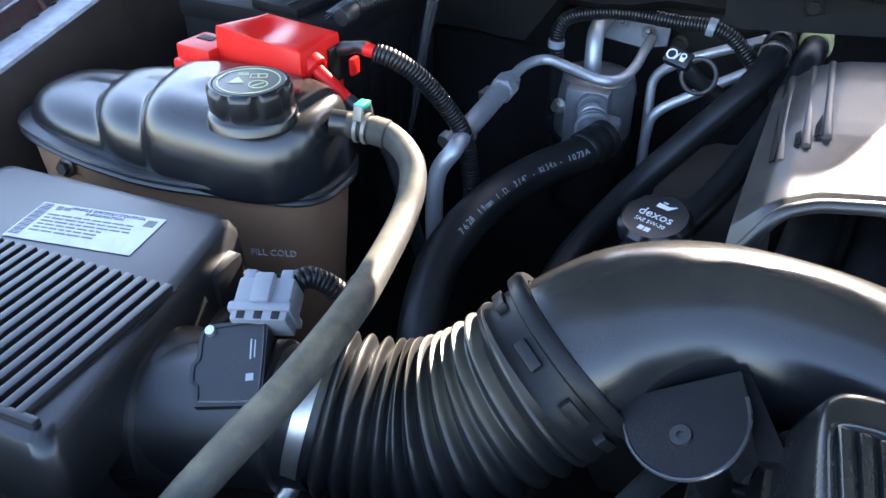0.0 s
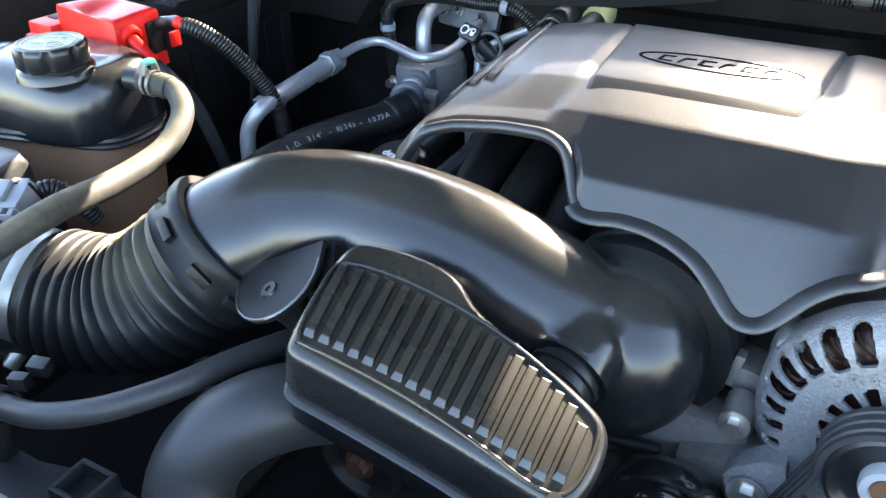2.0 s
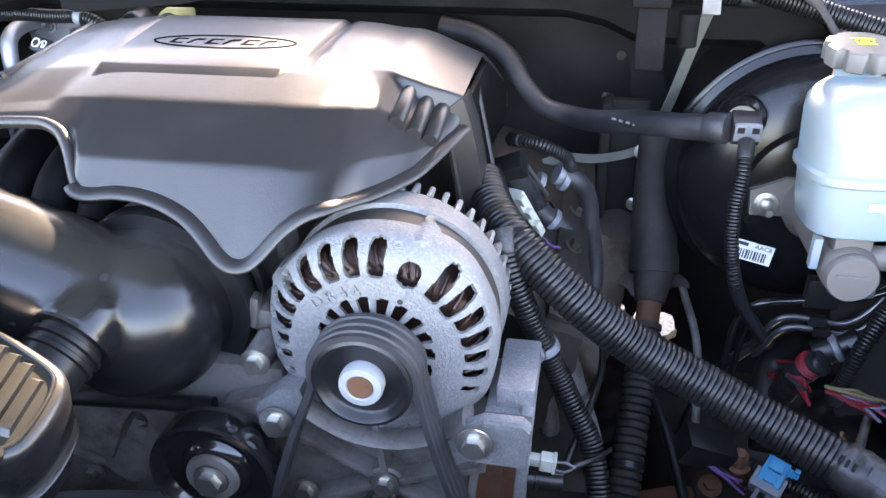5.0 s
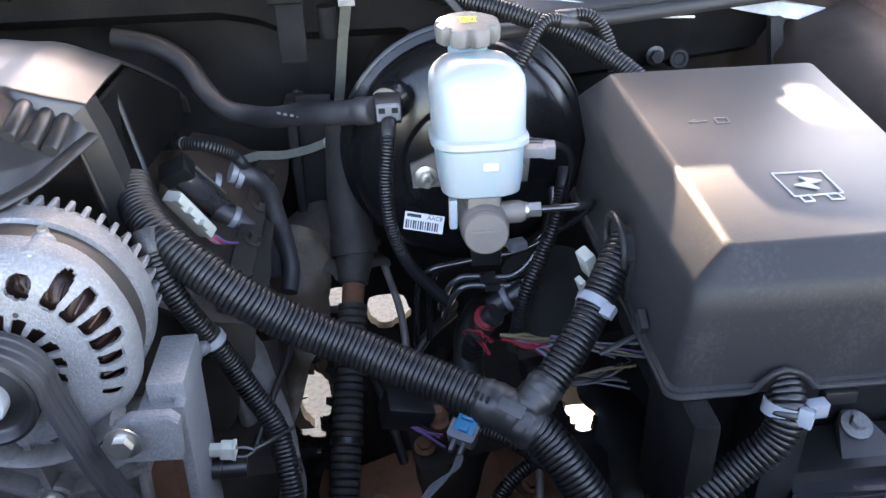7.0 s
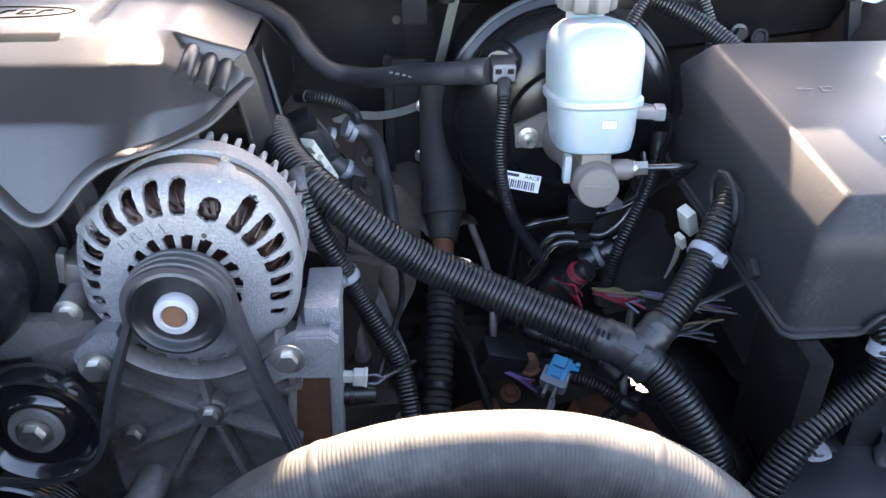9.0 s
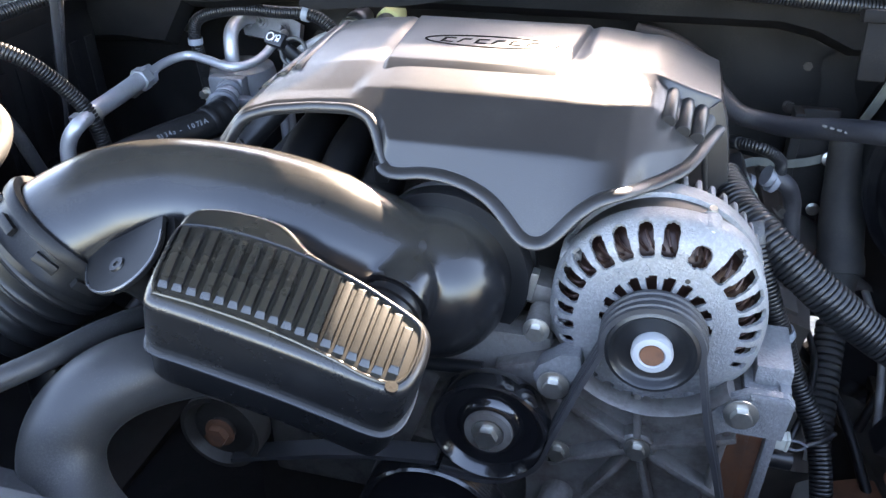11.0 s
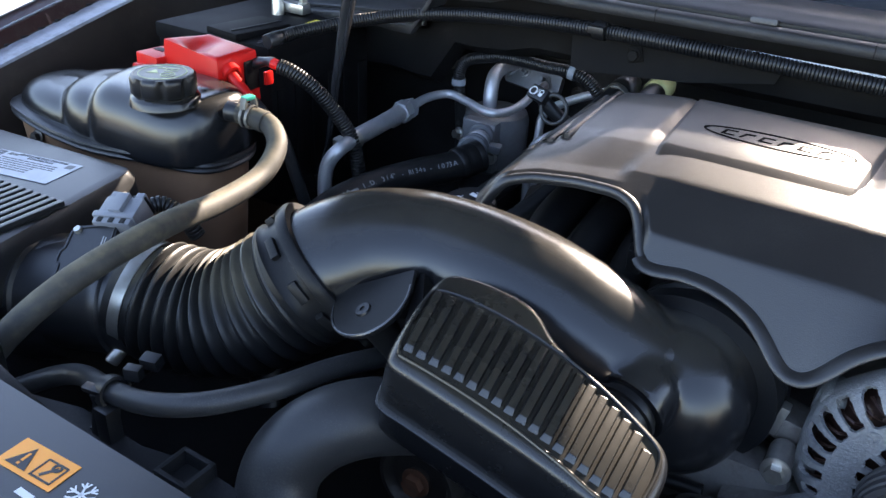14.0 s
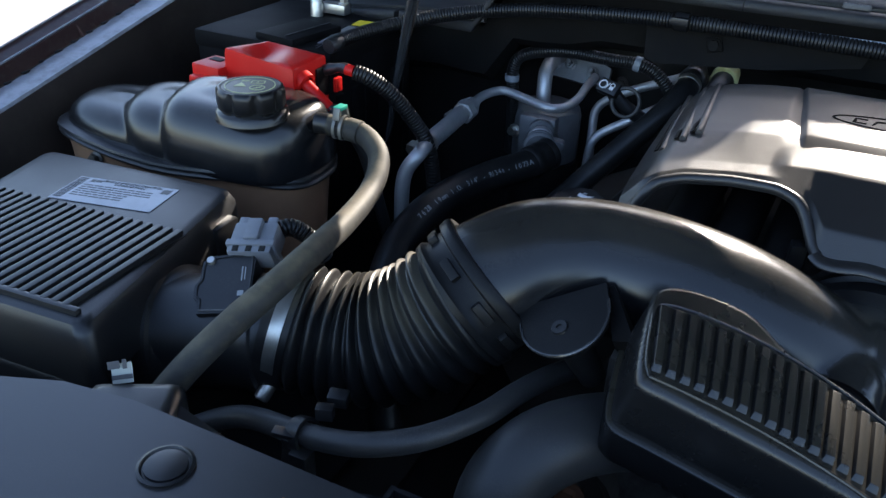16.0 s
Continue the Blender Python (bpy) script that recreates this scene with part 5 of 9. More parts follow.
def intake_duct():
    e = thing("intake_duct", "satin black moulded intake duct curving to the throttle", "air duct", (-0.13, -0.14, 0.95))
    path, L = spline(DUCT, 0.005)
    bm = bmesh.new()
    n = len(path)
    sweep(bm, path, [0.0500 + 0.003 * i / n for i in range(n)], 40)
    dome = bmesh.new()
    bmesh.ops.create_uvsphere(dome, u_segments=40, v_segments=24, radius=1)
    for v in dome.verts:
        v.co = Vector((0.003 + v.co.x * 0.062, -0.122 + v.co.y * 0.056, 0.967 + v.co.z * 0.060))
    neck = lathe([(0.058, 0.0), (0.058, 0.055)], (0.004, -0.120, 0.967), (0.12, 1, 0), 40)
    port = lathe([(0.0, -0.038), (0.019, -0.035), (0.0250, -0.022), (0.0258, -0.0006), (0.0250, 0.0)], PORT, PORT_AXIS, 40)
    ob = part("duct_body", merge(bm, dome, neck, port), M_DUCT, e)
    remesh(ob, 0.0026, 14)
    # collar on the branch to the resonator
    part("branch_collar", lathe([(0.0215, -0.02), (0.0215, 0.003), (0.0240, 0.004), (0.0240, 0.007), (0.0215, 0.008), (0.0215, 0.011), (0.0235, 0.012), (0.0235, 0.015), (0.0215, 0.016), (0.0215, 0.030)], PORT, PORT_AXIS, 40), M_RUBBER, e)
    part("branch_bead", lathe([(0.0245, -0.0035), (0.0268, -0.003), (0.0268, -0.0005), (0.0245, 0.0)], PORT, PORT_AXIS, 40), M_DUCT, e)
    # throttle flange behind the dome
    part("throttle_flange", lathe([(0.058, 0.0), (0.069, 0.0), (0.070, 0.004), (0.070, 0.012), (0.064, 0.016), (0.064, 0.024), (0.068, 0.026), (0.068, 0.034), (0.058, 0.036)], (0.009, -0.098, 0.967), (0.12, 1, 0.02), 56), M_PLASTIC, e)
    part("duct_mark", block((0.020, 0.006, 0.003), frame_at((-0.047, -0.186, 1.006), (0.1, -0.75, 0.65), (1, 0.1, -0.3)), 0.001), M_DARK, e)
    part("band_clamp", block((0.006, 0.010, 0.026), pose(0.080, -0.100, 0.965, 0, 12, 0), 0.001), M_STEEL, e)
    return e


intake_duct()
e = thing("throttle_body", "dull cast throttle body behind the duct", "throttle body", (0.02, -0.04, 0.93))
part("body", lathe([(0.055, -0.035), (0.055, 0.02), (0.06, 0.022), (0.06, 0.05)], (0.015, -0.045, 0.967), (0.05, 1, 0), 40), M_CASTDARK, e)
part("lug", block((0.03, 0.03, 0.02), pose(0.085, -0.085, 0.955, 0, 10, 0), 0.003), M_CASTDARK, e)

# intake runners seen through the window of the cover
for k in range(3):
    x = -0.150 + 0.042 * k
    e = thing("intake_runner", "dark moulded intake runner under the cover", "intake manifold", (x, 0.0, 1.0), "intake runners")
    part("runner", tube([(x, -0.045, 0.995), (x + 0.004, -0.02, 1.020), (x + 0.008, 0.03, 1.033), (x + 0.012, 0.12, 1.036)], 0.0185, 20), M_BATTERY, e)
e = thing("map_sensor_plug", "small grey plug inside the cover opening", "connector", (-0.05, -0.06, 1.03))
part("plug", block((0.012, 0.012, 0.022), pose(-0.054, -0.066, 1.036, 10, 0, 10), 0.002), M_PLASTIC, e)

# ---- ribbed resonator box ----
def resonator():
    e = thing("resonator_box", "black plastic resonator with pressed ribs on its sloping top", "resonator", (-0.05, -0.26, 0.93))
    O = Vector((-0.1109, -0.2964, 1.0552))
    u = Vector((0.9537, 0.0108, -0.3004)).normalized()
    v = Vector((0.0518, 0.9785, 0.1997))
    v = (v - u * u.dot(v)).normalized()
    n = u.cross(v).normalized()
    m = frame_at(O, n, u)
    poly = [(0.013, -0.0107), (0.048, -0.0085), (0.081, -0.0068), (0.120, -0.0062), (0.146, -0.0062), (0.155, -0.002), (0.1605, 0.008), (0.1615, 0.026), (0.159, 0.043), (0.153, 0.0525), (0.143, 0.0575), (0.123, 0.0628), (0.106, 0.0657), (0.082, 0.0695), (0.061, 0.0745), (0.049, 0.083), (0.034, 0.0888), (0.010, 0.0855), (-0.010, 0.0785), (-0.020, 0.071), (-0.0225, 0.058), (-0.0185, 0.028), (-0.011, -0.006), (-0.004, -0.0125)]
    for _ in range(2):
        poly = [q for a, b in zip(poly, poly[1:] + poly[:1]) for q in ((a[0] * 0.75 + b[0] * 0.25, a[1] * 0.75 + b[1] * 0.25), (a[0] * 0.25 + b[0] * 0.75, a[1] * 0.25 + b[1] * 0.75))]

    def inset(d, z):
        out = []
        k = len(poly)
        for i in range(k):
            a, b, c = poly[i - 3], poly[i], poly[(i + 3) % k]
            t = Vector((c[0] - a[0], c[1] - a[1])).normalized()
            out.append(m @ Vector((b[0] - t.y * d, b[1] + t.x * d, z)))
        return out
    fillet = [(0.0075 * (1 - math.cos(radians(a))), -0.0075 * (1 - math.sin(radians(a)))) for a in range(0, 91, 15)]
    part("upper_shell", ring_loft([inset(0.002, -0.049), inset(0.0, -0.036)] + [inset(d, z) for d, z in fillet]), M_RESON, e)
    part("seam_flange", ring_loft([inset(0.0, -0.0525), inset(-0.0014, -0.052), inset(-0.0014, -0.0502), inset(0.0, -0.0492)]), M_RESON, e)
    part("lower_shell", ring_loft([inset(0.016, -0.096), inset(0.008, -0.092), inset(0.004, -0.080), inset(0.002, -0.052)]), M_RESON, e)

    # the rib field bows along its near and far edge
    def near(x):
        return 0.0066 - 0.0064 * ((x - 0.070) / 0.075) ** 2

    def far(x):
        return 0.0633 - 0.0118 * ((x - 0.056) / 0.075) ** 2
    rim = [(-0.004, near(-0.004) - 0.004)] + [(x, near(x) - 0.0042) for x in (0.02, 0.05, 0.08, 0.11, 0.13)] + [(0.146, -0.0002), (0.1525, 0.008), (0.1535, 0.026), (0.151, 0.042), (0.145, 0.0495)]
    rim += [(x, far(x) + 0.0028) for x in (0.125, 0.10, 0.07, 0.04, 0.012)] + [(-0.010, far(-0.012) + 0.002), (-0.0175, 0.048), (-0.0145, 0.028), (-0.009, 0.006)]
    pts = [m @ Vector((x, y, 0.0002)) for x, y in rim]
    bm = bmesh.new()
    path, L = spline(pts + [pts[0]], 0.003)
    sweep(bm, path, 0.0013, 8)
    part("field_rim", bm, M_RESON, e)
    # pressed ribs with sloping flanks and ends
    N = 18
    for k in range(N):
        a = Vector((-0.0017 + 0.00862 * k, 0.0, 0.0))
        b = Vector((-0.0142 + 0.0092 * k, 0.0, 0.0))
        a.y, b.y = near(a.x), far(b.x)
        if k == N - 1:
            a.y += 0.006
            b.y -= 0.004
        d = (b - a).normalized()
        o = Vector((-d.y, d.x, 0.0))
        w = 0.0033 + 0.0004 * k / N
        bm = bmesh.new()
        lo = [bm.verts.new(m @ (p + o * s * w + Vector((0, 0, -0.001)))) for p, s in ((a, 1), (a, -1), (b, -1), (b, 1))]
        hi = [bm.verts.new(m @ (p + o * s * w * 0.70 + Vector((0, 0, 0.0032)))) for p, s in ((a + d * 0.0042, 1), (a + d * 0.0042, -1), (b - d * 0.0030, -1), (b - d * 0.0030, 1))]
        bm.faces.new(hi)
        for i in range(4):
            bm.faces.new((lo[i], lo[(i + 1) % 4], hi[(i + 1) % 4], hi[i]))
        bmesh.ops.recalc_face_normals(bm, faces=bm.faces)
        bevel(bm, 0.0005, 2)
        part("rib", bm, M_RESON, e)
    part("drain_stud", lathe([(0.003, 0.0), (0.004, 0.0), (0.004, 0.003), (0.002, 0.003)], m @ Vector((0.1475, -0.0028, -0.0008)), n, 20), M_RESON, e)
    return e


resonator()

# ---- round-nosed bracket cover in front of the duct ----
def bracket_cap():
    e = thing("bracket_cover", "black round-nosed plastic bracket cover with a centre rivet", "bracket", (-0.19, -0.22, 1.0))
    TL, TR, BT = Vector((-0.221, -0.223, 1.0205)), Vector((-0.166, -0.205, 1.0485)), Vector((-0.184, -0.264, 1.014))
    u = (TR - TL).normalized()
    n = u.cross((TL - BT)).normalized()
    if n.z < 0:
        n = -n
    mid = (TL + TR) / 2
    m = frame_at(mid, n, u)
    W = (TR - TL).length / 2
    poly = [(-W, 0.0), (W, 0.0)]
    h = 0.030
    poly += [(W * 1.0, -h * 0.5)]
    for k in range(13):
        a = radians(0 - 180 * k / 12)
        poly.append((W * math.cos(a), -h * 0.6 + 0.034 * math.sin(a)))
    poly += [(-W, -h * 0.5)]
    part("face", prism(poly, 0.004, m, 0.0016, 2), M_BLACKRUB, e)
    rim = [m @ Vector((x * 0.985, y * 0.985 - 0.0004, 0.0038)) for x, y in poly[2:]]
    bm = bmesh.new()
    path, L = spline(rim, 0.003)
    sweep(bm, path, 0.0012, 8)
    # lighter enamel here paints the bright edge highlight of the rim
    part("rim", bm, M_BAR, e)
    part("rivet", lathe([(0.0, 0.0042), (0.0022, 0.0042), (0.0022, 0.0055), (0.0055, 0.0055), (0.0062, 0.004)], m @ Vector((-0.004, -0.028, 0.0)), n, 24), M_PLASTIC, e)
    bmw = merge(prism([(W - 0.001, 0.002), (W + 0.004, 0.002), (W + 0.010, -0.050), (W - 0.004, -0.045)], 0.045, m @ pose(0, 0, -0.048), 0.001), block((2 * W, 0.004, 0.02), m @ pose(0, 0.0, -0.008), 0.001))
    part("side_wall", bmw, M_BATTERY, e)
    part("stem", lathe([(0.010, -0.05), (0.012, -0.012), (0.014, 0.0)], m @ Vector((0.0, -0.030, -0.004)), n, 24), M_PLASTIC, e)
    return e


bracket_cap()

# ---- hoses ----
H1 = [(-0.499, -0.0455, 1.048), (-0.484, -0.042, 1.047), (-0.462, -0.040, 1.043), (-0.437, -0.056, 1.036), (-0.424, -0.078, 1.026), (-0.415, -0.112, 1.018), (-0.398, -0.178, 1.024), (-0.382, -0.240, 1.036), (-0.380, -0.300, 1.033), (-0.392, -0.340, 1.017), (-0.410, -0.372, 0.990), (-0.430, -0.405, 0.950), (-0.440, -0.44, 0.91)]
e = hose_thing("coolant_hose", H1, 0.0104, "dusty grey rubber coolant hose from the surge tank", M_HOSE, segs=24, step=0.004)
part("printed_band", lathe([(0.0106, -0.004), (0.0107, -0.003), (0.0107, 0.003), (0.0106, 0.004)], (-0.390, -0.209, 1.030), (0.22, -0.95, 0.18), 24), M_HOSE, e)
part("hose_end", lathe([(0.0104, -0.010), (0.0116, -0.009), (0.0116, 0.004), (0.0104, 0.005)], (-0.470, -0.0405, 1.045), (1, 0.06, -0.12), 28), M_HOSE, e, "thicker hose end at the tank outlet")
cl = thing("hose_clamp", "spring hose clamp with green paint on the tank outlet", "hose clamp", (-0.484, -0.043, 1.047), "hose clamps")
part("band", lathe([(0.0120, -0.005), (0.0128, -0.005), (0.0128, -0.002), (0.0120, -0.002), (0.0120, -0.005)], (-0.486, -0.043, 1.0472), (1, 0.12, -0.05), 32), M_SPRING, cl)
part("band", lathe([(0.0120, 0.002), (0.0128, 0.002), (0.0128, 0.005), (0.0120, 0.005), (0.0120, 0.002)], (-0.486, -0.043, 1.0472), (1, 0.12, -0.05), 32), M_SPRING, cl)
part("spring_ear", block((0.008, 0.003, 0.012), pose(-0.486, -0.050, 1.0625, -15, 0, 0), 0.0008), M_SPRING, cl)
part("spring_ear", block((0.008, 0.003, 0.012), pose(-0.486, -0.036, 1.0625, 15, 0, 0), 0.0008), M_SPRING, cl)
part("paint_dab", block((0.009, 0.013, 0.004), pose(-0.486, -0.043, 1.0675), 0.0012), M_GREEN, cl, "green paint dab")

H2 = [(-0.348, 0.205, 0.958), (-0.362, 0.171, 0.953), (-0.389, 0.125, 0.950), (-0.407, 0.060, 0.951), (-0.417, -0.005, 0.945), (-0.418, -0.06, 0.925), (-0.40, -0.12, 0.88), (-0.37, -0.16, 0.80)]
ac = hose_thing("refrigerant_hose", H2, 0.0185, "thick black refrigerant hose with pale print", M_RUBBER, segs=24, step=0.006)
part("crimp_ferrule", lathe([(0.019, -0.022), (0.0205, -0.020), (0.0205, -0.012), (0.0195, -0.010), (0.0205, -0.006), (0.0205, 0.004), (0.0195, 0.006), (0.0205, 0.009), (0.0205, 0.014), (0.012, 0.016)], (-0.354, 0.192, 0.956), (0.40, 0.90, 0.15), 32), M_RUBBER, ac)
# print that follows the hose
path_, L_ = spline(H2, 0.002)
txt = '7628 19mm I.D. 3/4" - R134a - 1073A'
s_ = 0.235
for ch in txt:
    i = int(s_ / 0.002)
    p, t = path_[i], (path_[i + 2] - path_[i]).normalized()
    o = Vector((-0.05, -0.6, 1.42)) - p
    o = (o - t * o.dot(t)).normalized()
    if ch != " ":
        text_part(ch, 0.0085, frame_at(p + o * 0.0186, o, -t), M_GREYPRINT, ac, "printed_letter", 0.0001)
    s_ -= 0.0056

H3 = [(-0.210, 0.300, 1.048), (-0.213, 0.262, 1.042), (-0.228, 0.225, 1.022), (-0.262, 0.190, 0.985), (-0.298, 0.150, 0.945), (-0.325, 0.09, 0.915), (-0.335, 0.02, 0.90), (-0.33, -0.08, 0.87)]
h = hose_thing("heater_hose", H3, 0.0135, "black rubber heater hose along the engine cover", M_RUBBER, segs=20)
part("quick_connector", lathe([(0.0145, -0.012), (0.016, -0.010), (0.016, 0.004), (0.014, 0.006), (0.014, 0.02), (0.011, 0.03)], (-0.210, 0.298, 1.048), (0.02, 1, 0.1), 28), M_PLASTIC, h)
part("clamp_ring", lathe([(0.014, -0.004), (0.0152, -0.004), (0.0152, 0.004), (0.014, 0.004), (0.014, -0.004)], (-0.2115, 0.280, 1.0455), (0.05, 0.97, 0.2), 28), M_STEEL, h)
H4 = [(-0.178, 0.335, 1.046), (-0.180, 0.29, 1.040), (-0.192, 0.22, 1.010), (-0.222, 0.14, 0.965), (-0.26, 0.07, 0.925), (-0.29, -0.01, 0.895), (-0.31, -0.09, 0.86)]
h = hose_thing("heater_hose", H4, 0.0135, "black rubber heater hose with pale green connector", M_RUBBER, segs=20)
part("green_connector", lathe([(0.0145, -0.010), (0.0165, -0.008), (0.0165, 0.004), (0.015, 0.006), (0.015, 0.02), (0.012, 0.03)], (-0.178, 0.330, 1.046), (0.02, 1, 0.1), 28), M_LIME, h, "pale green quick connector")

# overflow hose and lower radiator hose
H5 = [(-0.47, -0.43, 0.90), (-0.435, -0.385, 0.925), (-0.410, -0.355, 0.938), (-0.375, -0.345, 0.952), (-0.318, -0.357, 0.970), (-0.275, -0.357, 0.980), (-0.240, -0.338, 0.985), (-0.215, -0.300, 0.985), (-0.205, -0.262, 0.980), (-0.195, -0.225, 0.972), (-0.18, -0.19, 0.965)]
vh = hose_thing("overflow_hose", H5, 0.0082, "thin dull black vent hose sagging past the bellows", M_RADHOSE, segs=18, step=0.004)
path_, L_ = spline(H5, 0.004)
for f in (0.12,):
    k = int(len(path_) * f)
    part("hose_sleeve", lathe([(0.0083, -0.006), (0.0094, -0.005), (0.0094, 0.005), (0.0083, 0.006)], path_[k], path_[k + 1] - path_[k - 1], 24), M_RUBBER, vh, "short rubber sleeve")
cl = thing("hose_clip", "black plastic clip holding the vent hose", "clip", (-0.318, -0.357, 0.96), "hose clips")
part("clip_ring", lathe([(0.0100, -0.005), (0.0122, -0.005), (0.0122, 0.005), (0.0100, 0.005), (0.0100, -0.005)], (-0.318, -0.357, 0.970), (0.9, -0.1, 0.25), 24), M_PLASTIC, cl)
part("clip_foot", block((0.012, 0.016, 0.05), pose(-0.322, -0.365, 0.94, -12, 0, 0), 0.002), M_PLASTIC, cl)
part("clip_tab", block((0.012, 0.008, 0.010), pose(-0.308, -0.345, 0.984, 0, 0, 20), 0.001), M_PLASTIC, cl)
H6 = [(-0.10, -0.195, 0.935), (-0.142, -0.245, 0.958), (-0.168, -0.285, 0.968), (-0.186, -0.312, 0.957), (-0.190, -0.332, 0.935), (-0.172, -0.350, 0.910), (-0.130, -0.362, 0.885), (-0.075, -0.362, 0.865)]
h = hose_thing("radiator_hose", H6, 0.0275, "thick black moulded radiator hose curling below the resonator", M_RADHOSE, segs=28)
path_, L_ = spline(H6, 0.006)
for k in (2, len(path_) - 3):
    part("hose_clamp_band", lathe([(0.0278, -0.006), (0.0288, -0.006), (0.0288, 0.006), (0.0278, 0.006), (0.0278, -0.006)], path_[k], path_[k + 1] - path_[k - 1], 32), M_STEEL, h, "steel clamp band")
H7 = [(0.185, -0.26, 0.803), (0.215, -0.285, 0.870), (0.262, -0.292, 0.913), (0.320, -0.290, 0.934), (0.375, -0.290, 0.940), (0.430, -0.292, 0.936), (0.482, -0.302, 0.919), (0.520, -0.322, 0.892), (0.550, -0.36, 0.852), (0.57, -0.42, 0.802)]


def reinforced_hose():
    e = thing("upper_radiator_hose", "thick dusty radiator hose with woven reinforcement showing", "hose", H7[0])
    bm = bmesh.new()
    path, L = spline(H7, 0.0006)
    sweep(bm, path, [0.0294 + 0.00012 * math.sin(i * math.pi / 2 + 0.4) for i in range(len(path))], 36)
    part("hose_body", bm, M_WOVEN, e)
    for k in (int(len(path) * 0.30), int(len(path) * 0.62)):
        part("moulded_ring", lathe([(0.0290, -0.004), (0.0299, -0.0025), (0.0301, 0.0), (0.0299, 0.0025), (0.0290, 0.004)], path[k], path[k + 2] - path[k - 2], 48), M_WOVEN, e)
    return e


reinforced_hose()

# ---- battery corner ----
def battery():
    e = thing("battery", "black car battery with yellow and white labels", "battery", (-0.69, 0.20, 0.85))
    part("case", block((0.20, 0.20, 0.20), pose(-0.692, 0.200, 0.955), 0.006, 2), M_BATTERY, e)
    part("lid", block((0.204, 0.204, 0.022), pose(-0.692, 0.200, 1.060), 0.005, 2), M_BATTERY, e)
    for k in range(6):
        part("case_rib", block((0.003, 0.016, 0.14), pose(-0.5915, 0.118 + 0.033 * k, 0.945), 0.001), M_BATTERY, e)
    vent = part("vent_cover", block((0.062, 0.088, 0.010), pose(-0.664, 0.142, 1.0745, 0, 0, -8), 0.003), M_BATTERY, e)
    part("vent_seam", block((0.0025, 0.080, 0.003), pose(-0.650, 0.142, 1.0795, 0, 0, -8), 0.0008), M_LID, vent)
    w = part("white_label", block((0.018, 0.088, 0.0006), pose(-0.6215, 0.168, 1.0714, 0, 0, 7), 0), M_PALECON, e, "grey-white printed battery label")
    bars(pose(-0.6215, 0.168, 1.0719, 0, 0, 7), [(-0.004, -0.034, 0.0015, 0.050), (0.0, -0.034, 0.0015, 0.064), (0.004, -0.034, 0.0015, 0.044)], M_INK, w)
    part("yellow_label", block((0.034, 0.026, 0.0006), pose(-0.620, 0.232, 1.0714, 0, 0, 7), 0), M_YELLOW, e, "yellow warning label")
    part("post", lathe([(0.009, -0.01), (0.008, 0.016), (0.007, 0.018)], (-0.701, 0.236, 1.075), (0, 0, 1), 24), M_STEEL, e)
    part("terminal_clamp", block((0.040, 0.018, 0.014), pose(-0.682, 0.252, 1.080), 0.003), M_STEEL, e)
    part("terminal_bolt", hexbolt((-0.668, 0.252, 1.087), (0, 0, 1), 0.006, 0.008, 0.008), M_STEEL, e)
    return e


battery()


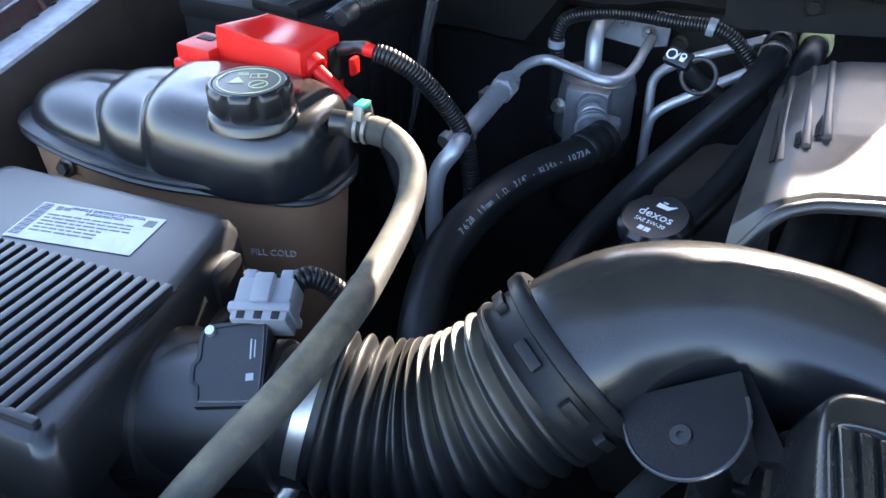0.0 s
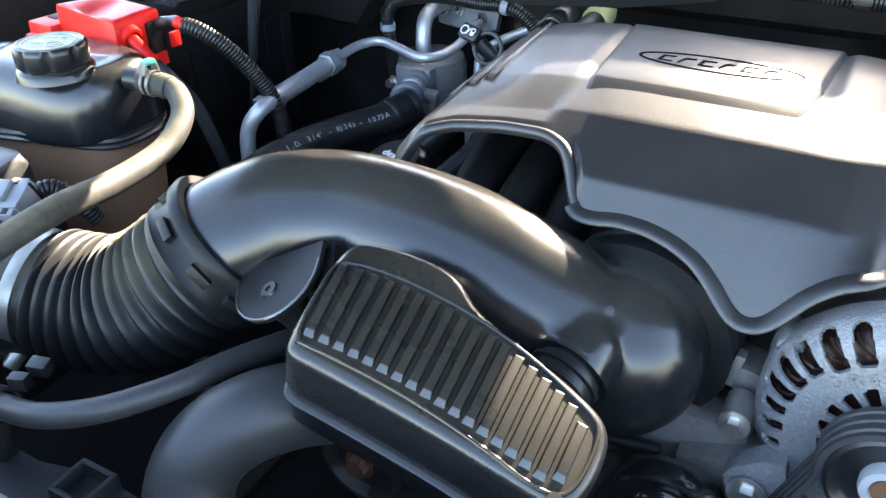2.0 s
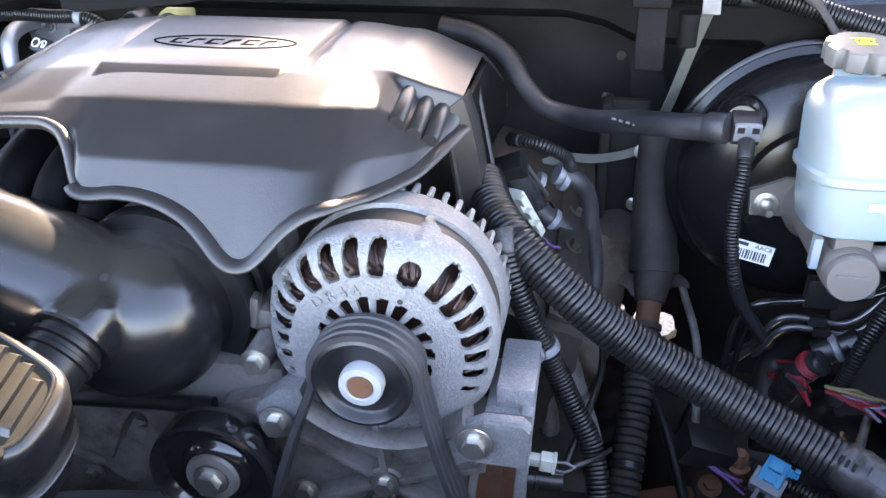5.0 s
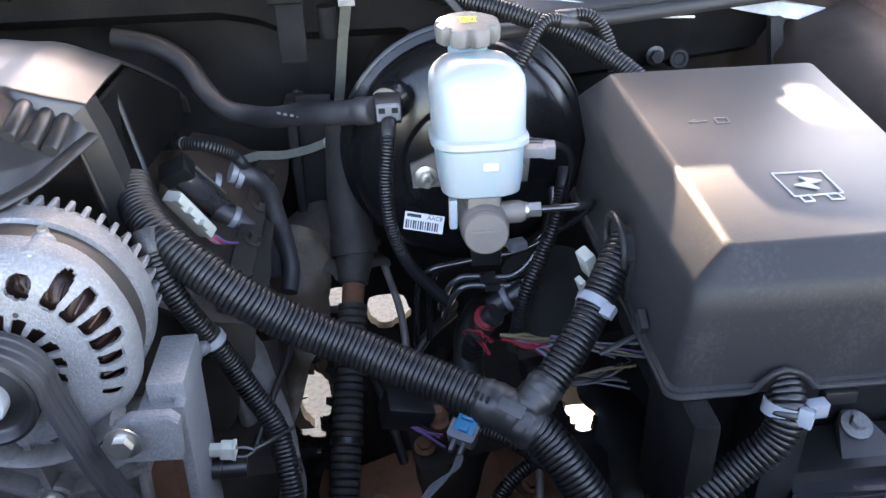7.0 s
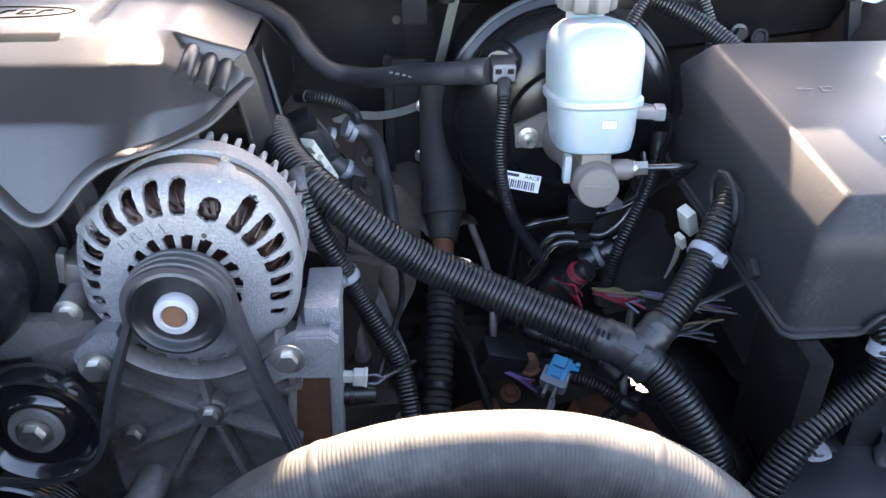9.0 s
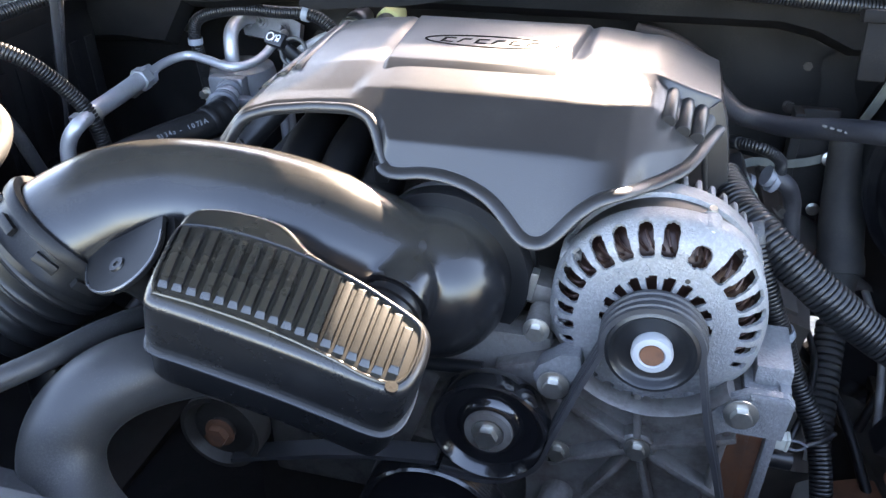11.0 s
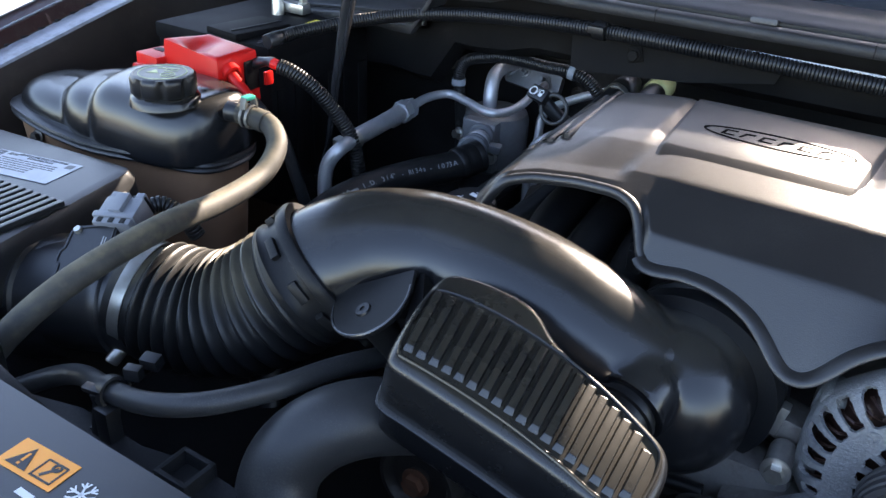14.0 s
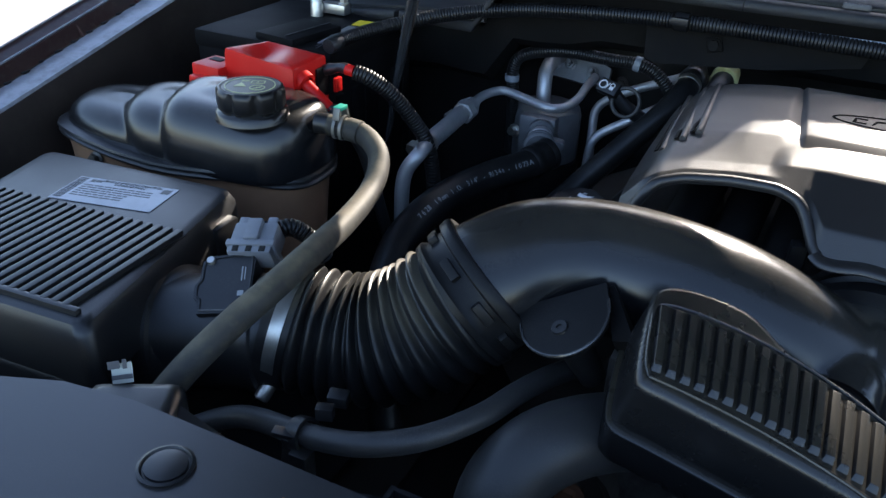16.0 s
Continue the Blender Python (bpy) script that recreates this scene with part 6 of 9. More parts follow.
def terminal_cover():
    e = thing("terminal_cover", "bright red plastic battery terminal cover", "terminal cover", (-0.62, 0.04, 1.03))
    FL, FR, BR, BL = Vector((-0.668, 0.009, 1.0875)), Vector((-0.571, -0.003, 1.0825)), Vector((-0.567, 0.052, 1.0845)), Vector((-0.650, 0.061, 1.0860))
    m = pose(-0.612, 0.028, 1.036, 0, 0, -6)
    # top with a swept hollow behind its raised front edge
    bm = bmesh.new()
    nu, nv = 24, 16
    top = []
    for j in range(nv + 1):
        v, row = j / nv, []
        for i in range(nu + 1):
            u = i / nu
            p = FL.lerp(FR, u).lerp(BL.lerp(BR, u), v)
            hollow = math.exp(-((u - 0.24 - 0.25 * (1 - v)) / 0.20) ** 2) * min(1.0, v / 0.14) * (1 - v ** 3)
            edge = min(u, 1 - u, v, 1 - v)
            row.append(bm.verts.new(p - Vector((0, 0, 0.0085 * hollow + (0.0016 if edge < 1e-6 else 0.0)))))
        top.append(row)
    for A, B in zip(top, top[1:]):
        for k in range(nu):
            bm.faces.new((A[k], A[k + 1], B[k + 1], B[k]))
    rim = top[0] + [r[-1] for r in top[1:]] + top[-1][-2::-1] + [r[0] for r in top[-2:0:-1]]
    last = rim
    mid = (FL + FR + BR + BL) / 4
    for grow, z in ((1.02, 1.0805), (1.045, 1.05), (1.06, 1.024)):
        ring = [bm.verts.new((mid.x + (v.co.x - mid.x) * grow, mid.y + (v.co.y - mid.y) * grow, min(z, v.co.z - 0.001))) for v in rim]
        for k in range(len(rim)):
            bm.faces.new((last[k], last[(k + 1) % len(rim)], ring[(k + 1) % len(rim)], ring[k]))
        last = ring
    bm.faces.new(last)
    part("shell", bm, M_RED, e)
    part("wing", block((0.044, 0.040, 0.036), pose(-0.688, 0.016, 1.048, 0, 0, -6), 0.0025, 2, 0.94), M_RED, e)
    part("wing_foot", block((0.040, 0.028, 0.030), pose(-0.690, 0.002, 1.039, 0, 0, -6), 0.003, 2, 0.92), M_RED, e)
    # no hole is cut; a proud dark block paints the opening's shade
    part("opening_shade", block((0.003, 0.022, 0.034), pose(-0.5645, 0.042, 1.056, 0, 0, 2), 0.001), M_BATTERY, e, "dark block painting the shade of the cable opening")
    part("hinge_tab", block((0.005, 0.012, 0.016), pose(-0.556, 0.060, 1.050), 0.0015), M_RED, e)
    part("cable_boss", lathe([(0.0115, -0.006), (0.0115, 0.003), (0.0085, 0.004), (0.0085, -0.004)], (-0.566, 0.012, 1.0640), (0.86, -0.15, -0.40), 24), M_RED, e)
    part("latch_mark", block((0.018, 0.010, 0.001), pose(-0.692, 0.022, 1.0664, 0, 0, -6), 0.0004), M_DARK, e)
    return e


terminal_cover()
e = thing("battery_cable", "red battery lead leaving the terminal cover", "cable", (-0.565, 0.005, 1.06))
part("cable", tube([(-0.570, 0.012, 1.066), (-0.561, 0.010, 1.061), (-0.545, 0.006, 1.053), (-0.526, 0.002, 1.042)], 0.0064, 14), M_RED, e)
part("black_sleeve", tube([(-0.529, 0.003, 1.0435), (-0.514, 0.004, 1.032), (-0.500, 0.018, 1.00), (-0.492, 0.03, 0.95), (-0.48, 0.05, 0.86)], 0.0072, 14), M_TAPE, e)
e = thing("cable_lug", "black cable lug with red band at the battery", "cable", (-0.556, 0.045, 1.066))
part("lug_body", tube([(-0.570, 0.046, 1.066), (-0.558, 0.049, 1.070), (-0.545, 0.050, 1.0735), (-0.534, 0.048, 1.0735)], lambda q: 0.0050 + 0.0016 * math.sin(q * 5.0) ** 2, 14), M_PLASTIC, e)
part("red_band", lathe([(0.0058, -0.005), (0.0062, -0.005), (0.0062, 0.005), (0.0058, 0.005)], (-0.531, 0.0478, 1.073), (1, 0.05, -0.1), 20), M_RED, e)
conduit_thing("battery_loom", [(-0.526, 0.0470, 1.0725), (-0.510, 0.0530, 1.0665), (-0.490, 0.066, 1.048), (-0.470, 0.083, 1.014), (-0.456, 0.090, 0.985), (-0.450, 0.095, 0.935), (-0.445, 0.09, 0.87)], 0.0088, "black corrugated battery loom arching down", pitch=0.0036, wrap=False)
conduit_thing("cowl_loom", [(-0.592, 0.100, 1.078), (-0.585, 0.140, 1.082), (-0.545, 0.195, 1.092), (-0.48, 0.225, 1.106), (-0.40, 0.235, 1.118), (-0.31, 0.233, 1.126), (-0.222, 0.230, 1.130), (-0.10, 0.222, 1.131), (0.0, 0.225, 1.128), (0.089, 0.228, 1.125), (0.22, 0.24, 1.12), (0.34, 0.25, 1.11), (0.45, 0.27, 1.10)], 0.0085, "long black corrugated loom clipped under the cowl edge", pitch=0.0036)
tie("black loom clip under the cowl", (-0.222, 0.230, 1.130), (1, 0, 0), 0.0088, M_PLASTIC, 0.014)
tie("black loom clip under the cowl", (0.089, 0.228, 1.125), (1, 0, 0), 0.0088, M_PLASTIC, 0.012)

# glossy brace rising past the battery
e = thing("brace_bar", "glossy black brace bar beside the battery", "brace", (-0.50, 0.1, 0.9))
bm = bmesh.new()
path, L = spline([(-0.577, 0.16, 0.88), (-0.552, 0.16, 0.943), (-0.536, 0.16, 1.03), (-0.519, 0.16, 1.11), (-0.508, 0.165, 1.17)], 0.01)
sweep(bm, path, [0.0035 + 0.0085 * min(1.0, i / len(path) * 1.25) for i in range(len(path))], 16, (1.0, 0.45))
part("bar", bm, M_BAR, e)
part("bar_foot", block((0.03, 0.02, 0.06), pose(-0.580, 0.16, 0.86, 0, -10, 0), 0.003), M_GLOSS, e)

# ---- refrigerant pipes and accumulator ----
T1 = [(-0.468, 0.052, 0.86), (-0.470, 0.053, 0.92), (-0.467, 0.055, 0.962), (-0.455, 0.065, 0.985), (-0.461, 0.112, 0.986)]
e = thing("refrigerant_pipe", "bent aluminium refrigerant pipe with hex fitting", "pipe", (-0.46, 0.1, 0.95))
part("lower_pipe", tube(T1, 0.0085, 18, 0.004), M_ALU, e)
part("upper_pipe", tube([(-0.461, 0.100, 0.986), (-0.462, 0.150, 0.988), (-0.463, 0.200, 0.991)], 0.0105, 18, 0.006), M_ALU, e)
part("joint_collar", lathe([(0.012, -0.006), (0.012, 0.006)], (-0.460, 0.095, 0.985), (0, 1, 0.05), 24), M_STEEL, e)
a = Vector((-0.03, 1, 0.03)).normalized()
hexp = [(0.0145 * math.cos(math.pi / 3 * k), 0.0145 * math.sin(math.pi / 3 * k)) for k in range(6)]
part("hex_fitting", merge(prism(hexp, 0.014, frame_at((-0.463, 0.196, 0.9905), a, (1, 0, 0)), 0.001), prism([(x * 0.9, y * 0.9) for x, y in hexp], 0.010, frame_at((-0.4635, 0.213, 0.991), a, (1, 0, 0.4)), 0.001)), M_ALU, e)
part("thin_pipe", tube([(-0.464, 0.22, 0.992), (-0.462, 0.262, 0.995), (-0.446, 0.288, 0.996), (-0.415, 0.283, 0.993), (-0.378, 0.270, 0.991), (-0.360, 0.285, 0.990), (-0.353, 0.318, 0.993), (-0.352, 0.350, 1.000), (-0.352, 0.385, 1.004)], 0.0058, 16, 0.004), M_ALU, e)


def accumulator():
    e = thing("accumulator", "dull aluminium refrigerant accumulator with block fitting on top", "accumulator", (-0.40, 0.33, 0.75))
    c = Vector((-0.398, 0.335, 0.80))
    part("canister", lathe([(0.0, 0.0), (0.042, 0.0), (0.046, 0.005), (0.046, 0.10)], c, (0, 0, 1), 40), M_PLASTIC, e)
    part("head", merge(lathe([(0.045, 0.10), (0.046, 0.105), (0.046, 0.160), (0.043, 0.170), (0.034, 0.174), (0.0, 0.175)], c, (0, 0, 1), 40)), M_ALUDULL, e)
    part("front_flat", block((0.050, 0.018, 0.070), pose(-0.392, 0.285, 0.938), 0.004, 2), M_ALUDULL, e)
    p0, pa = Vector((-0.388, 0.285, 0.957)), Vector((0.30, -0.93, 0.0)).normalized()
    port = part("port", lathe([(0.0150, -0.015), (0.0150, 0.008), (0.0125, 0.010), (0.0125, 0.070), (0.0165, 0.072), (0.0165, 0.090)], p0, pa, 32), M_ALUDULL, e)
    for d0, r0, w0 in ((0.014, 0.0175, 0.009), (0.034, 0.0160, 0.012), (0.054, 0.0182, 0.007), (0.066, 0.0200, 0.006)):
        part("port_collar", lathe([(0.0120, d0), (r0 - 0.0012, d0), (r0, d0 + 0.0012), (r0, d0 + w0 - 0.0012), (r0 - 0.0012, d0 + w0), (0.0120, d0 + w0)], p0, pa, 32), M_ALU if d0 == 0.034 else M_ALUDULL, port)
    part("port_ear", block((0.026, 0.012, 0.018), frame_at(p0 + pa * 0.034 + Vector((0.018, 0.004, -0.006)), pa, (1, 0.3, -0.2)), 0.004), M_ALUDULL, e)
    part("shoulder_step", lathe([(0.046, 0.150), (0.0475, 0.152), (0.0475, 0.158), (0.046, 0.160)], c, (0, 0, 1), 6), M_ALUDULL, e)
    part("stud_nut", hexbolt((-0.362, 0.258, 0.936), (0.3, -0.9, 0.1), 0.007, 0.010, 0.010), M_STEEL, e)
    part("stud_nut", hexbolt((-0.424, 0.282, 0.947), (-0.3, -0.9, 0.1), 0.006, 0.008, 0.009), M_STEEL, e)
    part("clamp_strap", lathe([(0.047, 0.08), (0.0485, 0.08), (0.0485, 0.095), (0.047, 0.095)], c, (0, 0, 1), 40), M_PLASTIC, e)
    part("inlet_pipe", tube([(-0.400, 0.320, 0.965), (-0.402, 0.322, 0.995), (-0.406, 0.338, 1.018), (-0.408, 0.375, 1.024), (-0.408, 0.40, 1.02)], 0.0098, 18, 0.004), M_ALU, e)
    return e


accumulator()
e = thing("pipe_block", "aluminium connection block bolted to the firewall", "connector block", (-0.38, 0.41, 1.0))
m = frame_at((-0.382, 0.405, 1.006), (0.1, -0.9, 0.42), (1, 0.1, 0))
part("block", prism([(-0.035, -0.014), (0.020, -0.022), (0.045, -0.016), (0.046, 0.004), (0.020, 0.016), (-0.030, 0.018), (-0.042, 0.006)], 0.016, m @ pose(0, 0, -0.008), 0.003), M_ALUDULL, e)
for x, y in ((-0.010, 0.004), (0.022, -0.004), (-0.032, 0.002)):
    part("nut", merge(hexbolt(m @ Vector((x, y, 0.008)), m.to_3x3() @ Vector((0, 0, 1)), 0.0060, 0.006, 0.0085), lathe([(0.0, 0.018), (0.0026, 0.018), (0.0032, 0.016), (0.0032, 0.0)], m @ Vector((x, y, 0.008)), m.to_3x3() @ Vector((0, 0, 1)), 14)), M_ALUDULL, e)
e = thing("service_port_cap", "black service port cap with white symbols on a rubber strap", "cap", (-0.30, 0.25, 1.03))
cn = frame_at((-0.2965, 0.250, 1.0365), (-0.15, -0.7, 0.7), (0.86, 0.1, -0.45)) @ Matrix.Diagonal((0.68, 0.72, 0.8, 1.0))
cap = part("cap", block((0.040, 0.024, 0.014), cn, 0.003), M_PLASTIC, e)
part("ring_symbol", lathe([(0.0042, 0), (0.0056, 0), (0.0056, 0.0004), (0.0042, 0.0004), (0.0042, 0)], cn @ Vector((-0.010, 0.0, 0.0072)), cn.to_3x3() @ Vector((0, 0, 1)), 24), M_PRINT, cap)
part("slash_symbol", block((0.0012, 0.013, 0.0004), cn @ pose(-0.001, 0, 0.0073, 0, 0, -20), 0), M_PRINT, cap)
part("lock_symbol", merge(block((0.0075, 0.006, 0.0004), cn @ pose(0.008, -0.002, 0.0073), 0), lathe([(0.0022, 0), (0.0032, 0), (0.0032, 0.0004), (0.0022, 0.0004), (0.0022, 0)], cn @ Vector((0.008, 0.003, 0.0072)), cn.to_3x3() @ Vector((0, 0, 1)), 20)), M_PRINT, cap)
part("strap_stem", tube([(-0.291, 0.252, 1.030), (-0.280, 0.256, 1.018), (-0.262, 0.262, 1.005), (-0.235, 0.270, 0.990)], 0.0085, 16), M_PLASTIC, e)
bm = bmesh.new()
RING = Vector((-0.274, 0.246, 1.0240))
ringp = [Vector((RING.x + 0.0165 * math.cos(t), RING.y + 0.004 * math.sin(t), RING.z + 0.0165 * math.sin(t))) for t in [2 * math.pi * k / 40 for k in range(41)]]
sweep(bm, ringp, 0.0024, 10)
part("strap_ring", bm, M_RADHOSE, e)
for pts, lab in (([(-0.325, 0.300, 0.86), (-0.326, 0.302, 0.925), (-0.318, 0.305, 0.952), (-0.285, 0.315, 0.975), (-0.235, 0.33, 1.005), (-0.20, 0.34, 1.02)], "slim aluminium pipe rising beside the accumulator"), ([(-0.330, 0.33, 0.86), (-0.336, 0.345, 0.945), (-0.335, 0.350, 0.972), (-0.318, 0.35, 0.990), (-0.285, 0.345, 1.010), (-0.245, 0.345, 1.028), (-0.215, 0.35, 1.040)], "slim aluminium pipe with two bends")):
    e = thing("coolant_pipe", lab, "pipe", pts[0], "aluminium pipes")
    part("pipe", tube(pts, 0.0058, 16, 0.004), M_ALU, e)
conduit_thing("heater_loom", [(-0.445, 0.325, 0.90), (-0.4380, 0.303, 0.985), (-0.4400, 0.30, 1.020), (-0.4295, 0.30, 1.0420), (-0.3958, 0.30, 1.0535), (-0.3595, 0.30, 1.0575), (-0.3117, 0.30, 1.0560), (-0.2775, 0.30, 1.0560), (-0.2533, 0.30, 1.0470), (-0.2284, 0.30, 1.0215), (-0.215, 0.31, 0.985)], 0.0078, "black corrugated loom over the pipe block", pitch=0.0034)
tie("pale grey tape on the loom", (-0.4400, 0.300, 1.012), (0.0, 0, 1), 0.008, M_TAG, 0.008, "tape_band", False)
tie("pale grey tape on the loom", (-0.2775, 0.300, 1.0560), (0.95, 0.0, -0.15), 0.008, M_TAG, 0.008, "tape_band", False)
bolt_thing((-0.537, 0.440, 0.990), (0, -1, 0.1), 0.007, 0.012, 0.011, "zinc bolt on the firewall")

# oil filler cap
def oil_cap():
    e = thing("oil_filler_cap", "black scalloped oil filler cap with white oil can symbol", "cap", (-0.255, 0.02, 0.97))
    n = Vector((-0.10, -0.22, 1)).normalized()
    c = Vector((-0.256, 0.018, 0.988))
    cap = part("cap", lathe([(0.024, -0.009), (0.0295, -0.008), (0.0305, -0.002), (0.0295, 0.004), (0.0255, 0.007), (0.024, 0.0065), (0.0, 0.0065)], c, n, 96, 8, 0.0032, (1, 3)), M_PLASTIC, e)
    part("neck", lathe([(0.020, -0.05), (0.020, -0.012)], c, n, 32), M_PLASTIC, e)
    m = frame_at(c + n * 0.0068, n, (0.93, -0.30, 0.0))
    text_part("dexos", 0.0125, m @ pose(0, 0.001, 0), M_PRINT, cap, "cap_word", 0.0002)
    text_part("SAE 5W-30", 0.0056, m @ pose(0, -0.0085, 0), M_PRINT, cap, "cap_grade", 0.0002)
    part("oil_can_symbol", merge(prism([(-0.006, -0.003), (0.005, -0.003), (0.010, 0.004), (0.004, 0.001), (-0.006, 0.002)], 0.0003, m @ pose(0, 0.0135, 0), 0), block((0.004, 0.0012, 0.0003), m @ pose(-0.001, 0.0175, 0), 0)), M_PRINT, cap)
    part("book_symbol", merge(block((0.0045, 0.0045, 0.0003), m @ pose(-0.0028, -0.0165, 0), 0), block((0.0045, 0.0045, 0.0003), m @ pose(0.0028, -0.0165, 0), 0)), M_PRINT, cap)
    return e


oil_cap()

# ---- stickers and plugs on the front cover ----
def cover_sticker(cx, cy, w, h, rz, name, label, material):
    e = thing(name, label, "sticker", (cx, cy, 1.0202))
    m = pose(cx, cy, 1.0204, 0, 0, rz)
    sh = part("sheet", block((w, h, 0.0003), m, 0), material, e)
    return e, sh, m


e, sh, m = cover_sticker(-0.243, -0.455, 0.044, 0.021, 3, "warning_sticker", "orange warning sticker with black symbols", M_ORANGE)
part("triangle_symbol", merge(prism([(-0.017, -0.0075), (-0.001, -0.0075), (-0.009, 0.0075)], 0.0003, m @ pose(0, 0, 0.0002), 0)), M_INK, sh, smooth=False)
part("exclamation_mark", merge(block((0.0016, 0.006, 0.0003), m @ pose(-0.009, 0.0, 0.0006), 0), block((0.0016, 0.0016, 0.0003), m @ pose(-0.009, -0.0052, 0.0006), 0)), M_ORANGE, sh, smooth=False)
part("manual_symbol", merge(block((0.007, 0.0012, 0.0003), m @ pose(0.0065, 0.0055, 0.0003), 0), block((0.007, 0.0012, 0.0003), m @ pose(0.0145, 0.0055, 0.0003), 0), block((0.016, 0.0012, 0.0003), m @ pose(0.0105, -0.007, 0.0003), 0), block((0.0012, 0.013, 0.0003), m @ pose(0.003, -0.001, 0.0003), 0), block((0.0012, 0.013, 0.0003), m @ pose(0.018, -0.001, 0.0003), 0), block((0.002, 0.010, 0.0003), m @ pose(0.0105, -0.001, 0.0003, 0, 0, -35), 0), lathe([(0.0015, 0), (0.0032, 0), (0.0032, 0.0004), (0.0015, 0.0004), (0.0015, 0)], m @ Vector((0.0125, 0.003, 0.0002)), (0, 0, 1), 16)), M_INK, sh, smooth=False)
e = thing("refrigerant_notice", "white printed refrigerant notice on the black cover", "notice", (-0.19, -0.455, 1.0202))
m = pose(-0.205, -0.456, 1.0204, 0, 0, 0)
bms = []
for k in range(3):
    bms.append(block((0.017, 0.0011, 0.0003), m @ pose(0, 0, 0, 0, 0, 60 * k), 0))
    for s in (-1, 1):
        for q in (-1, 1):
            bms.append(block((0.004, 0.0009, 0.0003), m @ pose(0, 0, 0, 0, 0, 60 * k) @ pose(s * 0.0062, q * 0.0014, 0, 0, 0, s * q * 40), 0))
part("snowflake_symbol", merge(*bms), M_PRINT, e, smooth=False)
part("green_symbol", merge(block((0.0022, 0.009, 0.0003), m @ pose(0.016, -0.010, 0), 0), block((0.0022, 0.009, 0.0003), m @ pose(0.023, -0.010, 0), 0), block((0.006, 0.002, 0.0003), m @ pose(0.0195, -0.010, 0), 0)), M_GREEN, e, smooth=False)
text_part("R-134a  PAG oil", 0.0058, m @ pose(0.052, 0.002, 0), M_PRINT, e, "notice_words")
text_part("R-134a", 0.0058, m @ pose(0.037, -0.0085, 0), M_PRINT, e, "notice_words")
bars(m, [(0.080, 0.002, 0.03, 0.004), (0.050, -0.0085, 0.02, 0.004), (-0.03, -0.016, 0.012, 0.004)], M_PRINT, e)
for x, y in ((-0.334, -0.457), (0.10, -0.46), (0.34, -0.46)):
    e = thing("push_plug", "round black push plug in the cover", "plug", (x, y, 1.02), "push plugs")
    part("plug_ring", lathe([(0.0150, -0.001), (0.0158, 0.0012), (0.0140, 0.0018), (0.0128, 0.0002)], (x, y, 1.0205), (0, 0, 1), 36), M_PLASTIC, e)
    part("plug_dome", lathe([(0.0124, -0.001), (0.0118, 0.0016), (0.008, 0.0024), (0.0, 0.0026)], (x, y, 1.0204), (0, 0, 1), 32), M_PLASTIC, e)
e = thing("radiator_neck", "black plastic hose guide at the corner of the radiator", "guide", (-0.40, -0.42, 0.96))
part("guide_body", merge(block((0.06, 0.05, 0.06), pose(-0.395, -0.425, 0.985, 0, 0, 28), 0.010, 3), block((0.10, 0.02, 0.05), pose(-0.345, -0.415, 0.975, 0, 18, 0), 0.004)), M_PLASTIC, e)
part("paper_tag", block((0.014, 0.0006, 0.013), pose(-0.420, -0.404, 1.015, -30, -12, 25), 0), M_CREAM, e, "small white paper tag with dark print")
bars(pose(-0.418, -0.4047, 1.0182, 60, -12, 25), [(-0.010, 0.004, 0.008, 0.005), (0.0, 0.004, 0.003, 0.006), (-0.008, -0.004, 0.014, 0.003)], M_INK, e)
e = thing("idler_pulley", "rusty steel idler pulley deep under the resonator", "pulley", (-0.178, -0.178, 0.818))
part("pulley", lathe([(0.036, -0.012), (0.038, -0.012), (0.038, 0.012), (0.034, 0.012), (0.028, 0.004), (0.012, 0.004), (0.012, 0.010), (0.0, 0.010)], (-0.178, -0.168, 0.818), (0, -1, 0.05), 40), M_BLOCK, e)
part("bolt_head", hexbolt((-0.178, -0.178, 0.819), (0, -1, 0.05), 0.010, 0.008, 0.014), M_RUST, e)

e = thing("line_union", "steel hex union in the refrigerant line", "pipe fitting", (-0.468, 0.215, 0.986))
for c_, w_ in (((-0.4640, 0.2230, 0.9900), 0.0125), ((-0.4740, 0.2045, 0.9815), 0.0115)):
    hx = [(w_ * math.cos(radians(a)), w_ * math.sin(radians(a))) for a in range(0, 360, 60)]
    part("hex_nut", prism(hx, 0.013, frame_at(Vector(c_), Vector((-0.46, -0.80, -0.38)), Vector((0.8, -0.5, 0.1))), 0.001), M_STEEL, e)
e = thing("line_union", "small steel nut at the elbow of the refrigerant line", "pipe fitting", (-0.470, 0.091, 0.981))
part("hex_nut", prism([(0.0105 * math.cos(radians(a)), 0.0105 * math.sin(radians(a))) for a in range(0, 360, 60)], 0.010, frame_at(Vector((-0.470, 0.091, 0.981)), Vector((-0.3, -0.9, -0.3)), Vector((0.9, -0.3, 0.1))), 0.001), M_STEEL, e)

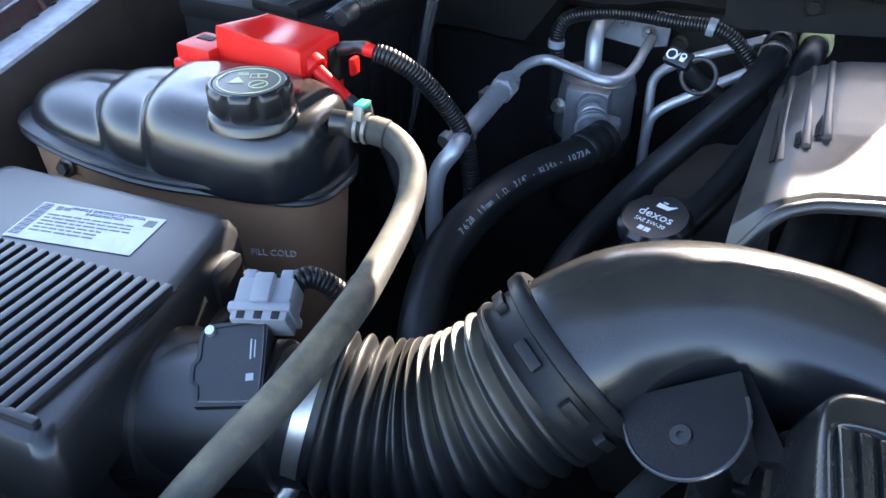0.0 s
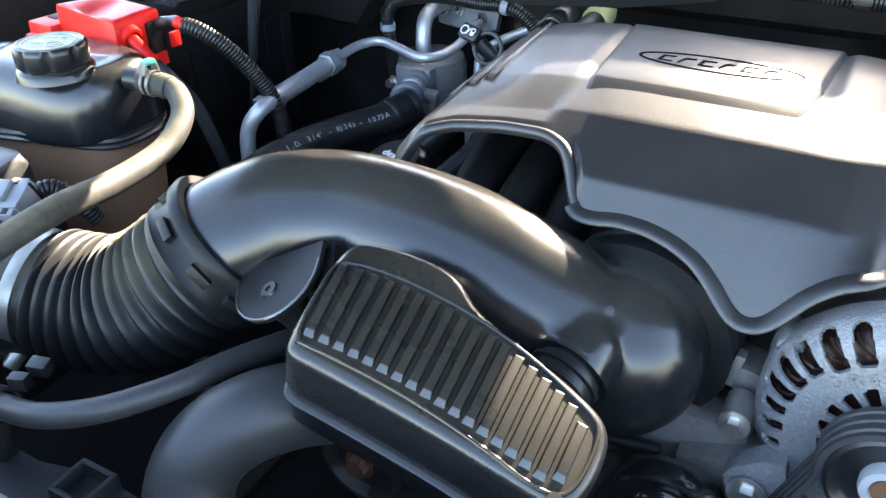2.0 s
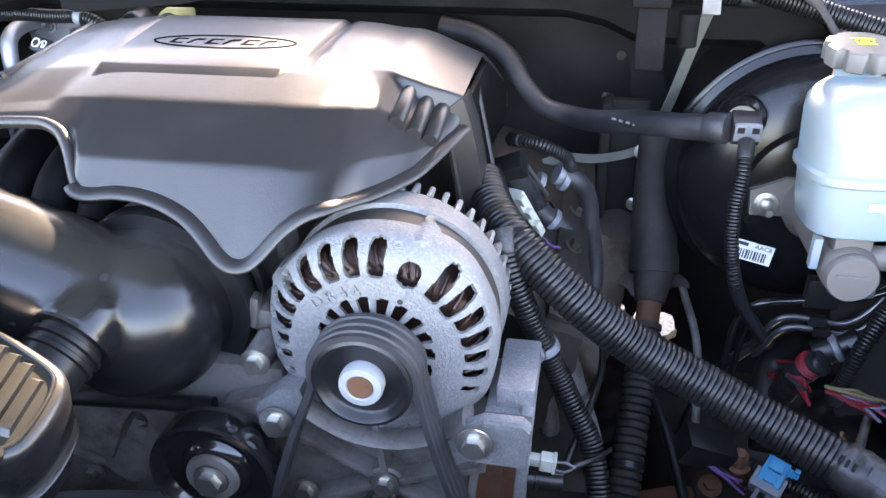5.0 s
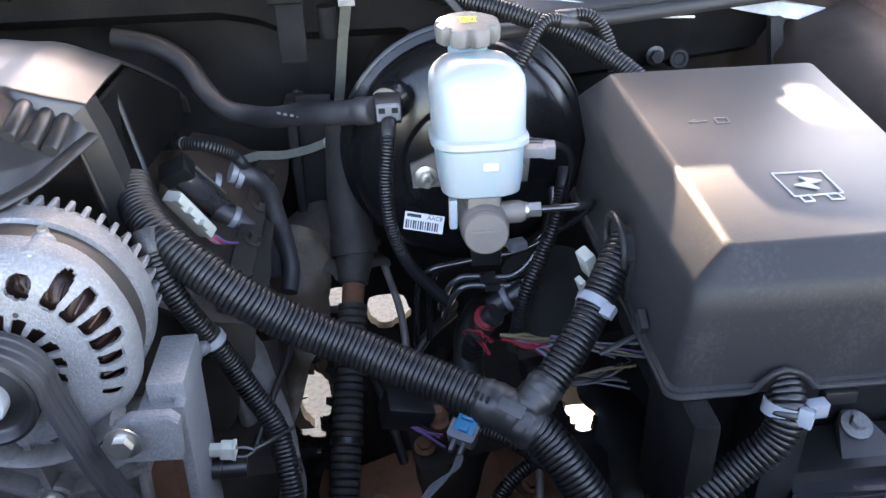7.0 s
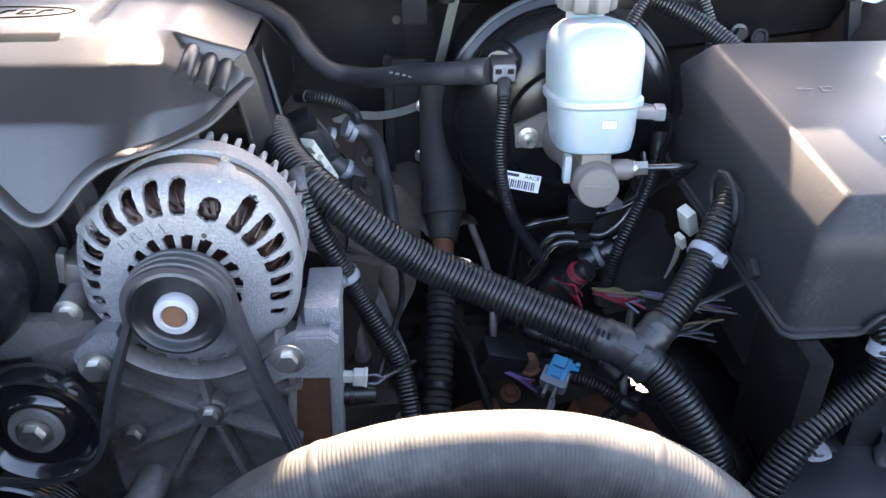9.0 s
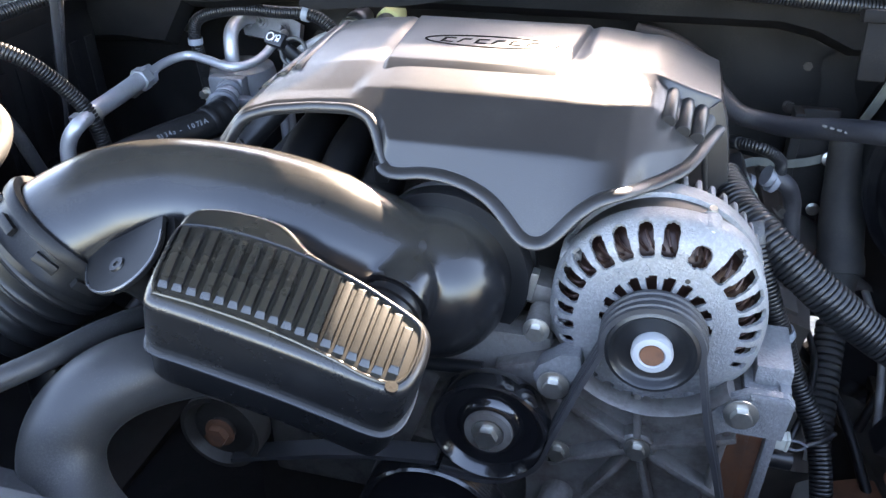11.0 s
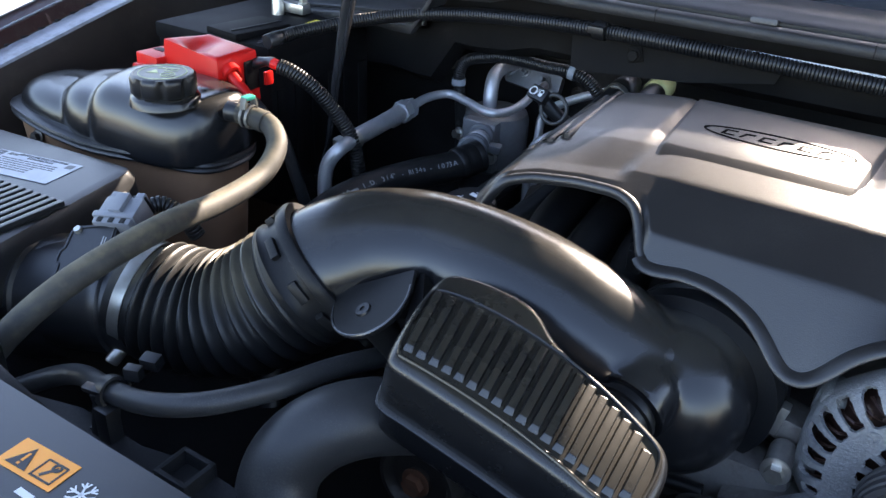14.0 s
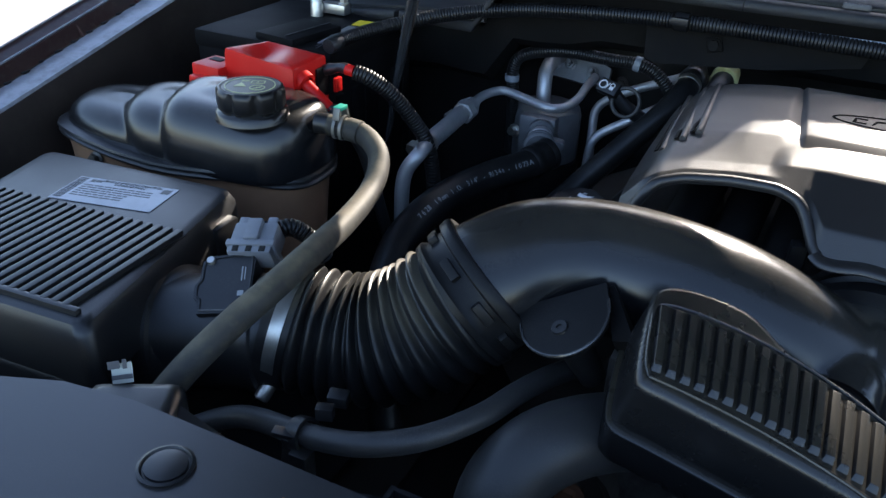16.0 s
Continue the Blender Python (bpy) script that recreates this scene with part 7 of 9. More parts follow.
# ---- alternator and accessory drive ----
def alternator():
    e = thing("alternator", "bright cast aluminium alternator with radial cooling slots", "alternator", (0.178, -0.08, 0.88))
    C = Vector((0.176, -0.130, 0.9640))
    ax = Vector((0.0, -1.0, 0.05)).normalized()
    X = Vector((1, 0, 0))
    Z = X.cross(ax).normalized()
    if Z.z < 0:
        Z = -Z

    def P(r, a, d):
        return C + (X * math.cos(a) + Z * math.sin(a)) * r - ax * d

    # front housing: polar sheet with slots, domed towards the hub
    radii = [0.018, 0.024, 0.0260] + [0.0268 + 0.0011 * k for k in range(13)] + [0.0430, 0.0470, 0.0510, 0.0540] + [0.0552 + 0.0008 * k for k in range(30)] + [0.0795]
    N = 540
    def depth(r):
        return 0.004 if r < 0.022 else (0.0 if r < 0.060 else 0.017 * ((r - 0.060) / 0.0195) ** 2.2)
    SLOTS = [(c, 0.0560, 0.0770, 9.2) for c in (87, 101.5, 116, 130.5)] + [(67, 0.0560, 0.0690, 13.0), (48.5, 0.0560, 0.0770, 9.0), (35, 0.0560, 0.0770, 8.6)]
    SLOTS += [(c, 0.0590, 0.0770, 8.0) for c in (144, 156, 167.5, 22.5, 10.5)] + [(c, 0.0606, 0.0746, 7.0) for c in (179, 190.5, -1, -12.5)] + [(c, 0.0640, 0.0730, 5.4) for c in (202, 213.5, -24)]
    SLOTS += [(c, 0.0656, 0.0730, 6.2) for c in (233, 246, 259, 272, 285, 298)]
    def reach(a):
        """The rim stands further out at the cast ears."""
        d = a * 180 / math.pi
        return sum(h * math.exp(-(((d - c + 180) % 360 - 180) / w) ** 2) for c, w, h in ((52, 20, 0.0045), (152, 12, 0.002), (200, 10, 0.002), (330, 14, 0.003)))
    def bend(r, a):
        return r + reach(a) * max(0.0, (r - 0.062) / 0.0175) ** 1.5
    bm = bmesh.new()
    V = [[bm.verts.new(P(bend(r, 2 * math.pi * k / N), 2 * math.pi * k / N, depth(r))) for k in range(N)] for r in radii]
    for j in range(len(radii) - 1):
        rm = (radii[j] + radii[j + 1]) / 2
        for k in range(N):
            deg = (k + 0.5) * 360 / N
            slot = False
            for c, lo, hi, wide in SLOTS:
                off = abs((deg - c + 180) % 360 - 180) * math.pi / 180 * rm
                half = wide * math.pi / 360 * 0.5 * (lo + hi)
                past = max(lo + half * 0.8 - rm, rm - hi + half * 0.8, 0.0)
                if past < half and off < half * (1 - (past / half) ** 3) ** 0.34:
                    slot = True
            if 0.0272 <= rm <= 0.0398 and ((deg + 6) % 20) < (12.5 if rm < 0.0385 else 9) and not (210 < deg < 330):
                slot = True
            if not slot:
                bm.faces.new((V[j][k], V[j][(k + 1) % N], V[j + 1][(k + 1) % N], V[j + 1][k]))
    # skirt
    S = [[bm.verts.new(P(0.0800 + reach(2 * math.pi * k / N), 2 * math.pi * k / N, d)) for k in range(N)] for d in (0.026, 0.033)]
    last = V[-1]
    for ring in S:
        for k in range(N):
            bm.faces.new((last[k], last[(k + 1) % N], ring[(k + 1) % N], ring[k]))
        last = ring
    bmesh.ops.delete(bm, geom=[v for v in bm.verts if not v.link_faces], context="VERTS")
    rim = [v for v in bm.verts if v.is_boundary and 0.025 < (v.co - C).length < 0.0795]
    for _ in range(2):
        bmesh.ops.smooth_vert(bm, verts=rim, factor=0.4, use_axis_x=True, use_axis_y=True, use_axis_z=True)
    bmesh.ops.recalc_face_normals(bm, faces=bm.faces)
    bmesh.ops.solidify(bm, geom=bm.faces[:], thickness=0.0032)
    loose = [v for v in bm.verts if not v.link_faces]
    bmesh.ops.delete(bm, geom=loose, context="VERTS")
    part("front_housing", bm, M_CAST, e)
    part("winding_core", lathe([(0.0, 0.012), (0.03, 0.012), (0.042, 0.011), (0.060, 0.016), (0.070, 0.024), (0.073, 0.04)], C, -ax, 60), M_COPPER, e, "dark copper windings behind the slots")
    for k in range(60):
        a = 2 * math.pi * k / 60
        part("winding_loop", tube([P(0.056, a, 0.010), P(0.064, a + 0.06, 0.007), P(0.070, a + 0.10, 0.016)], 0.0012, 6, 0.006), M_COPPER, e)
    part("stator", lathe([(0.0740, 0.030), (0.0765, 0.032), (0.0765, 0.060), (0.0740, 0.062)], C, -ax, 72), M_BLOCK, e, "dull laminated steel stator ring")
    part("rear_housing", lathe([(0.076, 0.058), (0.0800, 0.059), (0.0805, 0.078), (0.078, 0.084), (0.070, 0.100), (0.055, 0.108), (0.0, 0.108)], C, -ax, 72), M_CAST, e)
    for k in range(-2, 22):
        a = radians(8 * k + 10)
        c = P(0.0770, a, 0.088)
        o = (P(1, a, 0) - P(0, a, 0)).normalized()
        part("rear_fin", block((0.0045, 0.018, 0.009), frame_at(c - o * 0.001, o, o.cross(ax)), 0.0018, 2), M_CAST, e)
    # ears and through bolts
    for a, rr, dd in ((66.5, 0.0755, 0.010), (152, 0.0760, 0.014), (-49, 0.0715, 0.004), (200, 0.0760, 0.014)):
        r = radians(a)
        part("bolt_boss", lathe([(0.0, 0.0042), (0.0070, 0.0042), (0.0082, 0.0055), (0.0085, 0.030)], P(rr, r, dd), -ax, 24), M_CAST, e)
        part("through_bolt", lathe([(0.0018, 0.0050), (0.0020, 0.0034), (0.0040, 0.0030), (0.0046, 0.0036), (0.0046, 0.006)], P(rr, r, dd), -ax, 20), M_STEEL, e)
    part("stud", lathe([(0.0035, 0), (0.0035, 0.016), (0.0030, 0.018)], (0.207, -0.082, 1.024), (0, -0.2, 1), 14), M_STEEL, e)
    for sgn, x in ((-1, 0.107),):
        q = Vector((x, -0.128, 0.912))
        part("mount_ear", prism([(0.0165 * math.cos(radians(a)), 0.0165 * math.sin(radians(a))) for a in range(180, 361, 20)] + [(0.0165 - sgn * 0.004, 0.010), (0.006 - sgn * 0.012, 0.022), (-0.008 - sgn * 0.012, 0.021), (-0.0165 - sgn * 0.004, 0.008)], 0.018, frame_at(q, ax, X), 0.003, 2), M_CAST, e)
    # raised marks cast in the face
    t = frame_at(P(0.0515, radians(128), -0.001), ax, X)
    for ch, deg, r in (("D", 138, 0.0500), ("R", 126, 0.0480), ("4", 114.5, 0.0462), ("4", 103, 0.0452)):
        a = radians(deg)
        right = X * math.sin(radians(118)) - Z * math.cos(radians(118))
        text_part(ch, 0.0115, frame_at(P(r, a, -0.0002), ax, right), M_CAST, e, "cast_letter", 0.0012)
    part("witness_hole", lathe([(0.0, 0.0002), (0.0020, 0.0002), (0.0022, -0.002)], P(0.0430, radians(64.5), 0), ax, 16), M_BLOCK, e)
    # pulley
    pc = Vector((0.176, -0.135, 0.9615))
    prof = [(0.018, 0.0), (0.030, 0.0), (0.0325, 0.001)]
    for k in range(6):
        prof += [(0.0325, 0.004 + 0.0036 * k), (0.0300, 0.0058 + 0.0036 * k)]
    prof += [(0.0325, 0.0265), (0.0330, 0.0275), (0.0330, 0.0300), (0.0305, 0.0310), (0.0285, 0.0290), (0.0270, 0.0255), (0.0245, 0.0240), (0.013, 0.0240)]
    part("pulley", lathe(prof, pc, ax, 56), M_PLASTIC, e, "worn dark ribbed pulley")
    part("clutch_cap", lathe([(0.0140, 0.020), (0.0148, 0.0300), (0.0138, 0.0335), (0.0095, 0.0340), (0.0085, 0.0325), (0.0, 0.0320)], pc, ax, 36), M_PALE, e, "pale steel pulley nut with rusty centre")
    part("rusty_centre", lathe([(0.0, 0.0328), (0.0040, 0.0330), (0.0082, 0.0336), (0.0086, 0.0322)], pc, ax, 28), M_RUST, e)
    return e


alternator()
bolt_thing((0.107, -0.150, 0.908), (0, -1, 0.05), 0.0078, 0.007, 0.0125, "zinc flanged bolt in the alternator ear")
bolt_thing((0.245, -0.149, 0.908), (0, -1, 0.05), 0.0078, 0.007, 0.0125, "zinc flanged bolt in the alternator ear")


def belt(points, width=0.027, thick=0.004, name="drive_belt"):
    e = thing(name, "black ribbed rubber drive belt", "belt", points[0])
    path, L = spline(points, 0.004)
    bm = bmesh.new()
    rows = []
    for i, p in enumerate(path):
        t = (path[min(i + 1, len(path) - 1)] - path[max(i - 1, 0)]).normalized()
        o = t.cross(Vector((0, -1, 0.05)).normalized())
        d = Vector((0, -1, 0.05)).normalized()
        rows.append([bm.verts.new(p + d * (sx * width / 2) + o * (sy * thick / 2)) for sx, sy in ((-1, -1), (1, -1), (1, 1), (-1, 1))])
    for A, B in zip(rows, rows[1:]):
        for k in range(4):
            bm.faces.new((A[k], A[(k + 1) % 4], B[(k + 1) % 4], B[k]))
    bm.faces.new(rows[0])
    bm.faces.new(list(reversed(rows[-1])))
    part("belt", bm, M_BELT, e)
    for g_ in (-0.3, 0.0, 0.3):
        bm = bmesh.new()
        ribs = [p + Vector((0, -1, 0.05)).normalized() * (g_ * width) for p in path]
        sweep(bm, [p + (path[min(i + 1, len(path) - 1)] - path[max(i - 1, 0)]).normalized().cross(Vector((0, -1, 0.05)).normalized()) * (-thick / 2) for i, p in enumerate(ribs)], 0.0016, 6)
        part("belt_rib", bm, M_BELT, e)
    return e


pts = [(0.02, -0.160, 0.817), (0.062, -0.160, 0.815), (0.098, -0.160, 0.837), (0.112, -0.158, 0.875), (0.126, -0.154, 0.915), (0.1400, -0.150, 0.950)]
for k in range(9):
    a = radians(190 - 200 * k / 8)
    pts.append((0.176 + 0.0355 * math.cos(a), -0.150, 0.9615 + 0.0355 * math.sin(a)))
pts += [(0.222, -0.150, 0.90), (0.238, -0.150, 0.84), (0.262, -0.150, 0.74), (0.275, -0.15, 0.68)]
belt(pts)
belt([(0.02, -0.172, 0.835), (-0.06, -0.172, 0.822), (-0.17, -0.172, 0.79)], 0.021)


def tensioner(c, r, name, label, mat_):
    e = thing(name, label, "pulley", c)
    part("pulley", lathe([(r * 0.30, -0.022), (r * 0.97, -0.022), (r, -0.020), (r, -0.002), (r * 0.985, 0.001), (r * 0.94, 0.002), (r * 0.90, 0.0), (r * 0.80, -0.007), (r * 0.58, -0.008), (r * 0.50, -0.003), (r * 0.42, -0.002), (0.0, -0.002)], c, (0, -1, 0.05), 60), mat_, e)
    part("hub_ring", lathe([(r * 0.42, -0.002), (r * 0.40, 0.001), (r * 0.28, 0.0015), (r * 0.26, 0.0)], c, (0, -1, 0.05), 40), M_CASTDARK, e)
    part("hub_bolt", hexbolt(Vector(c) + Vector((0, -0.001, 0)), (0, -1, 0.05), 0.0090, 0.008, 0.0125), M_STEEL, e)
    return e


tensioner((0.0605, -0.170, 0.8665), 0.0475, "tensioner_pulley", "glossy black belt tensioner pulley with steel bolt", M_GLOSS)


def ribbed_pulley(c, r, name, label):
    e = thing(name, label, "pulley", c)
    prof = [(0.02, -0.03), (r * 0.97, -0.03), (r, -0.028)]
    for k in range(6):
        prof += [(r, -0.024 + 0.0036 * k), (r - 0.0025, -0.0222 + 0.0036 * k)]
    prof += [(r, -0.002), (r * 0.97, 0.0), (r * 0.90, -0.006), (r * 0.4, -0.008), (r * 0.38, 0.0), (0.0, 0.0)]
    part("pulley", lathe(prof, c, (0, -1, 0.05), 64), M_GLOSS, e)
    part("hub_bolt", hexbolt(c, (0, -1, 0.05), 0.009, 0.008, 0.013), M_STEEL, e)
    return e


ribbed_pulley((0.012, -0.180, 0.752), 0.066, "pump_pulley", "black ribbed pump pulley low on the engine front")
ribbed_pulley((0.14, -0.175, 0.62), 0.08, "crank_pulley", "black ribbed crankshaft pulley low on the engine front")


def front_casting():
    e = thing("accessory_bracket", "dirty cast aluminium accessory bracket with radiating ribs", "bracket", (0.18, -0.12, 0.75))
    part("back_plate", prism([(0.085, 0.70), (0.255, 0.66), (0.262, 0.90), (0.225, 0.905), (0.20, 0.885), (0.150, 0.885), (0.120, 0.905), (0.085, 0.900)], 0.02, Matrix(((1, 0, 0, 0), (0, 0, -1, -0.095), (0, 1, 0, 0), (0, 0, 0, 1))), 0.004), M_CASTDARK, e)
    hub = Vector((0.176, -0.118, 0.838))
    for a in (95, 150, 205, 240, 285, 330, 20):
        d = Vector((math.cos(radians(a)), 0, math.sin(radians(a))))
        part("rib", block((0.072, 0.026, 0.006), frame_at(hub + d * 0.042, Vector((0, -1, 0)).cross(d), d), 0.002), M_CASTDARK, e)
    part("boss", lathe([(0.015, -0.02), (0.015, 0.010), (0.013, 0.012)], hub, (0, -1, 0), 28), M_CASTDARK, e)
    # curved saddle under the alternator
    pts = [(0.178 + 0.078 * math.cos(radians(a)), -0.128, 0.966 + 0.080 * math.sin(radians(a))) for a in range(216, 328, 8)]
    bm = bmesh.new()
    sweep(bm, [Vector(p) for p in pts], 0.0055, 10, (2.6, 0.9))
    part("saddle", bm, M_CASTDARK, e)
    # right-hand upright: an open channel behind a bolted face
    face = Matrix(((1, 0, 0, 0.003), (0, 0, -1, -0.134), (0, 1, 0, 0.009), (0, 0, 0, 1)))
    part("upright_face", prism([(0.222, 0.889), (0.226, 0.867), (0.237, 0.8735), (0.2755, 0.8725), (0.279, 0.907), (0.273, 0.9135), (0.247, 0.9135), (0.234, 0.906)], 0.007, face, 0.0022), M_CAST, e, "pale cast bracket face beside the alternator")
    part("face_edge", prism([(0.2475, 0.912), (0.273, 0.912), (0.2785, 0.9065), (0.2765, 0.900), (0.272, 0.908), (0.248, 0.909)], 0.0022, face @ pose(0, 0, 0.007), 0.0008), M_CAST, e)
    part("upright_pad", block((0.027, 0.058, 0.024), pose(0.2685, -0.085, 0.916), 0.0025), M_CAST, e)
    part("upright_step", block((0.032, 0.060, 0.014), pose(0.2640, -0.090, 0.904), 0.002), M_CAST, e)
    part("upright_wall", block((0.0085, 0.062, 0.225), pose(0.2725, -0.093, 0.802, 0, 2.6, 0), 0.002), M_CAST, e)
    part("upright_web", block((0.006, 0.030, 0.22), pose(0.2330, -0.112, 0.766, 0, 5, 0), 0.0025), M_CASTDARK, e)
    part("channel_floor", block((0.040, 0.006, 0.20), pose(0.2530, -0.112, 0.772, 0, 3, 0), 0.002), M_RUST, e, "rust-stained floor of the channel")
    part("left_arm", block((0.060, 0.03, 0.025), pose(0.088, -0.115, 0.898, 0, -20, 0), 0.004), M_CASTDARK, e)
    part("left_lug", lathe([(0.0095, -0.02), (0.0095, 0.006)], (0.089, -0.125, 0.944), (0, -1, 0), 24), M_CASTDARK, e)
    return e


front_casting()
bolt_thing((0.176, -0.133, 0.842), (0, -1, 0.05), 0.0068, 0.007, 0.0105, "zinc bolt in the centre of the bracket")
bolt_thing((0.112, -0.13, 0.822), (0, -1, 0.05), 0.0068, 0.007, 0.0105, "zinc bolt low on the bracket")
bolt_thing((0.089, -0.13, 0.943), (0, -1, 0.05), 0.0068, 0.007, 0.0105, "zinc bolt beside the throttle flange")
e = thing("coolant_elbow", "grey cast coolant elbow behind the pulleys", "pipe", (0.12, -0.15, 0.80))
part("elbow", tube([(0.02, -0.12, 0.750), (0.07, -0.150, 0.745), (0.105, -0.140, 0.750), (0.118, -0.090, 0.765)], 0.014, 18), M_CASTDARK, e)
e = thing("engine_front_cover", "dirty cast engine front cover", "engine part", (0.0, -0.08, 0.8))
part("casting", block((0.30, 0.04, 0.22), pose(-0.03, -0.075, 0.80), 0.008), M_CASTDARK, e)
part("water_outlet", block((0.16, 0.03, 0.06), pose(0.02, -0.10, 0.895), 0.006), M_CASTDARK, e)
part("pump_boss", block((0.10, 0.05, 0.05), pose(-0.09, -0.10, 0.86, 0, 25, 0), 0.006), M_CASTDARK, e)
part("casting_rib", block((0.022, 0.03, 0.16), pose(-0.03, -0.10, 0.80, 0, 20, 0), 0.004), M_CASTDARK, e)
part("cover_rail", tube([(-0.150, -0.122, 0.876), (-0.06, -0.124, 0.884), (0.045, -0.122, 0.890)], 0.0062, 14), M_PLASTIC, e, "dark rail across the front cover")
part("casting_rib", block((0.150, 0.014, 0.006), pose(-0.045, -0.100, 0.838, 0, -6, 0), 0.002), M_CASTDARK, e)
part("casting_rib", block((0.120, 0.014, 0.006), pose(-0.060, -0.100, 0.790, 0, 10, 0), 0.002), M_CASTDARK, e)
part("pump_snout", lathe([(0.034, -0.02), (0.034, 0.004), (0.028, 0.010), (0.020, 0.012), (0.020, 0.020), (0.0, 0.021)], (-0.045, -0.100, 0.812), (0, -1, 0.05), 32), M_CASTDARK, e)
for x, z in ((-0.118, 0.846), (-0.020, 0.858), (0.030, 0.872), (-0.095, 0.776), (0.020, 0.800)):
    bolt_thing((x, -0.101, z), (0, -1, 0.05), 0.0062, 0.007, 0.0095, "dull bolt in the engine front cover", M_CASTDARK)

# ---- brake booster, master cylinder, reservoir ----
def booster():
    e = thing("brake_booster", "glossy black round brake booster on the firewall", "brake booster", (0.515, 0.30, 0.80))
    c = Vector((0.516, 0.205, 0.938))
    ax = Vector((0.0, -1, 0.06)).normalized()
    part("shell", lathe([(0.10, -0.22), (0.118, -0.20), (0.126, -0.06), (0.129, -0.052), (0.131, -0.044), (0.129, -0.036), (0.122, -0.032), (0.122, -0.016), (0.118, -0.004), (0.105, 0.008), (0.085, 0.016), (0.070, 0.019), (0.066, 0.026), (0.052, 0.030), (0.0, 0.031)], c, ax, 96), M_BOOSTER, e)
    part("crimp_band", lathe([(0.1305, -0.050), (0.1335, -0.048), (0.1335, -0.040), (0.1305, -0.038)], c, ax, 96), M_BOOSTER, e)
    # check valve boss
    b = Vector((0.437, 0.176, 1.017))
    part("valve_boss", lathe([(0.022, -0.01), (0.020, 0.006), (0.016, 0.010), (0.014, 0.018)], b, (-0.15, -1, 0.25), 32), M_BOOSTER, e)
    v = part("vacuum_sensor", block((0.024, 0.024, 0.020), pose(0.437, 0.152, 1.019, 15, 0, 0), 0.002), M_PLASTIC, e)
    part("sensor_face", block((0.022, 0.004, 0.017), pose(0.437, 0.138, 1.020, 15, 0, 0), 0.001), M_PALECON, v)
    part("sensor_lock", merge(block((0.018, 0.003, 0.003), pose(0.437, 0.1358, 1.0275, 15), 0.0006), block((0.003, 0.003, 0.012), pose(0.437, 0.1358, 1.021, 15), 0.0006)), M_PALECON, v)
    for dx in (-0.006, 0.006):
        part("sensor_window", block((0.006, 0.003, 0.006), pose(0.437 + dx, 0.1362, 1.023, 15, 0, 0), 0.0005), M_DARK, v)
    part("pink_lock", block((0.006, 0.004, 0.005), pose(0.440, 0.136, 1.011, 15, 0, 0), 0.0008), M_PINK, v)
    # bar label
    ln = frame_at((0.466, 0.1755, 0.882), (-0.15, -0.97, 0.20), (1, -0.12, -0.16)) @ Matrix.Diagonal((1.15, 1.15, 1.0, 1.0))
    sh = part("bar_label", block((0.036, 0.017, 0.0004), ln, 0), M_WHITE, e, "white bar code label")
    bars(ln @ pose(0, 0, 0.0003), [(-0.0165 + 0.0022 * k, -0.003, 0.0011 + 0.0005 * (k % 3 == 0), 0.008) for k in range(14)] + [(-0.016, 0.0055, 0.013, 0.003)], M_INK, sh)
    text_part("AAC8", 0.0055, ln @ pose(0.0095, 0.0052, 0.0003), M_INK, sh, "label_word")
    for x in (0.470, 0.560):
        part("stud_nut", merge(hexbolt((x, 0.170, 0.937), (0, -1, 0.06), 0.0080, 0.007, 0.0115), lathe([(0.0, 0.0), (0.0042, 0.0), (0.0042, 0.016), (0.0034, 0.018), (0.0, 0.018)], (x, 0.166, 0.937), (0, -1, 0.06), 16)), M_STEEL, e)
    return e


booster()


def master_cylinder():
    e = thing("master_cylinder", "pale cast aluminium brake master cylinder", "brake cylinder", (0.515, 0.10, 0.93))
    ax = Vector((0, -1, 0.06)).normalized()
    part("bore", lathe([(0.030, 0.0), (0.030, 0.01), (0.024, 0.02), (0.0225, 0.06), (0.0215, 0.125), (0.0195, 0.130), (0.0, 0.130)], (0.514, 0.172, 0.937), ax, 40), M_TANCAST, e)
    part("nose_step", lathe([(0.020, 0.0), (0.020, 0.008), (0.0185, 0.010), (0.0, 0.010)], (0.514, 0.044, 0.944), ax, 36), M_TANCAST, e)
    part("flange", prism([(-0.058, -0.012), (0.058, -0.012), (0.060, 0.012), (0.030, 0.026), (-0.030, 0.026), (-0.060, 0.012)], 0.010, frame_at((0.515, 0.180, 0.937), ax, (1, 0, 0)), 0.002), M_TANCAST, e)
    part("upper_web", block((0.030, 0.10, 0.03), pose(0.514, 0.10, 0.962, -3), 0.006), M_TANCAST, e)
    part("outlet", lathe([(0.010, 0.0), (0.010, 0.018), (0.0085, 0.020), (0.0085, 0.022)], (0.530, 0.062, 0.950), (1, -0.1, 0.06), 20), M_TANCAST, e)
    part("pipe_nut", hexbolt((0.552, 0.060, 0.952), (1, -0.1, 0.06), 0.007, 0.012, 0.007), M_STEEL, e)
    part("nose_slot", block((0.026, 0.002, 0.0022), frame_at((0.514, 0.0335, 0.9475), (0, 0.06, 1), (1, 0, 0)), 0.0005), M_CASTDARK, e)
    return e


master_cylinder()


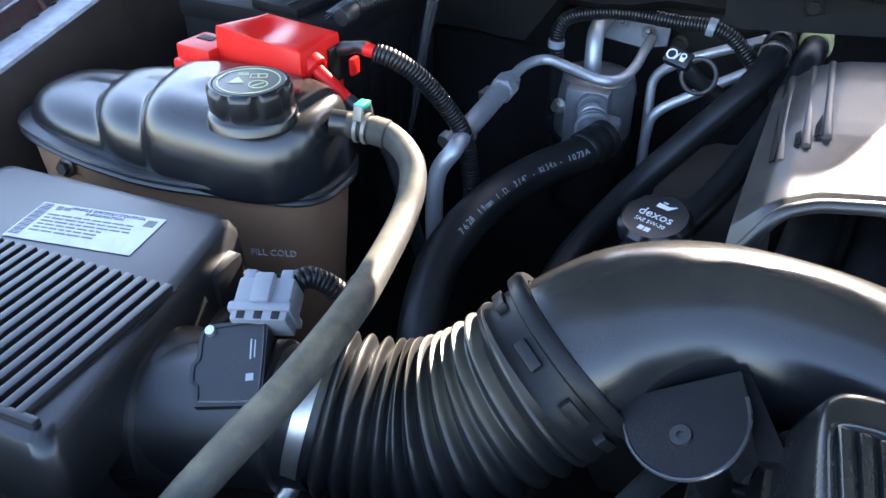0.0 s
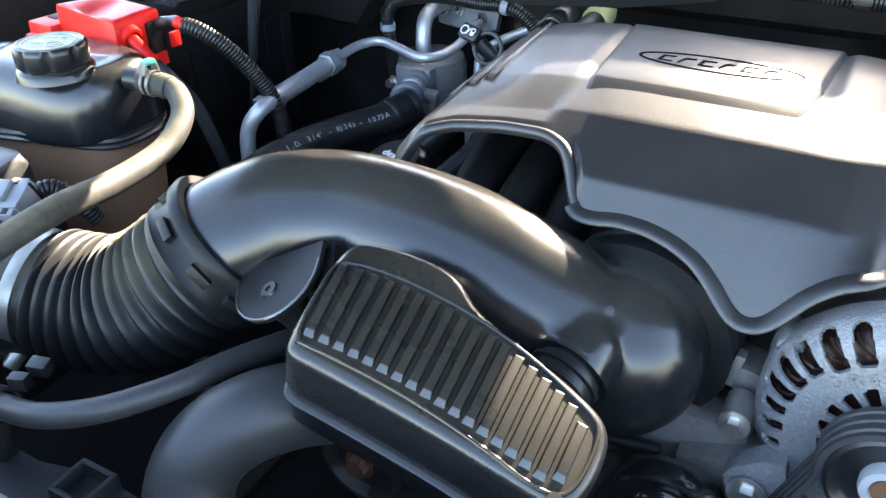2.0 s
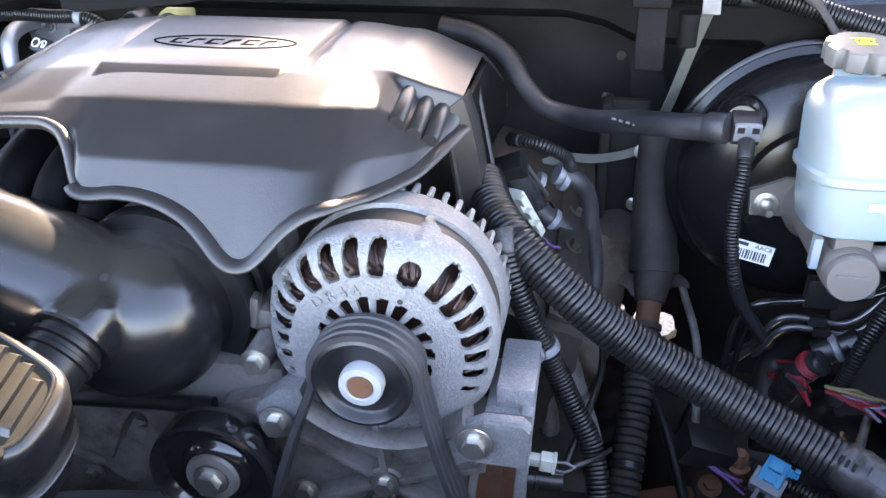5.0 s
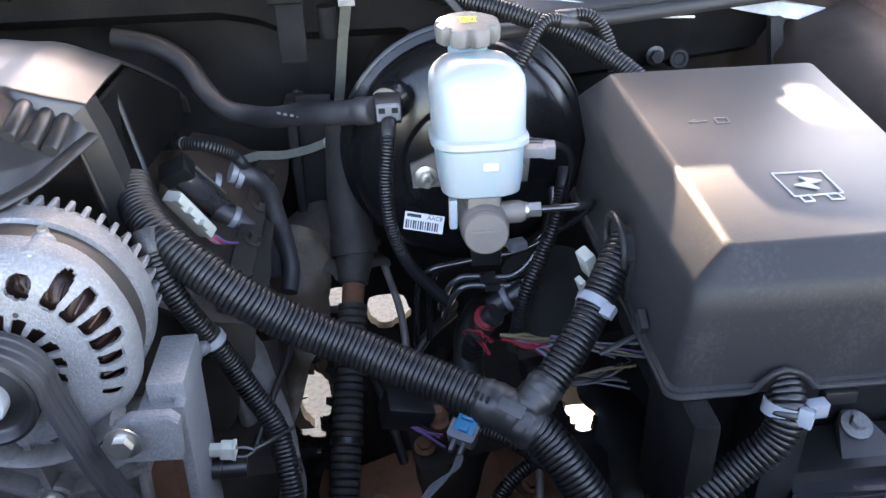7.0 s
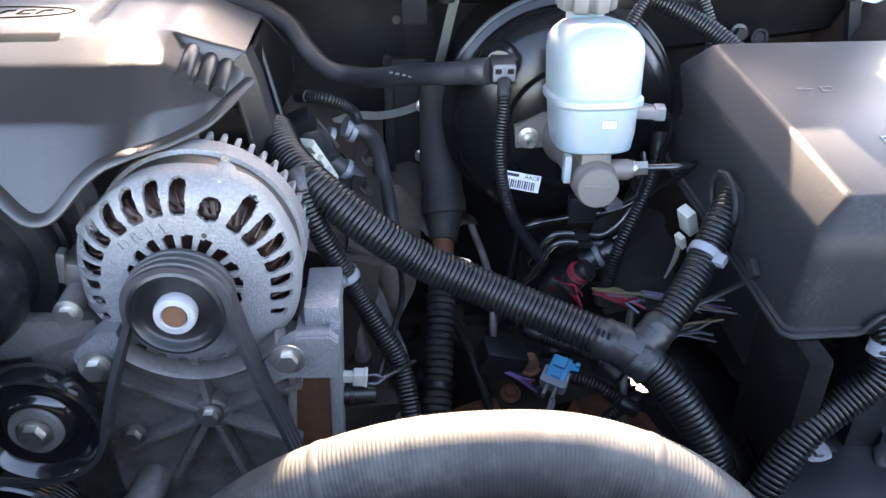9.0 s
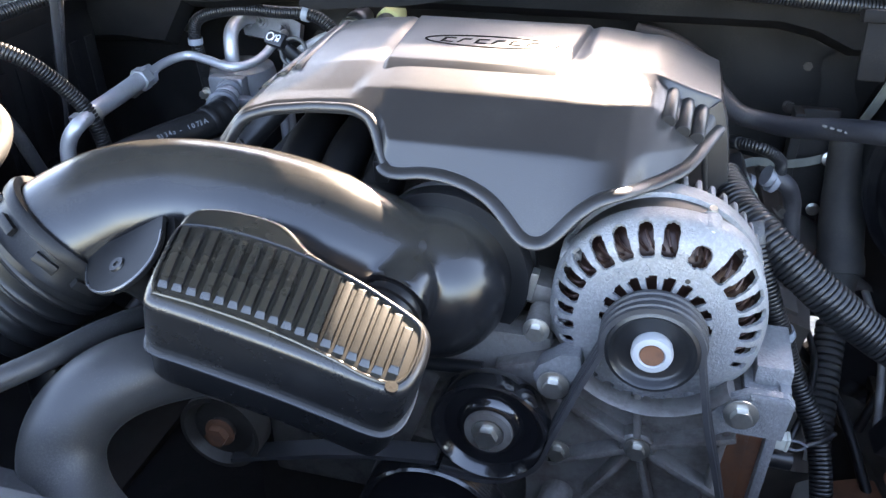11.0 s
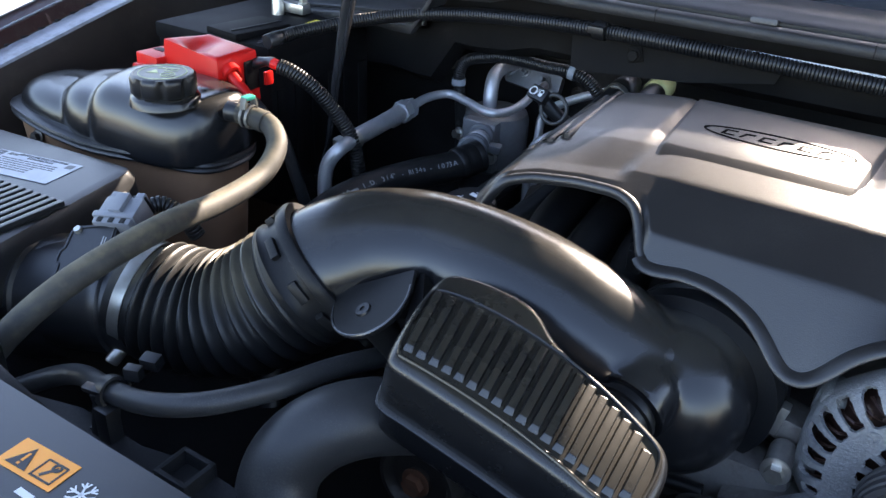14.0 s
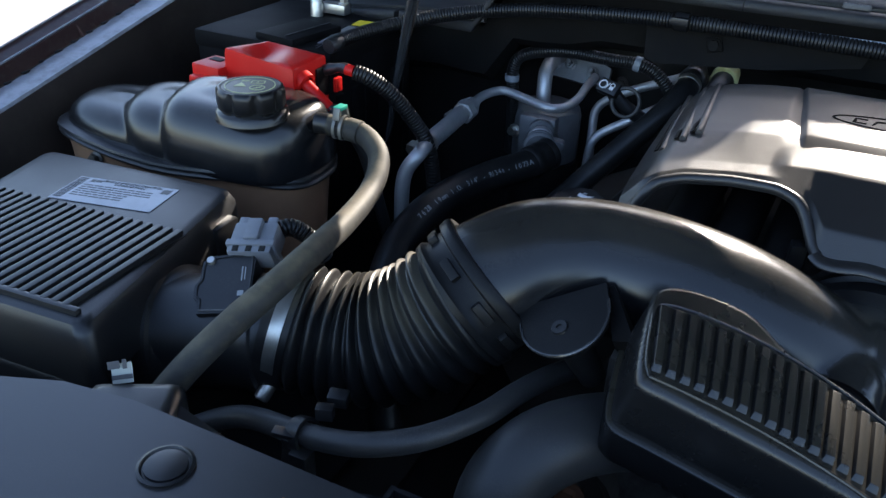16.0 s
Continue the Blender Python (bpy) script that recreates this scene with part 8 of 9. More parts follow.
def reservoir():
    e = thing("brake_fluid_reservoir", "milky translucent brake fluid reservoir with grey cap", "fluid reservoir", (0.513, 0.085, 0.96))
    cx, cy = 0.513, 0.088
    levels = [(0.967, 0.031, 0.038, 3.0), (0.970, 0.0345, 0.045, 3.4), (0.985, 0.0365, 0.049, 3.6), (1.010, 0.038, 0.051, 3.6), (1.0125, 0.042, 0.055, 3.6), (1.0175, 0.042, 0.055, 3.6), (1.020, 0.0392, 0.052, 3.6), (1.057, 0.0400, 0.053, 3.8), (1.067, 0.0390, 0.052, 3.6), (1.074, 0.0350, 0.049, 3.2), (1.080, 0.028, 0.044, 2.8), (1.083, 0.018, 0.036, 2.4)]
    tilt = Matrix.Translation((cx, cy, 1.0)) @ pose(0, 0, 0, -10, 0, 0) @ Matrix.Translation((-cx, -cy, -1.0))
    rings = []
    for z, a, b, n in levels:
        off = 0.010 if z > 1.04 else 0
        rings.append([tilt @ Vector((p.x, p.y, z)) for p in superellipse(cx, cy, a, b, n, 56)])
    ob = part("tank", ring_loft(rings), M_FLUID, e)
    part("neck", lathe([(0.0185, -0.006), (0.0175, 0.0), (0.0172, 0.022)], (0.510, 0.133, 1.070), (0, -0.05, 1), 32), M_FLUID, e)
    cap = part("cap", lathe([(0.019, 0.012), (0.0260, 0.0125), (0.0285, 0.014), (0.0290, 0.024), (0.0275, 0.0280), (0.0240, 0.0292), (0.0, 0.0298)], (0.510, 0.133, 1.073), (0, -0.05, 1), 128, 8, 0.0052, (1, 4)), M_CAPGREY, e, "grey scalloped cap with yellow symbol")
    part("yellow_symbol", merge(lathe([(0.0058, 0), (0.0072, 0), (0.0072, 0.0004), (0.0058, 0.0004), (0.0058, 0)], (0.510, 0.1315, 1.1030), (0, -0.05, 1), 28), lathe([(0.0, 0.0004), (0.0035, 0.0003), (0.0035, 0.0)], (0.510, 0.1315, 1.1030), (0, -0.05, 1), 20), block((0.018, 0.0014, 0.0004), pose(0.510, 0.1395, 1.1029), 0), block((0.014, 0.0012, 0.0004), pose(0.510, 0.1225, 1.1035), 0)), M_YELLOW, cap)
    part("level_mark", block((0.012, 0.002, 0.006), tilt @ pose(0.518, 0.0355, 0.998), 0.0006), M_WHITE, e)
    part("tab", block((0.007, 0.010, 0.028), pose(0.487, 0.052, 0.958, 0, 0, 0), 0.002), M_FLUID, e)
    part("level_sensor", merge(block((0.022, 0.012, 0.009), pose(0.560, 0.070, 1.004, 0, 0, -8), 0.001), block((0.010, 0.014, 0.012), pose(0.573, 0.070, 1.004, 0, 0, -8), 0.001)), M_GREYCON, e)
    return e


reservoir()
for pts, lab in (([(0.560, 0.058, 0.953), (0.60, 0.055, 0.955), (0.615, 0.07, 0.95), (0.612, 0.10, 0.92), (0.595, 0.125, 0.89), (0.560, 0.130, 0.868), (0.50, 0.125, 0.862), (0.468, 0.12, 0.858), (0.455, 0.125, 0.835), (0.45, 0.13, 0.76)], "dark steel brake line looping from the master cylinder"), ([(0.53, 0.13, 0.985), (0.575, 0.125, 0.988), (0.603, 0.125, 0.975), (0.606, 0.13, 0.94), (0.590, 0.14, 0.885), (0.55, 0.14, 0.860), (0.49, 0.135, 0.854), (0.47, 0.14, 0.83), (0.465, 0.15, 0.75)], "dark steel brake line beside the booster")):
    e = thing("brake_line", lab, "brake line", pts[0], "brake lines")
    part("pipe", tube(pts, 0.0034, 12, 0.004), M_GLOSS, e)
for k in range(2):
    e = thing("brake_line", "dark steel brake line bent below the master cylinder", "brake line", (0.487, 0.13, 0.83), "brake lines")
    o = Vector((0.004 * k, -0.004 * k, -0.0085 * k))
    part("pipe", tube([Vector(p) + o for p in ((0.478, 0.150, 0.790), (0.482, 0.134, 0.815), (0.489, 0.130, 0.833), (0.502, 0.130, 0.8410), (0.525, 0.130, 0.8395), (0.550, 0.130, 0.8380), (0.567, 0.130, 0.8500), (0.581, 0.135, 0.8700), (0.594, 0.150, 0.895), (0.60, 0.18, 0.91))], 0.0036, 12, 0.004), M_BAR, e)
    part("line_clip", block((0.016, 0.012, 0.007), pose(0.527 + o.x, 0.129 + o.y, 0.8395 + o.z), 0.001), M_PLASTIC, e)
e = thing("line_bracket", "black bracket holding the brake lines", "bracket", (0.52, 0.125, 0.86))
part("plate", block((0.03, 0.012, 0.03), pose(0.525, 0.128, 0.872), 0.002), M_PLASTIC, e)
part("clip", block((0.018, 0.014, 0.008), pose(0.555, 0.122, 0.880, 0, 0, 15), 0.001), M_GREYCON, e)

# vacuum hose and sensor lead
V1 = [(0.424, 0.150, 1.019), (0.390, 0.175, 1.008), (0.350, 0.225, 0.990), (0.310, 0.285, 0.965), (0.280, 0.322, 0.955), (0.250, 0.338, 0.958), (0.225, 0.360, 0.976), (0.203, 0.386, 1.000), (0.165, 0.405, 1.018), (0.12, 0.412, 1.026)]
h = hose_thing("vacuum_hose", V1, 0.0118, "thick dusty grey vacuum hose with faint pale print", M_VACHOSE, segs=20)
hose_marks = frame_at((0.352, 0.2085, 0.9935), (-0.25, -0.62, 0.74), (0.80, -0.58, 0.14))
bars(hose_marks, [(-0.030 + 0.0075 * k, -0.0012, 0.0045, 0.0026) for k in range(9)], M_CAPGREY, h)
part("end_collar", lathe([(0.0122, -0.010), (0.0135, -0.008), (0.0135, 0.008), (0.0122, 0.010)], (0.415, 0.156, 1.016), (0.8, -0.55, 0.2), 24), M_VACHOSE, h)
conduit_thing("sensor_loom", [(0.437, 0.135, 1.012), (0.434, 0.112, 0.995), (0.430, 0.098, 0.965), (0.433, 0.090, 0.925), (0.447, 0.098, 0.880), (0.470, 0.12, 0.835), (0.49, 0.14, 0.80)], 0.0062, "thin black corrugated lead hanging from the booster sensor", pitch=0.003)

# ---- main wiring harness ----
C3 = [(0.222, 0.060, 1.000), (0.238, 0.020, 0.990), (0.262, -0.010, 0.978), (0.305, -0.030, 0.948), (0.350, -0.038, 0.918), (0.400, -0.050, 0.897), (0.450, -0.070, 0.882), (0.490, -0.090, 0.873), (0.520, -0.109, 0.866), (0.540, -0.122, 0.853), (0.557, -0.138, 0.834), (0.575, -0.155, 0.805), (0.59, -0.17, 0.765), (0.60, -0.18, 0.70)]
mh = conduit_thing("main_harness", C3, 0.0165, "thick black ribbed wiring harness crossing the bay", pitch=0.0044, segs=24, depth=0.0010, wrap=False)
for k in range(3):
    part("slit_notch", block((0.0022, 0.0060, 0.0020), frame_at((0.4885 + 0.0040 * k, -0.1035 - 0.0022 * k, 0.8872 - 0.0012 * k), (-0.14, -0.73, 0.67), (0.8, -0.5, -0.15)), 0.0006), M_BATTERY, mh, "dark notch along the split of the tube")
e = thing("harness_joint", "black crinkled taped joint where the harness branches", "wiring loom", (0.525, -0.11, 0.87), "wiring looms")
part("taped_joint", crinkled([(0.492, -0.0915, 0.8725), (0.512, -0.104, 0.8695), (0.534, -0.118, 0.8575)], 0.0174, 1.0), M_TAPE, e)
part("taped_branch", crinkled([(0.516, -0.106, 0.867), (0.530, -0.105, 0.876), (0.545, -0.0965, 0.8885)], 0.0150, 4.0), M_TAPE, e)
part("tape_tail", block((0.020, 0.010, 0.0008), pose(0.513, -0.117, 0.8835, 35, 18, -25), 0.0003), M_TAPE, e)
part("tape_tail", block((0.014, 0.008, 0.0008), pose(0.522, -0.124, 0.8755, 50, 8, -35), 0.0003), M_TAPE, e)
conduit_thing("fuse_box_loom", [(0.538, -0.1015, 0.883), (0.548, -0.095, 0.890), (0.570, -0.074, 0.908), (0.590, -0.050, 0.925), (0.607, -0.030, 0.945), (0.622, -0.012, 0.955), (0.645, 0.0, 0.955)], 0.0138, "black ribbed harness branch rising into the fuse box", pitch=0.0044, segs=20, depth=0.0015, wrap=False)
tie("pale blue-grey tie on the harness branch", (0.589, -0.051, 0.924), (0.65, 0.6, 0.6), 0.0142, M_TAG, 0.008)
C3D = [(0.60, -0.20, 0.765), (0.610, -0.195, 0.800), (0.638, -0.180, 0.838), (0.668, -0.172, 0.862), (0.690, -0.170, 0.885), (0.697, -0.162, 0.906), (0.698, -0.14, 0.922)]
conduit_thing("fuse_box_loom", C3D, 0.0132, "black ribbed harness curving up to the fuse box front", pitch=0.0044, segs=20, depth=0.0014, wrap=False)
tie("pale blue-grey tie under the fuse box", (0.697, -0.160, 0.903), (0.2, 0.25, 0.95), 0.0138, M_TAG, 0.010)
e = thing("tie_anchor", "blue-grey tie anchor under the fuse box", "clip", (0.72, -0.155, 0.90))
part("anchor", block((0.016, 0.009, 0.012), pose(0.718, -0.162, 0.902, 0, 0, 5), 0.001), M_TAG, e)
part("anchor_tail", block((0.024, 0.010, 0.011), pose(0.739, -0.152, 0.904), 0.002), M_PLASTIC, e)
C4 = [(0.245, -0.01, 0.992), (0.255, -0.026, 0.965), (0.269, -0.030, 0.932), (0.283, -0.028, 0.900), (0.294, -0.027, 0.874), (0.308, -0.033, 0.846), (0.325, -0.045, 0.817), (0.334, -0.069, 0.784), (0.338, -0.090, 0.74), (0.338, -0.11, 0.68)]
conduit_thing("alternator_loom", C4, 0.0098, "black corrugated loom dropping beside the alternator", pitch=0.0036, segs=16)
tie("pale grey tie on the alternator loom", (0.283, -0.028, 0.900), (0.4, 0.02, -0.9), 0.0102, M_TAG, 0.007, tail=False)
e = thing("small_solenoid", "small clear-white connector beside the loom", "connector", (0.272, -0.04, 0.90))
part("barrel", lathe([(0.005, 0), (0.006, 0.004), (0.006, 0.020), (0.004, 0.024)], (0.262, -0.045, 0.895), (0.8, 0.1, 0.4), 18), M_GREYCON, e)

# ---- steering shaft ----
e = thing("steering_shaft", "steering shaft with black boot, rusty collar and rubber bellows", "steering shaft", (0.37, 0.10, 0.6))
SP = [Vector((0.383, 0.300, 0.860)), Vector((0.386, 0.255, 0.800)), Vector((0.378, 0.18, 0.735)), Vector((0.368, 0.09, 0.665)), Vector((0.36, 0.02, 0.61))]
part("boot", tube([SP[0] + Vector((0, 0.05, 0.07)), SP[0], SP[1]], lambda q: 0.0225 + 0.003 * min(1.0, q * 1.6) if q < 0.86 else 0.0275, 24), M_BOOT, e)
part("boot_cuff", lathe([(0.0245, -0.010), (0.0215, 0.004), (0.0190, 0.020), (0.0165, 0.034), (0.014, 0.036)], SP[1], (SP[2] - SP[1]), 24), M_BOOT, e)
part("rusty_collar", tube([SP[1], SP[1].lerp(SP[2], 0.6)], 0.013, 18), M_RUST, e, "rust-brown steel collar")
part("ribbed_bellows", conduit([SP[1].lerp(SP[2], 0.6), SP[2], SP[3], SP[4]], 0.017, 0.0085, 0.0019, 20), M_BOOT, e)
part("steel_band", lathe([(0.0175, -0.003), (0.0182, -0.003), (0.0182, 0.003), (0.0175, 0.003)], SP[3], (SP[4] - SP[3]), 24), M_PLASTIC, e)

# ---- ground strap and firewall hardware ----
e = thing("ground_strap", "flat woven grey ground strap", "ground strap", (0.36, 0.36, 0.9))
def ribbon(pts, w, t, face):
    path, L = spline(pts, 0.008)
    bm = bmesh.new()
    rows = []
    for i, p in enumerate(path):
        d = (path[min(i + 1, len(path) - 1)] - path[max(i - 1, 0)]).normalized()
        o = d.cross(Vector(face)).normalized()
        f = o.cross(d)
        rows.append([bm.verts.new(p + o * sx * w / 2 + f * sy * t / 2) for sx, sy in ((-1, -1), (1, -1), (1, 1), (-1, 1))])
    for A, B in zip(rows, rows[1:]):
        for k in range(4):
            bm.faces.new((A[k], A[(k + 1) % 4], B[(k + 1) % 4], B[k]))
    bm.faces.new(rows[0])
    bm.faces.new(list(reversed(rows[-1])))
    return bm
part("upper_strap", ribbon([(0.403, 0.235, 1.095), (0.395, 0.262, 1.050), (0.385, 0.30, 0.985), (0.375, 0.335, 0.935), (0.366, 0.352, 0.908)], 0.0105, 0.002, (0.2, -1, 0.3)), M_STRAP, e)
part("lower_strap", ribbon([(0.366, 0.352, 0.906), (0.340, 0.348, 0.898), (0.310, 0.335, 0.898), (0.280, 0.320, 0.905), (0.255, 0.30, 0.905)], 0.010, 0.002, (0.0, -1, 0.5)), M_STRAP, e)
part("strap_lug", block((0.016, 0.003, 0.026), pose(0.404, 0.228, 1.108, -25, 0, 0), 0.001), M_CASTDARK, e)
part("strap_bolt", hexbolt((0.365, 0.347, 0.905), (0, -1, 0.2), 0.006, 0.006, 0.009), M_STEEL, e)
bolt_thing((0.361, 0.354, 0.833), (0, -1, 0.15), 0.0055, 0.006, 0.008, "zinc nut on the firewall bracket")
e = thing("pedal_bracket", "black pressed steel bracket on the firewall", "bracket", (0.33, 0.36, 0.87))
part("plate", merge(block((0.05, 0.012, 0.17), pose(0.345, 0.370, 0.875), 0.004), block((0.012, 0.03, 0.17), pose(0.322, 0.36, 0.875), 0.003)), M_DARK, e)
e = thing("hood_latch_bracket", "black hanging bracket with slot under the cowl", "bracket", (0.35, 0.19, 1.08))
part("plate", merge(block((0.026, 0.006, 0.06), pose(0.352, 0.20, 1.082, -10), 0.003), block((0.034, 0.02, 0.012), pose(0.350, 0.205, 1.112, -10), 0.003), lathe([(0.009, 0), (0.009, 0.03)], (0.385, 0.215, 1.070), (0, 0, 1), 18)), M_BATTERY, e)

# ---- coil and plugs beside the cover ----
def coil():
    e = thing("ignition_coil", "black ignition coil with cream clip and coloured wires", "ignition coil", (0.25, 0.13, 0.93))
    A, B = Vector((0.237, 0.150, 0.965)), Vector((0.270, 0.182, 0.897))
    d = (B - A).normalized()
    part("coil_body", lathe([(0.0, -0.002), (0.010, -0.002), (0.0125, 0.001), (0.0125, 0.045), (0.0110, 0.047), (0.0110, 0.060), (0.0128, 0.062), (0.0128, 0.078), (0.0, 0.080)], A, d, 28), M_BAR, e)
    part("coil_bracket", block((0.024, 0.003, 0.05), frame_at(A + d * 0.03 + Vector((0, 0.014, 0.004)), d, (1, -0.4, 0.2)), 0.001), M_STEEL, e)
    part("top_cap", block((0.030, 0.022, 0.018), frame_at(A - d * 0.006, d, (1, 0, 0.3)), 0.003), M_PLASTIC, e)
    P, Q = Vector((0.243, 0.082, 0.978)), Vector((0.264, 0.104, 0.925))
    c = (Q - P).normalized()
    clip = part("cream_clip", block((0.017, 0.012, 0.058), frame_at((P + Q) / 2, c, (1, -0.6, 0.1)), 0.002), M_CREAM, e, "cream plastic clip")
    for k in range(3):
        part("clip_tab", block((0.008, 0.007, 0.010), frame_at(P + (Q - P) * (0.15 + 0.3 * k) + Vector((0.006, -0.009, 0.004)), c, (1, -0.6, 0.1 * k)), 0.001), M_CREAM, clip)
    part("boot", tube([(0.259, 0.17, 0.917), (0.274, 0.17, 0.904), (0.291, 0.17, 0.887), (0.298, 0.19, 0.855), (0.302, 0.2, 0.821)], 0.0105, 16), M_VACHOSE, e)
    part("boot_collar", lathe([(0.0105, -0.003), (0.0125, -0.003), (0.0125, 0.003), (0.0105, 0.003)], (0.274, 0.17, 0.905), (0.75, 0.1, -0.6), 20), M_PALECON, e)
    for k, m_ in enumerate((M_PINK, M_LTBLUE, M_RED, M_PURPLE)):
        part("wire", tube([Q + Vector((-0.004 + 0.003 * k, -0.002, 0.0)), Q + Vector((0.004 + 0.003 * k, 0.0, -0.010)), Q + Vector((0.012 + 0.003 * k, 0.014, -0.020))], 0.0014, 8, 0.003), m_, e)
    return e


coil()
conduit_thing("coil_loom", [(0.232, 0.18, 0.985), (0.245, 0.165, 0.990), (0.265, 0.160, 0.988), (0.285, 0.175, 0.970), (0.29, 0.20, 0.94)], 0.0062, "thin black corrugated loom over the coil", pitch=0.003)
e = thing("vent_pipe", "black moulded vent hose with grey collar beside the coil", "hose", (0.28, 0.2, 0.95))
part("hose", tube([(0.278, 0.19, 0.948), (0.297, 0.19, 0.939), (0.308, 0.2, 0.917), (0.312, 0.2, 0.891), (0.318, 0.2, 0.856), (0.321, 0.19, 0.827), (0.318, 0.17, 0.811)], 0.0092, 16), M_VACHOSE, e)
part("collar", lathe([(0.0090, -0.003), (0.0112, -0.003), (0.0112, 0.003), (0.0090, 0.003)], (0.278, 0.188, 0.947), (0.8, 0.2, -0.4), 18), M_PALECON, e)
part("collar", lathe([(0.0090, -0.003), (0.0112, -0.003), (0.0112, 0.003), (0.0090, 0.003)], (0.283, 0.188, 0.941), (0.8, 0.2, -0.4), 18), M_PALECON, e)
part("collar", lathe([(0.0090, -0.003), (0.0112, -0.003), (0.0112, 0.003), (0.0090, 0.003)], (0.259, 0.188, 0.936), (0.8, 0.2, -0.4), 18), M_PALECON, e)

# ---- fuse box ----
def fuse_box():
    e = thing("fuse_box", "black plastic fuse box with sloping lid and moulded symbols", "fuse box", (0.74, 0.0, 0.80))
    # lid rings from the rim up to the top: (left, right, front, rear, z)
    lv = [(0.616, 0.846, -0.153, 0.166, 0.913), (0.616, 0.846, -0.153, 0.166, 0.918), (0.619, 0.843, -0.150, 0.163, 0.919), (0.625, 0.839, -0.1475, 0.158, 0.975), (0.6275, 0.838, -0.146, 0.156, 0.9935), (0.631, 0.836, -0.142, 0.153, 0.9985), (0.6495, 0.830, -0.130, 0.138, 1.0185), (0.6525, 0.827, -0.125, 0.134, 1.0212)]
    rings = []
    for x0, x1, y0, y1, z in lv:
        ring = []
        r = 0.010 if z < 1.0 else 0.006
        for (a, b, sa, sb, t0) in ((x1 - r, y1 - r, 1, 1, 0), (x0 + r, y1 - r, -1, 1, 90), (x0 + r, y0 + r, -1, -1, 180), (x1 - r, y0 + r, 1, -1, 270)):
            for k in range(5):
                t = radians(t0 + 90 * k / 4)
                x, y = a + r * math.cos(t), b + r * math.sin(t)
                zz = z + (0.1077 * (y + 0.10) if z > 1.01 else (0.090 * max(0, (y + 0.14)) if z > 0.98 else 0.0))
                x -= 0.046 * (y + 0.13) if (z > 0.98 and x < 0.75) else 0.0
                ring.append(Vector((x, y, zz)))
        rings.append(ring)
    part("lid", ring_loft(rings), M_LID, e)
    rim = [Vector((p.x, p.y, p.z)) for p in rings[0]]
    arch = [Vector(p) for p in ((0.670, -0.1535, 0.9140), (0.6755, -0.1545, 0.9165), (0.680, -0.1550, 0.9240), (0.686, -0.1550, 0.9300), (0.6942, -0.1550, 0.9330), (0.704, -0.1550, 0.9300), (0.7125, -0.1550, 0.9230), (0.7185, -0.1545, 0.9160), (0.724, -0.1535, 0.9140))]
    rim = rim[:15] + arch + rim[15:]
    bm = bmesh.new()
    sweep(bm, rim + [rim[0]], 0.0022, 8)
    part("lid_rim", bm, M_LID, e)
    # dark sheet on the solid lid paints the shade inside the arch
    part("cable_arch_shade", prism([(p.x, p.z) for p in arch], 0.002, Matrix(((1, 0, 0, 0), (0, 0, -1, -0.1525), (0, 1, 0, 0), (0, 0, 0, 1))), 0), M_BATTERY, e)
    part("base", block((0.165, 0.236, 0.16), pose(0.757, 0.038, 0.834), 0.006), M_LID, e)
    part("bracket_arm", tube([(0.612, 0.0, 0.8335), (0.632, 0.0, 0.8445), (0.665, 0.004, 0.860)], 0.0036, 10, 0.006, (1.0, 0.5)), M_TRIM, e)
    part("lid_floor", block((0.222, 0.30, 0.004), pose(0.731, 0.006, 0.9125), 0.001), M_LID, e)
    # side cable throat
    bm = bmesh.new()
    loop = [Vector((0.613, -0.012 + 0.026 * math.cos(t) * 1.1, 0.955 + 0.022 * math.sin(t))) for t in [2 * math.pi * k / 28 for k in range(29)]]
    sweep(bm, loop, 0.003, 8)
    part("throat_rim", bm, M_LID, e)
    part("throat_wall", prism([(-0.030, -0.030), (0.030, -0.030), (0.026, 0.010), (0.012, 0.022), (-0.012, 0.022), (-0.027, 0.008)], 0.016, Matrix(((0, 0, 1, 0.616), (1, 0, 0, -0.010), (0, 1, 0, 0.946), (0, 0, 0, 1))), 0.003), M_LID, e)
    part("side_latch", block((0.006, 0.016, 0.010), pose(0.616, -0.085, 0.930, 30, 0, 0), 0.001), M_LID, e)
    # moulded fuse symbol
    def top(x, y):
        return 1.0216 + 0.1077 * (y + 0.10)
    def line(a, b, w=0.0011):
        a, b = Vector((a[0], a[1], top(*a))), Vector((b[0], b[1], top(*b)))
        return block(((b - a).length + w, w, 0.0012), frame_at((a + b) / 2, (0, -0.09, 1), b - a), 0.0003)
    def frame_line(pts):
        return [line(p, q) for p, q in zip(pts, pts[1:])]
    q = [(0.7146, -0.0472), (0.7513, -0.0478), (0.7476 + 0.006, -0.0775), (0.7119 + 0.006, -0.0780), (0.7146, -0.0472)]
    part("fuse_symbol", merge(*frame_line(q), *frame_line([(0.7215, -0.0780), (0.7225, -0.0850), (0.7295, -0.0850), (0.7285, -0.0780)]), *frame_line([(0.7405, -0.0775), (0.7425, -0.0845), (0.7510, -0.0845), (0.7495, -0.0775)])), M_GREYPRINT, e, "moulded pale fuse symbol")
    part("bolt_symbol", prism([(-0.010, -0.002), (0.001, 0.001), (-0.002, 0.008), (0.012, 0.001), (0.002, -0.002), (0.006, -0.009)], 0.0012, frame_at((0.7335, -0.0625, top(0, -0.0625)), (0, -0.1077, 1), (1, 0, 0)), 0.0002), M_GREYPRINT, e)
    ax_, ay_ = 0.6985, 0.036
